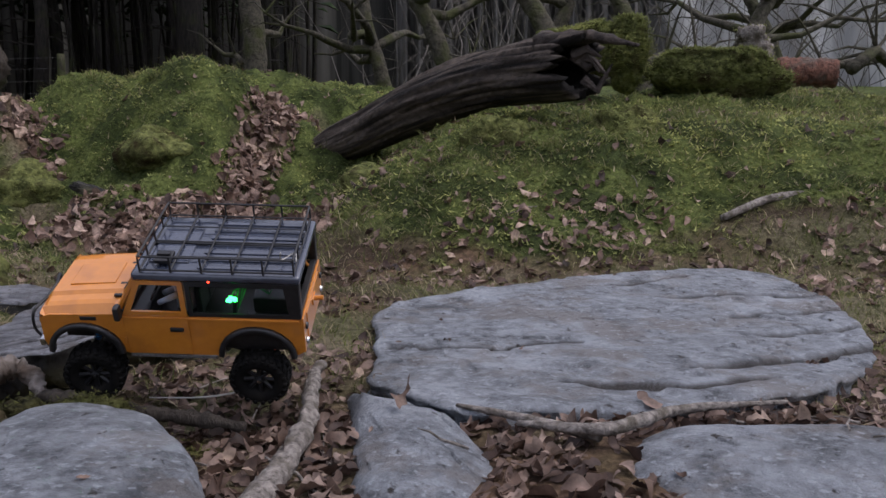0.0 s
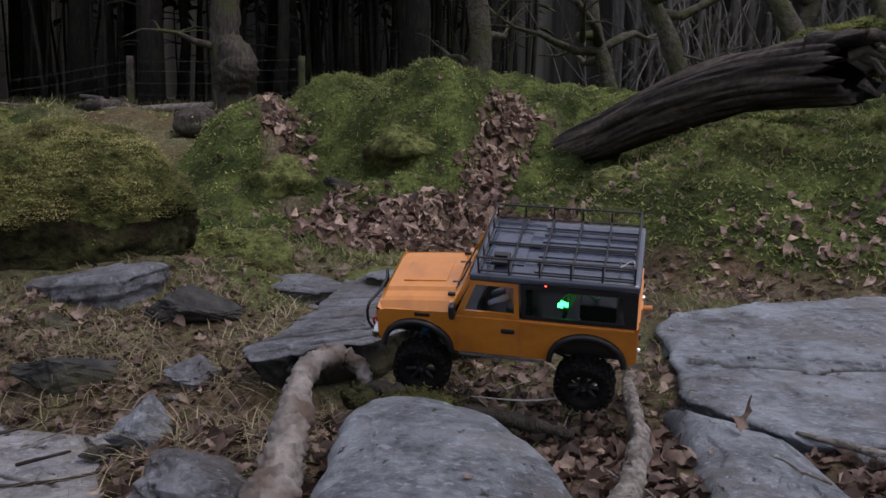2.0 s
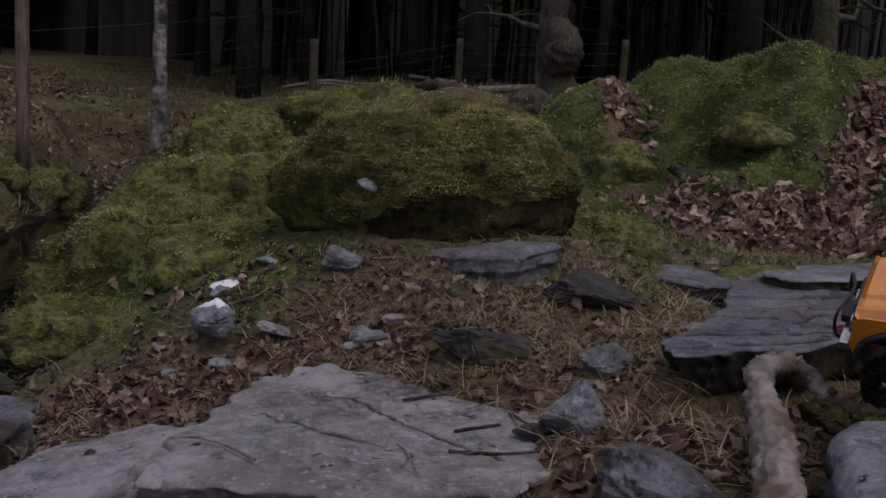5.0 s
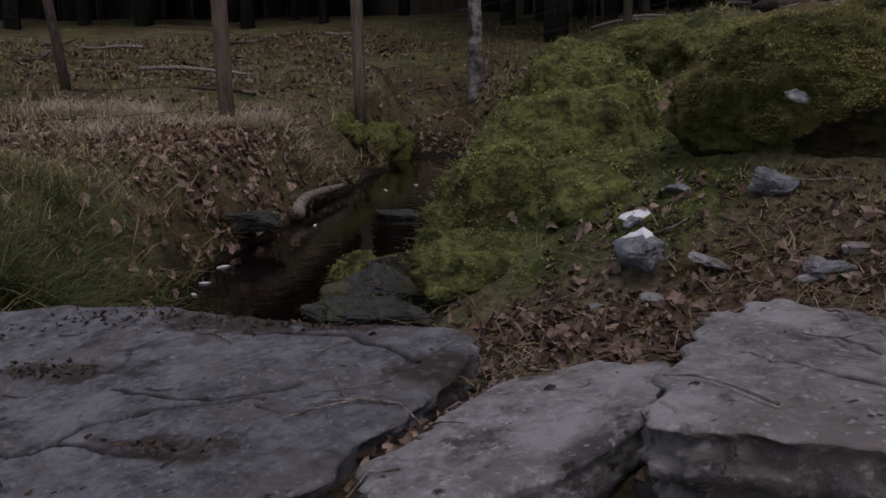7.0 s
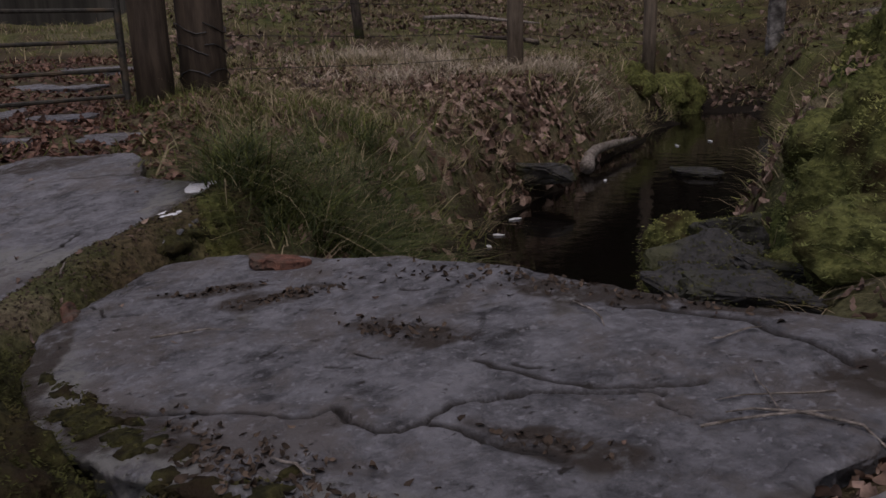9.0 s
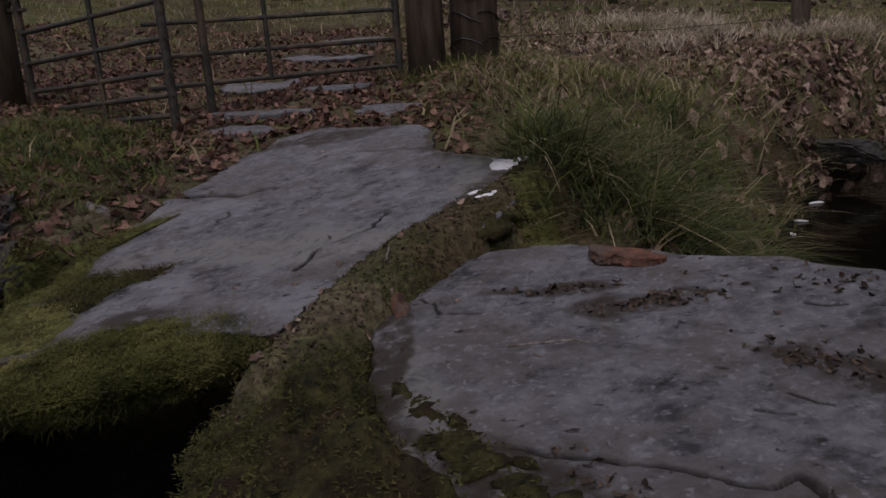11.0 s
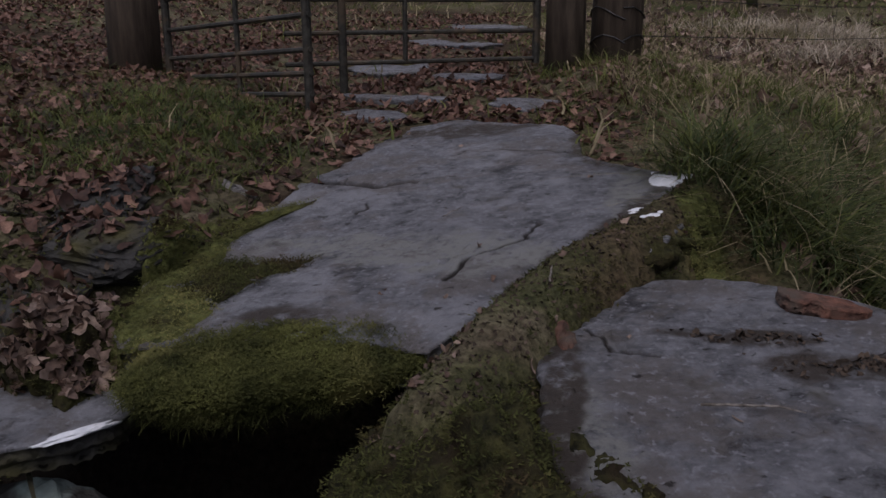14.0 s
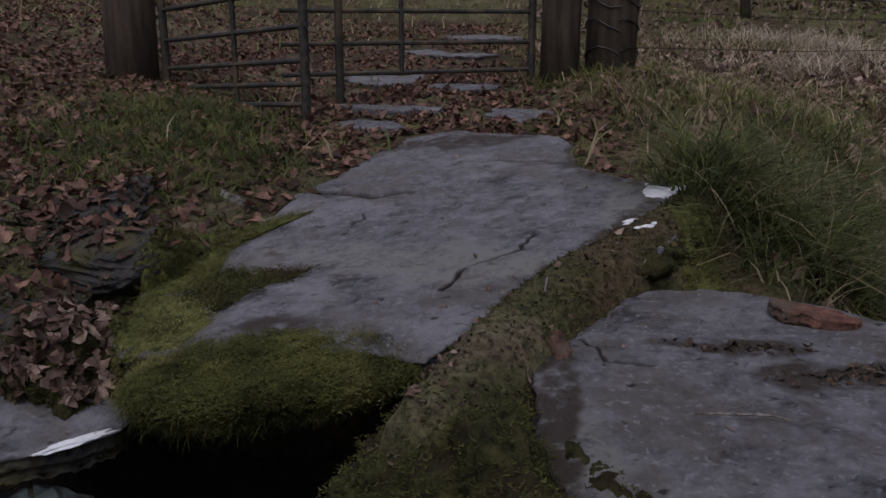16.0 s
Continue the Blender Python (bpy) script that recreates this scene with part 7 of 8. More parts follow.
def blades(name, P, N, r, length, width, spread, material, label, segs=2, droop=0.5, per=1, clump=0.01, upright=0.5, lay=0.0):
    """Grass or moss blades: thin tapered strips that lean out and droop."""
    P, N = np.repeat(P, per, 0), np.repeat(N, per, 0)
    n = len(P)
    P = P + np.stack((r.normal(0, clump, n), r.normal(0, clump, n), np.full(n, -0.004)), -1)
    L = r.uniform(length[0], length[1], n)
    Wd = r.uniform(width[0], width[1], n)
    a = r.uniform(0, 2 * np.pi, n)
    out = np.stack((np.cos(a), np.sin(a), np.zeros(n)), -1)
    up = N * (1 - upright) + np.array([0, 0, upright])
    d = up + out * (spread * (lay + (1 - lay) * r.random(n)))[:, None]
    d /= np.linalg.norm(d, axis=1)[:, None]
    side = np.stack((-np.sin(a), np.cos(a), np.zeros(n)), -1)
    verts, tris = [], []
    for k in range(segs):
        f = k / segs
        c = P + d * (L * f)[:, None] + out * (droop * L * f * f * 0.6)[:, None] - np.array([0, 0, 1]) * (droop * L * f * f * 0.4)[:, None]
        w = (Wd * (1 - 0.75 * f) / 2)[:, None]
        verts += [c - side * w, c + side * w]
    verts.append(P + d * L[:, None] + out * (droop * L * 0.6)[:, None] - np.array([0, 0, 1]) * (droop * L * 0.4)[:, None])
    m = 2 * segs + 1
    V = np.stack(verts, 1).reshape(-1, 3)
    base = np.arange(n)[:, None, None] * m
    t = []
    for k in range(segs - 1):
        t += [(2 * k, 2 * k + 1, 2 * k + 3), (2 * k, 2 * k + 3, 2 * k + 2)]
    t.append((2 * segs - 2, 2 * segs - 1, 2 * segs))
    T = (base + np.array(t)[None]).reshape(-1, 3)
    return tagged(tri_mesh(name, V, T, material), label, "plants", kind="stuff")


LEAF_U = np.array([-0.5, -0.34, -0.22, -0.08, 0.06, 0.2, 0.33, 0.44, 0.5])
LEAF_W = np.array([0.02, 0.11, 0.18, 0.155, 0.235, 0.195, 0.22, 0.15, 0.04])


def leaf_arrays(n, r, size, pick=slice(None)):
    """Curled lobed oak leaves lying about the origin, as (n, 27, 3) corners and one set of triangles."""
    L = r.uniform(size[0], size[1], n)[:, None]
    curl, fold, twist = r.normal(0.15, 0.45, n)[:, None], r.normal(0.25, 0.4, n)[:, None], r.normal(0, 0.8, n)[:, None]
    wide = r.uniform(0.75, 1.25, n)[:, None]
    U, W = LEAF_U[pick], LEAF_W[pick]
    m = len(U)
    u, w = U[None], W[None] * wide * (1 + 0.22 * r.normal(0, 1, (n, m)))
    w = np.clip(w, 0.015, 0.5)
    rows = []
    for s in (-1, 0, 1):
        v = s * w
        z = curl * (u ** 2) * 1.3 + fold * np.abs(v) + twist * u * v * 2
        rows.append(np.stack((u + 0 * v, v + 0.06 * np.sin(6 * u) * curl, z), -1))
    V = np.concatenate(rows, 1) * L[:, :, None]
    V[:, :, 2] -= V[:, :, 2].min(1)[:, None]
    t = []
    for k in range(m - 1):
        for o in (0, m):
            t += [(o + k, o + k + 1, o + k + m + 1), (o + k, o + k + m + 1, o + k + m)]
    return V, np.array(t)


def turned(V, N, r, tip):
    """Turns each of the arrays of corners to a random heading, laid on the normals N with some tilt."""
    n = len(V)
    a = r.uniform(0, 2 * np.pi, n)
    c, s = np.cos(a)[:, None], np.sin(a)[:, None]
    x, y, z = V[:, :, 0] * c - V[:, :, 1] * s, V[:, :, 0] * s + V[:, :, 1] * c, V[:, :, 2]
    up = N + np.stack((r.normal(0, tip, n), r.normal(0, tip, n), np.zeros(n)), -1)
    up /= np.linalg.norm(up, axis=1)[:, None]
    ex = np.cross(np.array([0.0, 1.0, 0.0])[None], up)
    ex /= np.linalg.norm(ex, axis=1)[:, None]
    ey = np.cross(up, ex)
    return x[:, :, None] * ex[:, None] + y[:, :, None] * ey[:, None] + z[:, :, None] * up[:, None]


def litter(name, P, N, r, size, label, tip=0.35, lift=0.002, material=None, far=False):
    V, t = leaf_arrays(len(P), r, size, slice(None, None, 2) if far else slice(None))
    V = turned(V, N, r, tip) + P[:, None] + np.array([0, 0, lift])
    T = (np.arange(len(P))[:, None, None] * V.shape[1] + t[None]).reshape(-1, 3)
    return tagged(tri_mesh(name, V.reshape(-1, 3), T, material or M_LEAF), label, "leaves", kind="stuff")


def near(x, y, reach):
    """1 close to the path, falling off with distance."""
    d = line_distance(x, y, [(0, 0), (-0.9, -0.1), (-1.5, -0.4)])
    return 1 / (1 + (d / reach) ** 2)


# leaves
def litter_chance(x, y):
    mo, th, li, _ = covers(x, y)
    return np.clip((0.10 + 0.9 * li) * (1 - 0.85 * mo), 0, 1)


P, N, r = sample(38000, (-2.0, 2.6, 0.4, 2.9), lambda x, y: litter_chance(x, y) * (0.25 + 0.75 * step(1.75, 1.25, y)) * (0.45 + 0.55 * step(-0.85, -0.45, x)), 1, ("ground",), 0.4)
litter("leaf_litter", P, N, r, (0.014, 0.045), "brown dead oak leaves heaped between the rocks", 0.5, 0.004)
P, N, r = sample(11000, (-2.6, 2.8, 2.5, 6.0), lambda x, y: np.clip(litter_chance(x, y) * 0.3 + 0.035 + hump(x, y, -0.95, 3.6, 0.75, 0.5, 25, 0.9) + 0.10 * step(0.15, 0.4, vnoise(x, y, 1.1, 91, 3)), 0, 1), 2, ("ground",))
litter("leaf_litter", P, N, r, (0.02, 0.055), "pinkish-brown dead leaves drifted in the hollow", 0.5, 0.006, None, True)
P, N, r = sample(17000, (-2.9, -0.4, 3.1, 5.5), lambda x, y: np.clip(1.1 * np.exp(-(line_distance(x, y, GULLY) / (0.11 + 0.34 * step(4.3, 3.5, y))) ** 4) + np.exp(-(line_distance(x, y, GULLY_WEST) / 0.17) ** 4) * step(-0.25, 0.1, vnoise(x, y, 5.0, 93, 2)), 0, 1), 9, ("ground", "hummock"))
litter("leaf_litter", P, N, r, (0.035, 0.085), "reddish dead leaves filling the gully beside the log", 0.6, 0.012, M_LEAFDRY, True)
P, N, r = sample(22000, (-8.5, -3.0, 0.3, 4.0), lambda x, y: np.clip(0.12 + hump(x, y, -6.1, 2.0, 1.6, 0.75, 30, 1.1) + 0.3 * litter_chance(x, y), 0, 1), 3, ("ground",))
litter("leaf_litter", P, N, r, (0.04, 0.09), "dead leaves over the far stream bank", 0.5, 0.006, M_LEAFDRY, True)
P, N, r = sample(34000, (-10.0, -2.9, -5.0, 0.4), lambda x, y: np.clip(0.2 + 0.75 * litter_chance(x, y) + hump(x, y, -5.3, -0.4, 1.0, 0.6, 0, 0.6) + hump(x, y, -5, -2.1, 1.6, 0.9, 0, 1.0) + hump(x, y, -3.8, -1.45, 0.5, 0.3, 0, 0.7), 0, 1) * step(0.2, 0.4, line_distance(x, y, JOINT)), 4, ("ground", "rock"))
litter("leaf_litter", P, N, r, (0.028, 0.065), "wet brown leaves over the path and verge", 0.28, 0.005, M_LEAFWET)
P, N, r = sample(9000, (-16.0, -7.6, 0.5, 9.0), lambda x, y: 0.25 + 0.5 * step(-0.1, 0.3, vnoise(x, y, 0.9, 95, 3)), 34, ("ground",))
litter("leaf_litter", P, N, r, (0.05, 0.11), "dead leaves scattered beyond the fence", 0.5, 0.01, None, True)
P, N, r = sample(1400, (-1.9, -1.45, 0.25, 1.0), lambda x, y: np.exp(-((x + 1.63 - 0.25 * (y - 0.6)) / 0.09) ** 2), 35, ("ground",))
litter("leaf_litter", P, N, r, (0.012, 0.034), "pale dry leaves caught between the slabs", 0.7, 0.006, M_LEAFDRY)
P, N, r = sample(420, (-4.6, 1.0, -0.9, 2.6), lambda x, y: 0.5 + 0 * x, 5, ("slab", "ledge", "rock"))
litter("stray_leaves", P, N, r, (0.008, 0.022), "stray leaf fragments on the stones", 0.25, 0.001)
P, N, r = sample(5000, (-2.4, -0.8, 0.4, 1.8), lambda x, y: np.clip(hump(x, y, -1.75, 1.0, 0.5, 0.13, 20, 1.2) + 0.05, 0, 1), 6, ("ground",))
litter("leaf_litter", P, N, r, (0.014, 0.045), "heap of curled brown leaves beside the slab", 0.6, 0.006)
P, N, r = sample(18000, (-2.9, -1.7, -0.1, 0.8), lambda x, y: np.clip(hump(x, y, -2.32, 0.28, 0.09, 0.035, 35, 0.6) + hump(x, y, -2.64, 0.16, 0.10, 0.03, 80, 0.7) + hump(x, y, -2.77, 0.03, 0.09, 0.02, 70, 0.7) + hump(x, y, -1.85, 0.31, 0.08, 0.02, 30, 0.4) + hump(x, y, -2.25, 0.66, 0.4, 0.06, 35, 0.35) + hump(x, y, -2.24, -0.18, 0.28, 0.06, 38, 0.5) + hump(x, y, -1.95, 0.0, 0.15, 0.05, 42, 0.4), 0, 1), 8, ("slab",))
litter("slab_debris", P, N, r, (0.005, 0.018), "dark crumbs of needles, bark and leaf on the slab", 0.5, 0.001, M_CRUMB, True)
P, N, r = sample(8000, (-3.8, -2.3, -0.6, 0.3), lambda x, y: np.clip(1.1 * np.exp(-(line_distance(x, y, JOINT) / 0.11) ** 4), 0, 1), 15, ("ground", "moss_bank"))
litter("joint_debris", P, N, r, (0.004, 0.012), "dark crumbs of soil, bark and leaf packed in the joint", 0.6, 0.001, M_CRUMB, True)
litter("stray_leaves", P[::40], N[::40], r, (0.015, 0.03), "small brown leaves caught in the joint", 0.6, 0.003)
P, N, r = sample(520, (-3.12, -2.84, -1.2, -1.0), lambda x, y: 0.7 + 0 * x, 7, ("ground", "rock", "moss"))
litter("leaf_litter", P, N, r, (0.02, 0.05), "dead leaves caught between mossy stones", 0.6, 0.008)
P, N, r = sample(4200, (0.0, 2.6, 2.25, 3.6), lambda x, y: 0.75 * step(-0.15, 0.3, vnoise(x, y, 3.0, 97, 3)) * step(3.2, 2.8, y), 37, ("ground",))
litter("leaf_litter", P, N, r, (0.02, 0.055), "pinkish dead leaves drifted along the slab", 0.5, 0.006, M_LEAFDRY, True)

P, N, r = sample(12000, (-2.1, -0.5, 0.7, 2.1), lambda x, y: 0.35 + 0.6 * step(-0.1, 0.2, vnoise(x, y, 6, 53, 3)), 31, ("ground",), 0.25)
litter("ground_debris", P[::2], N[::2], r, (0.006, 0.024), "dark crumbs of bark and leaf over the ground", 0.6, 0.002, M_CRUMB, True)
litter("leaf_fragments", P[1::3], N[1::3], r, (0.008, 0.03), "broken bits of dead leaf over the ground", 0.6, 0.003, None, True)

# single leaves that can be told apart
LEAVES = []
r = np.random.default_rng(50)
V, t = leaf_arrays(6, r, (0.04, 0.065))
for k in range(6):
    LEAVES.append(V[k])
spots = [(0.13, 1.07), (-0.3, 1.25), (-0.44, 1.27), (-0.62, 1.3), (-0.05, 1.17), (0.3, 1.24), (0.62, 1.22), (-0.75, 1.24), (-0.26, 1.5), (-2.35, -0.1), (-2.28, -0.06), (-2.75, -0.2),
         (-1.62, 1.02), (-1.8, 1.05), (-1.32, 1.45), (-2.08, 1.32), (-0.98, 1.05), (-0.8, 1.3), (0.9, 1.35), (0.75, 1.3), (-0.12, 1.12), (0.1, 1.32)]
rg = random.Random(4)
for k, (x, y) in enumerate(spots):
    got = settle(x, y)
    if got and (k < 6 or "slab" not in got[2]):
        if k < 6:
            ob = tri_mesh("oak_leaf", LEAVES[k], t, M_LEAF)
            first = ob if k == 0 else first
            if k == 0:
                kinds = []
            kinds.append(ob)
        else:
            ob = new("oak_leaf", kinds[k % len(kinds)].data)
        tagged(ob, "curled brown oak leaf lying by itself", "leaf", "single fallen leaves")
        ob.matrix_world = pose(got[0].x, got[0].y, got[0].z + 0.003, rg.uniform(-20, 20), rg.uniform(-20, 20), rg.uniform(0, 360))

# moss
def surface_points(names, n, seed, low=-9.0, high=9.0):
    """Points with normals spread over the whole surface of the named stones, sides included."""
    r = np.random.default_rng(seed)
    P, N, A = [], [], []
    for o in scene.objects:
        if o.type == "MESH" and not o.parent and any(o.name.startswith(k) for k in names):
            for f in o.data.polygons:
                if f.normal.z > -0.35 and low < f.center.z < high:
                    P.append(f.center[:]), N.append(f.normal[:]), A.append(f.area)
    A = np.array(A)
    k = r.choice(len(A), n, p=A / A.sum())
    return np.array(P)[k] + r.normal(0, 0.006, (n, 3)), np.array(N)[k], r


P, N, r = sample(60000, (-3.4, 3.2, 2.7, 7.0), lambda x, y: covers(x, y)[0], 11, ("ground", "moss", "stump"))
blades("moss", P, N, r, (0.010, 0.030), (0.006, 0.014), 2.2, M_MOSS, "thick green moss over the mounds", 1, 0.2, 3, 0.018, 0.3, 0.35)
P, N, r = sample(40000, (-3.6, -1.0, 1.0, 2.7), lambda x, y: np.clip(covers(x, y)[0] + hump(x, y, -1.62, 1.93, 0.5, 0.4, 30, 1.0), 0, 1), 12, ("ground", "hummock", "boulder", "stream_rock"))
blades("moss", P, N, r, (0.005, 0.014), (0.003, 0.007), 2.2, M_MOSS, "dense moss on boulder and bank", 1, 0.2, 3, 0.008, 0.3, 0.35)
P, N, r = sample(9000, (-6.8, -3.4, 1.9, 7.0), lambda x, y: covers(x, y)[0], 13, ("ground", "hummock"))
blades("moss", P, N, r, (0.02, 0.05), (0.012, 0.028), 2.2, M_MOSS, "moss on the far mounds", 1, 0.2, 3, 0.03, 0.3, 0.35)
P, N, r = surface_points(("mossy_stone",), 24000, 28)
blades("moss", P, N, r, (0.003, 0.009), (0.0015, 0.0032), 1.8, M_LEDGEMOSS, "thick moss wrapped over the stone ledge", 1, 0.5, 6, 0.006, 0.2, 0.3)
P, N, r = surface_points(("moss_mat",), 12000, 14)
blades("moss", P, N, r, (0.003, 0.009), (0.0015, 0.0035), 1.8, M_LEDGEMOSS, "low moss shoots creeping over the slab", 1, 0.5, 4, 0.006, 0.2, 0.3)
P, N, r = surface_points(("brown_moss_mat",), 4000, 15)
blades("moss", P, N, r, (0.003, 0.010), (0.002, 0.004), 1.8, M_TUFTDARK, "brown moss shoots on the slab", 1, 0.5, 4, 0.005, 0.2, 0.3)
PH, NH, rh = surface_points(("mossy_stone",), 1600, 33, -0.13, -0.06)
blades("hanging_moss", PH, NH, rh, (0.006, 0.02), (0.001, 0.002), 0.9, M_TUFTDARK, "strands of moss and root hanging below the ledge", 3, 1.8, 2, 0.008, 0.0, 0.4)

P, N, r = surface_points(("moss_bank",), 14000, 18)
blades("moss", P, N, r, (0.003, 0.009), (0.002, 0.005), 1.8, M_TUFTDARK, "olive moss on the bank under the slabs", 1, 0.4, 4, 0.006, 0.2, 0.3)
P, N, r = surface_points(("moss_hummock",), 46000, 19)
blades("moss", P, N, r, (0.006, 0.016), (0.003, 0.007), 2.0, M_MOSS, "thick moss on the hummocks", 1, 0.4, 4, 0.012, 0.2, 0.3)
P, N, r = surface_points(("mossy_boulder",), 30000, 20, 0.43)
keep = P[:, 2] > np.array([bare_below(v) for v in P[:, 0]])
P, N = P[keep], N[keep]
blades("moss", P, N, r, (0.004, 0.011), (0.002, 0.004), 1.8, M_BOULDERMOSS, "thick olive moss on the boulder", 1, 0.4, 6, 0.008, 0.2, 0.3)
P, N, r = surface_points(("mossy_stump", "mossy_log"), 9000, 29)
blades("moss", P, N, r, (0.010, 0.03), (0.005, 0.012), 2.0, M_MOSS, "thick moss on the old stumps", 1, 0.4, 4, 0.012, 0.2, 0.3)
P, N, r = sample(36000, (-3.9, -2.1, -0.7, 0.3), lambda x, y: np.clip(0.3 + 0.9 * step(0.0, 0.3, vnoise(x, y, 8, 17, 3)), 0, 1) * step(0.3, 0.16, line_distance(x, y, JOINT)), 16, ("moss_bank", "ground"))
blades("moss", P, N, r, (0.004, 0.013), (0.003, 0.006), 1.6, M_TUFTDARK, "olive moss on the soil between the slabs", 1, 0.4, 4, 0.006, 0.2, 0.3)
P, N, r = surface_points(("stream_rock", "moss_clump"), 7000, 17)
blades("moss", P, N, r, (0.003, 0.009), (0.003, 0.006), 1.8, M_TUFTDARK, "dark moss on the wet rocks", 1, 0.4, 4, 0.008, 0.2, 0.3)


# grass
def grass_chance(x, y):
    mo, th, li, _ = covers(x, y)
    return np.clip(th * (1 - 0.5 * li), 0, 1)


P, N, r = sample(26000, (-1.8, 2.6, 1.1, 3.4), lambda x, y: (0.25 + 0.75 * grass_chance(x, y)) * step(1.15, 1.5, y), 21, ("ground",))
blades("short_grass", P, N, r, (0.015, 0.05), (0.0015, 0.003), 1.2, M_GRASS, "short trodden grass round the slabs", 2, 0.8, 3, 0.012)
blades("dry_grass", P[::2], N[::2], r, (0.02, 0.07), (0.0012, 0.0026), 1.6, M_STRAW, "short dry grass round the slabs", 2, 1.0, 3, 0.014)
P, N, r = sample(14000, (-2.4, 3.4, 2.7, 5.4), lambda x, y: 0.5 * grass_chance(x, y) + 0.25, 22, ("ground",))
blades("bank_grass", P, N, r, (0.03, 0.08), (0.002, 0.005), 1.1, M_GRASS, "short grass on the bank", 2, 0.8, 3, 0.02)
blades("dry_grass", P[::2], N[::2], r, (0.03, 0.09), (0.002, 0.0045), 1.3, M_STRAW, "pale dry grass on the bank", 2, 1.0, 2, 0.02)
P, N, r = sample(20000, (-3.0, -0.6, 0.75, 1.9), lambda x, y: (0.08 + 0.6 * grass_chance(x, y) * step(-0.15, 0.2, vnoise(x, y, 5, 43, 3))) * (0.12 + 0.88 * step(-2.0, -1.6, x)) * (1 - 0.8 * covers(x, y)[0]), 23, ("ground",))
blades("dry_grass", P, N, r, (0.03, 0.10), (0.0012, 0.0026), 1.9, M_STRAW, "matted dry grass by the boulder", 3, 1.3, 4, 0.03)
P, N, r = sample(20000, (-9.0, -3.1, 0.25, 5.0), lambda x, y: (0.25 + 0.5 * step(0.0, 0.3, vnoise(x, y, 2.2, 39, 3))) * (1 - 0.8 * hump(x, y, -6.1, 2.0, 1.5, 0.6, 30, 1.1)), 24, ("ground",))
blades("dry_grass", P[: len(P) * 2 // 3], N[: len(P) * 2 // 3], r, (0.06, 0.22), (0.003, 0.006), 1.1, M_STRAW, "pale dry grass over the far bank", 2, 1.0, 3, 0.03)
PT, NT, rt = sample(5200, (-9.2, -5.5, 1.2, 4.6), lambda x, y: np.clip(hump(x, y, -7.3, 2.7, 1.1, 0.4, 45, 1.0) + hump(x, y, -6.7, 1.6, 0.7, 0.3, 30, 0.6) + hump(x, y, -8.3, 2.5, 0.7, 0.4, 20, 0.8), 0, 1) * step(-0.2, 0.2, vnoise(x, y, 3.0, 49, 2)), 30, ("ground",))
blades("dry_tuft", PT, NT, rt, (0.10, 0.30), (0.004, 0.008), 1.3, M_BLEACH, "bleached tufts of dry grass on the bank", 3, 1.0, 8, 0.04)
blades("bank_grass", P, N, r, (0.05, 0.16), (0.003, 0.006), 0.9, M_GRASS, "green grass over the far bank", 2, 0.8, 2, 0.03)
P, N, r = sample(7000, (-4.6, -2.6, 0.12, 1.3), lambda x, y: np.clip(hump(x, y, -3.38, 0.46, 0.4, 0.15, 35, 1.1) + hump(x, y, -3.05, 0.6, 0.14, 0.12, 30, 0.7) + hump(x, y, -3.8, 0.85, 0.5, 0.25, 25, 0.35), 0, 1) * (0.35 + 0.65 * step(-0.1, 0.2, vnoise(x, y, 9, 57, 2))), 25, ("ground",))
blades("rush_tuft", P, N, r, (0.12, 0.30), (0.003, 0.0055), 1.1, M_RUSH, "tall green tussock overhanging the stream", 4, 1.1, 7, 0.025)
blades("rush_tuft", P[::2], N[::2], r, (0.10, 0.28), (0.0035, 0.006), 1.3, M_GRASS, "olive grass blades in the tussock", 4, 1.1, 7, 0.03)
blades("rush_tuft", P[::2], N[::2], r, (0.10, 0.34), (0.002, 0.004), 1.7, M_STRAW, "dry blades hanging from the tussock", 4, 1.3, 3, 0.03)
P, N, r = sample(6200, (-6.2, -3.6, -2.6, -0.75), lambda x, y: np.clip(hump(x, y, -4.5, -1.35, 0.7, 0.35, 10, 1.2) + 0.05, 0, 1), 26, ("ground",))
blades("verge_grass", P, N, r, (0.03, 0.10), (0.003, 0.006), 1.3, M_GRASS, "green grass along the path's verge", 3, 0.9, 5, 0.03)
blades("verge_grass", P[::3], N[::3], r, (0.04, 0.13), (0.003, 0.005), 1.2, M_RUSH, "darker grass along the path's verge", 3, 0.9, 5, 0.03)
P, N, r = sample(7000, (-8.0, -4.2, -0.1, 1.6), lambda x, y: np.clip(hump(x, y, -5.2, 0.62, 1.1, 0.36, 15, 0.9) + 0.1, 0, 1), 27, ("ground",))
blades("verge_grass", P, N, r, (0.04, 0.12), (0.003, 0.005), 1.0, M_GRASS, "green grass at the gatepost", 2, 0.8, 4, 0.03)
P, N, r = sample(14000, (-16, -4, -6, 14), lambda x, y: 0.5 * np.clip(1 - hump(x, y, -5.6, -2.2, 2.8, 1.6, 0, 1.0) - hump(x, y, -7.6, -0.3, 3.0, 0.7, 5, 1.0), 0, 1), 28, ("ground",))
blades("rough_grass", P[::2], N[::2], r, (0.08, 0.26), (0.006, 0.012), 1.1, M_STRAW, "rough dry grass beyond the fence", 2, 1.0, 3, 0.08)
blades("rough_grass", P, N, r, (0.06, 0.2), (0.006, 0.012), 1.1, M_GRASS, "rough green grass beyond the fence", 2, 1.0, 3, 0.08)

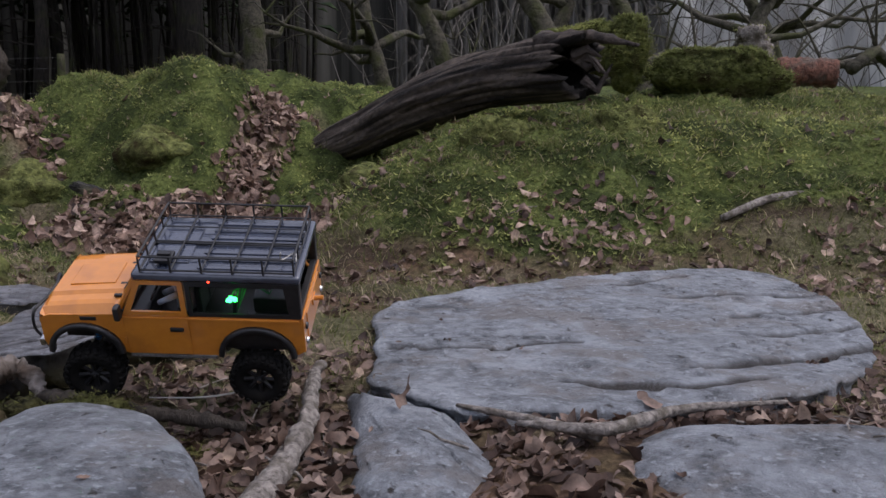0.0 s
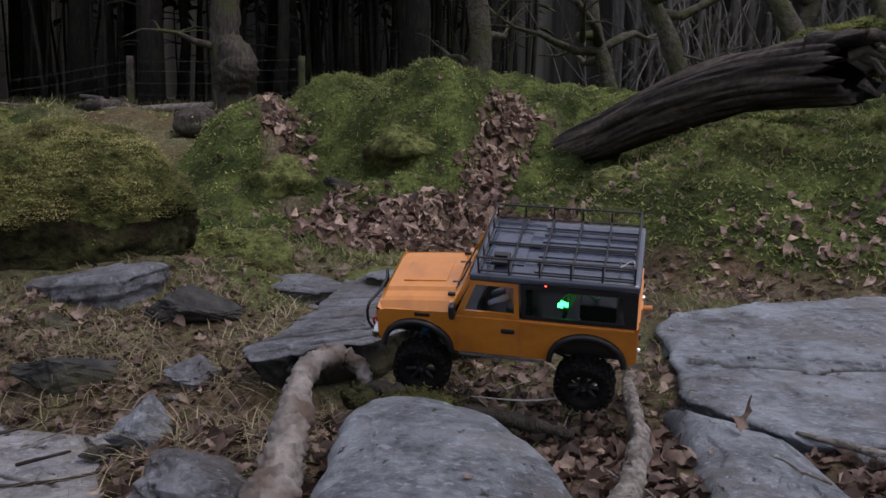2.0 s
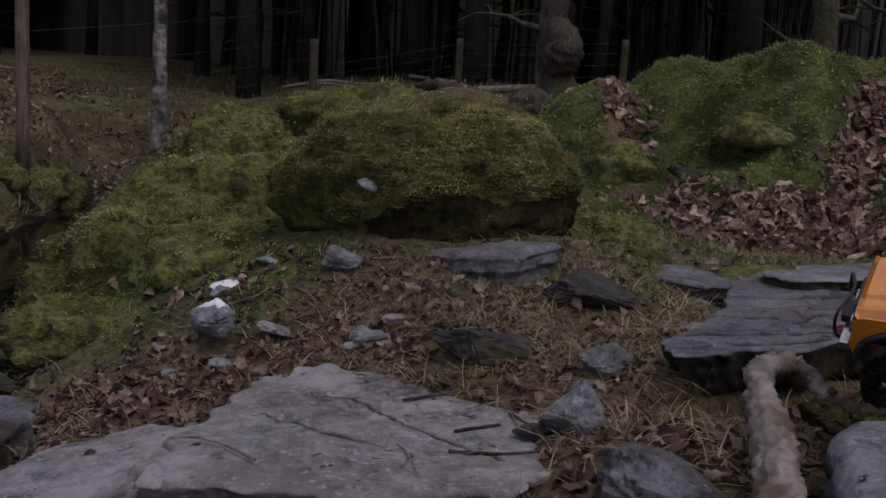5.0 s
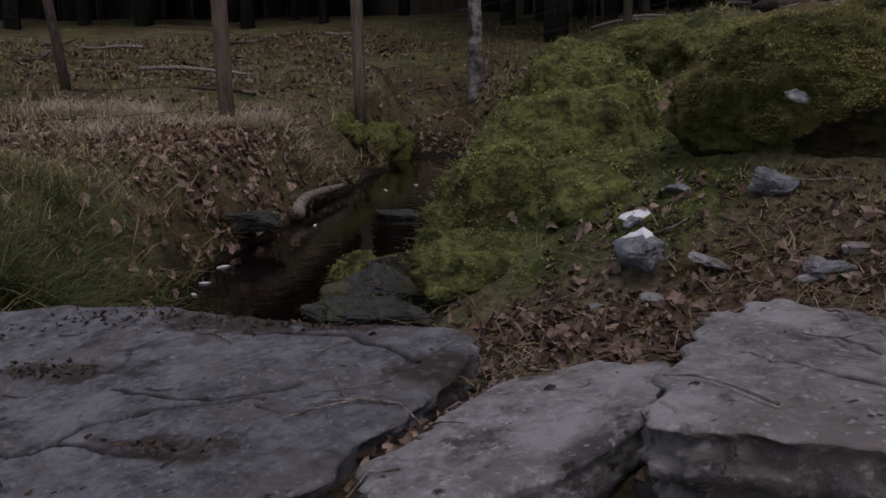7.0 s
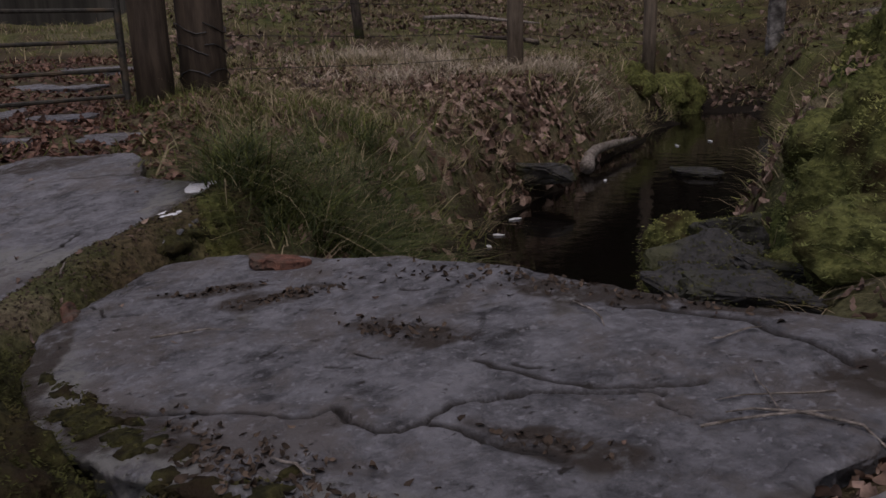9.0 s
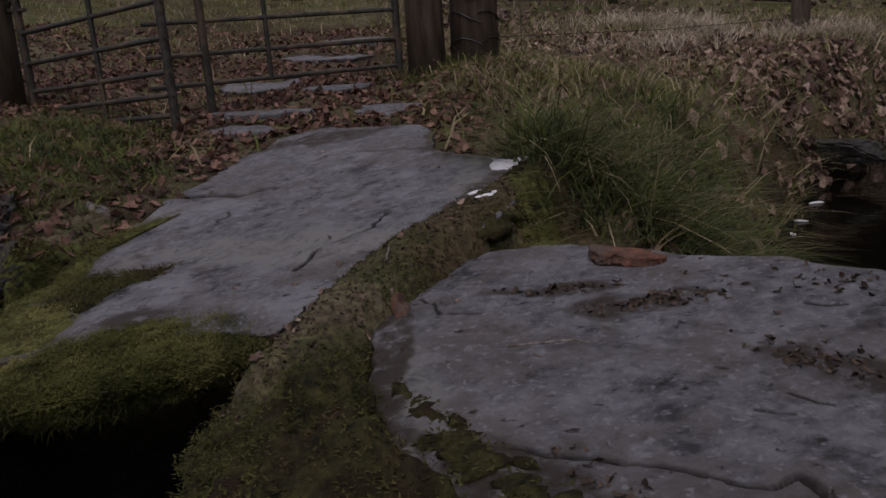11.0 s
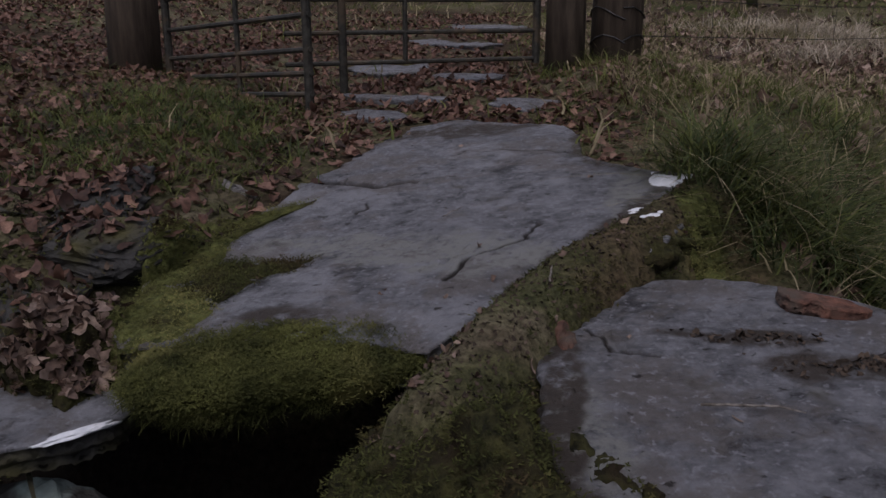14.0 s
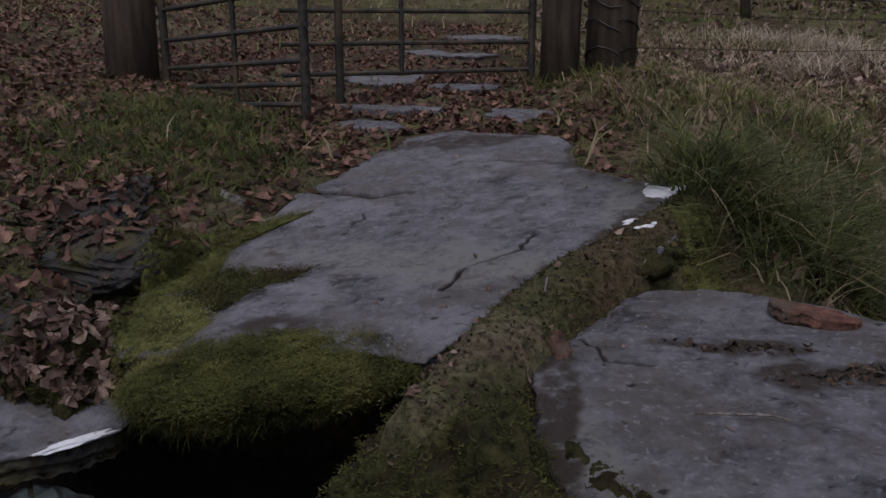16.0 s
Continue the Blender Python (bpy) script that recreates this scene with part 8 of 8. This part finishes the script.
P, N, r = sample(16000, (-5.2, -2.9, -2.0, -0.9), lambda x, y: np.clip(0.15 + 0.8 * step(0.0, 0.3, vnoise(x, y, 3.5, 59, 3)), 0, 1), 36, ("ground", "rock"))
blades("moss", P, N, r, (0.006, 0.02), (0.004, 0.009), 1.6, M_TUFTDARK, "dark moss among the stones beside the slab", 1, 0.4, 4, 0.012, 0.2, 0.3)
litter("ground_debris", P[::2], N[::2], r, (0.008, 0.03), "dark crumbs of bark and leaf beside the slab", 0.6, 0.002, M_CRUMB, True)

# twigs
rg = random.Random(12)
made = 0
TWIG_ZONES = ((-0.5, 1.4, 0.95, 1.4, 26), (-1.6, -0.7, 0.75, 1.6, 24), (-3.0, -1.6, -0.3, 0.9, 16), (-0.3, 2.0, 2.4, 3.2, 14), (-4.8, -2.8, -0.8, 0.1, 10), (-2.2, -1.2, 0.9, 1.6, 14), (-1.8, -1.5, 0.45, 1.05, 30), (-2.0, -1.6, 0.55, 0.9, 12))
for x0, x1, y0, y1, n in TWIG_ZONES:
    for k in range(n):
        x, y, a, ln = rg.uniform(x0, x1), rg.uniform(y0, y1), rg.uniform(0, 6.28), rg.uniform(0.05, 0.16)
        pts = []
        for s in range(5):
            got = settle(x, y)
            if not got:
                break
            pts.append(got[0] + Vector((0, 0, 0.004 + 0.006 * rg.random())))
            x, y, a = x + math.cos(a) * ln / 4, y + math.sin(a) * ln / 4, a + rg.uniform(-0.35, 0.35)
        if got and ("slab" in got[2] or "front" in got[2]) and rg.random() < 0.7:
            continue
        if len(pts) == 5 and max(p.z for p in pts) - min(p.z for p in pts) < 0.06:
            w = rg.uniform(0.001, 0.0024)
            ob = part("twig", limb(bmesh.new(), pts, [w, w, w * 0.9, w * 0.8, w * 0.4], 5, 0.15, rg), M_STICK, None, "", True)
            tagged(ob, "thin dry fallen twig on the ground", "twig", "fallen twigs")


# ---- snow, rotten bark, debris on the slabs ----
def crust(name, outline, over, thick, material, label, category, seed, group=""):
    """A small uneven patch that lies on the surface below it."""
    pts = sweep([(*p, 0) for p in (*outline, outline[0])], 49)[:-1]
    cx, cy = sum(p.x for p in pts) / 48, sum(p.y for p in pts) / 48
    verts, faces, rings = [], [], 7
    mid = settle(cx, cy)
    over = mid[0].z if mid else over
    for i in range(rings + 1):
        f = i / rings
        for k, p in enumerate(pts):
            w = f * (1 + 0.22 * noise.noise(Vector((math.cos(k / 48 * 6.28) * 2.5, math.sin(k / 48 * 6.28) * 2.5, seed))) + 0.14 * noise.noise(Vector((math.cos(k / 48 * 6.28) * 8, math.sin(k / 48 * 6.28) * 8, seed))))
            x, y = cx + (p.x - cx) * w, cy + (p.y - cy) * w
            got = settle(x, y)
            z = min(max(got[0].z if got else over, over - 0.015), over + 0.015) + thick * (1 - f ** 3) * (1 + 0.5 * noise.noise(Vector((x * 45, y * 45, seed)))) - (0.004 if i == rings else 0)
            verts.append((x, y, z))
    for i in range(rings):
        for k in range(48):
            a, b = i * 48 + k, i * 48 + (k + 1) % 48
            faces.append((a, b, b + 48, a + 48))
    return tagged(raw(name, verts, faces, material), label, category, group)


SNOW = "patches of old snow"
for k, (x, y) in enumerate(((-4.53, 1.44), (-4.7, 1.57), (-4.96, 1.79), (-5.26, 1.97), (-5.64, 2.75), (-6.59, 3.98), (-6.64, 4.33))):
    ob = stone("ice_shard", (x, y, WATER_Z + 0.004), (0.022 + 0.008 * (k % 3), 0.009, 0.006), M_SNOW, "thin shard of ice at the water's edge", "ice", 40 + 25 * k, 0, 400 + k, 0.3, 0.0, 3, "ice along the stream", 0.08)
crust("snow_patch", [(-3.61, 0.07), (-3.66, 0.1), (-3.61, 0.13), (-3.56, 0.165), (-3.53, 0.18), (-3.51, 0.14), (-3.53, 0.09), (-3.56, 0.07)], 0.1, 0.006, M_SNOW, "small white patch of old snow on the slab", "snow", 1.0, SNOW)
for k, (x, y, rx, ry) in enumerate(((-3.385, 0.0, 0.016, 0.022), (-3.36, -0.012, 0.006, 0.012), (-3.28, 0.012, 0.012, 0.02), (-3.3, 0.03, 0.008, 0.009), (-3.265, -0.012, 0.006, 0.01))):
    crust("snow_patch", [(x - rx, y), (x - 0.4 * rx, y + ry), (x + rx, y + 0.3 * ry), (x + 0.5 * rx, y - ry)], 0.08, 0.003, M_SNOW, "thin remains of melting snow", "snow", 2.0 + k, SNOW)
crust("snow_patch", [(-1.77, 1.18), (-1.77, 1.23), (-1.72, 1.23), (-1.71, 1.19)], 0.3, 0.005, M_SNOW, "cap of snow on a stone", "snow", 4.0, SNOW)
stone("snow_patch", (-1.665, 1.6, 0.51), (0.026, 0.008, 0.013), M_SNOW, "scrap of snow on the mossy boulder", "snow", 12, 20, 61, 0.4, 0.0, 3, SNOW, 0.1)
crust("snow_patch", [(-1.92, 1.35), (-1.92, 1.40), (-1.87, 1.41), (-1.86, 1.36)], 0.37, 0.006, M_SNOW, "small patch of snow in the grass", "snow", 5.0, SNOW)
for k, (x, y) in enumerate(((-3.17, 0.0), (-3.25, 0.06), (-3.33, 0.12), (-3.42, 0.18))):
    stone("moss_clump", (x, y, 0.045 + 0.03 * (-3.1 - x)), (0.075, 0.035, 0.035), M_MOSSDARK, "olive moss over the slab's broken edge", "moss", 140, 0, 410 + k, 0.4, 0.0, 4, "moss clumps", 0.1)
stone("ice_strip", (-2.757, -1.005, -0.112), (0.06, 0.011, 0.005), M_SNOW, "pale rim of ice along the stone's edge", "ice", -48, 0, 9, 0.5, 0.0, 4, SNOW, 0.15)
BITS = "bits of rotten wood on the slabs"
for k, (outline, up) in enumerate((([(-3.09, 0.13), (-3.06, 0.19), (-3.0, 0.245), (-2.92, 0.285), (-2.86, 0.28), (-2.9, 0.23), (-2.97, 0.17), (-3.03, 0.13)], 0.034),
                                    ([(-2.93, 0.14), (-2.88, 0.19), (-2.83, 0.25), (-2.8, 0.24), (-2.82, 0.18), (-2.86, 0.13)], 0.024))):
    mx, my = sum(p[0] for p in outline) / len(outline), sum(p[1] for p in outline) / len(outline)
    got = settle(mx, my)
    slab("rotten_bark", outline, (got[0].z if got else 0.07) + up, up + 0.008, M_BARKCHIP, "slab of reddish rotten bark on the stone", "bark", seed=90 + k, rough=0.014, rings=24, seg=90, edge=0.008, ragged=0.05, under=-0.04, group=BITS)
crust("bark_chip", [(-2.88, -0.23), (-2.84, -0.21), (-2.78, -0.22), (-2.77, -0.24), (-2.84, -0.25)], 0.05, 0.01, M_BARKCHIP, "flat chip of brown bark", "bark", 9.0, BITS)
for k, run in enumerate((((-1.21, 1.13), (-1.14, 1.22), (-1.07, 1.29)), ((-1.06, 1.05), (-1.02, 1.12)), ((-1.02, 0.97), (-0.96, 1.0), (-0.91, 1.05)), ((-1.03, 1.17), (-0.95, 1.09), (-0.88, 1.03)))):
    pts = [settle(x, y) for x, y in run]
    if all(pts):
        dead_wood("twig", [p[0] + Vector((0, 0, 0.003)) for p in pts], [0.003, 0.002], M_ROT, "dark wet twig lying on the pale slab", "twig", 7, 16, 0.3, 60 + k, "fallen twigs")
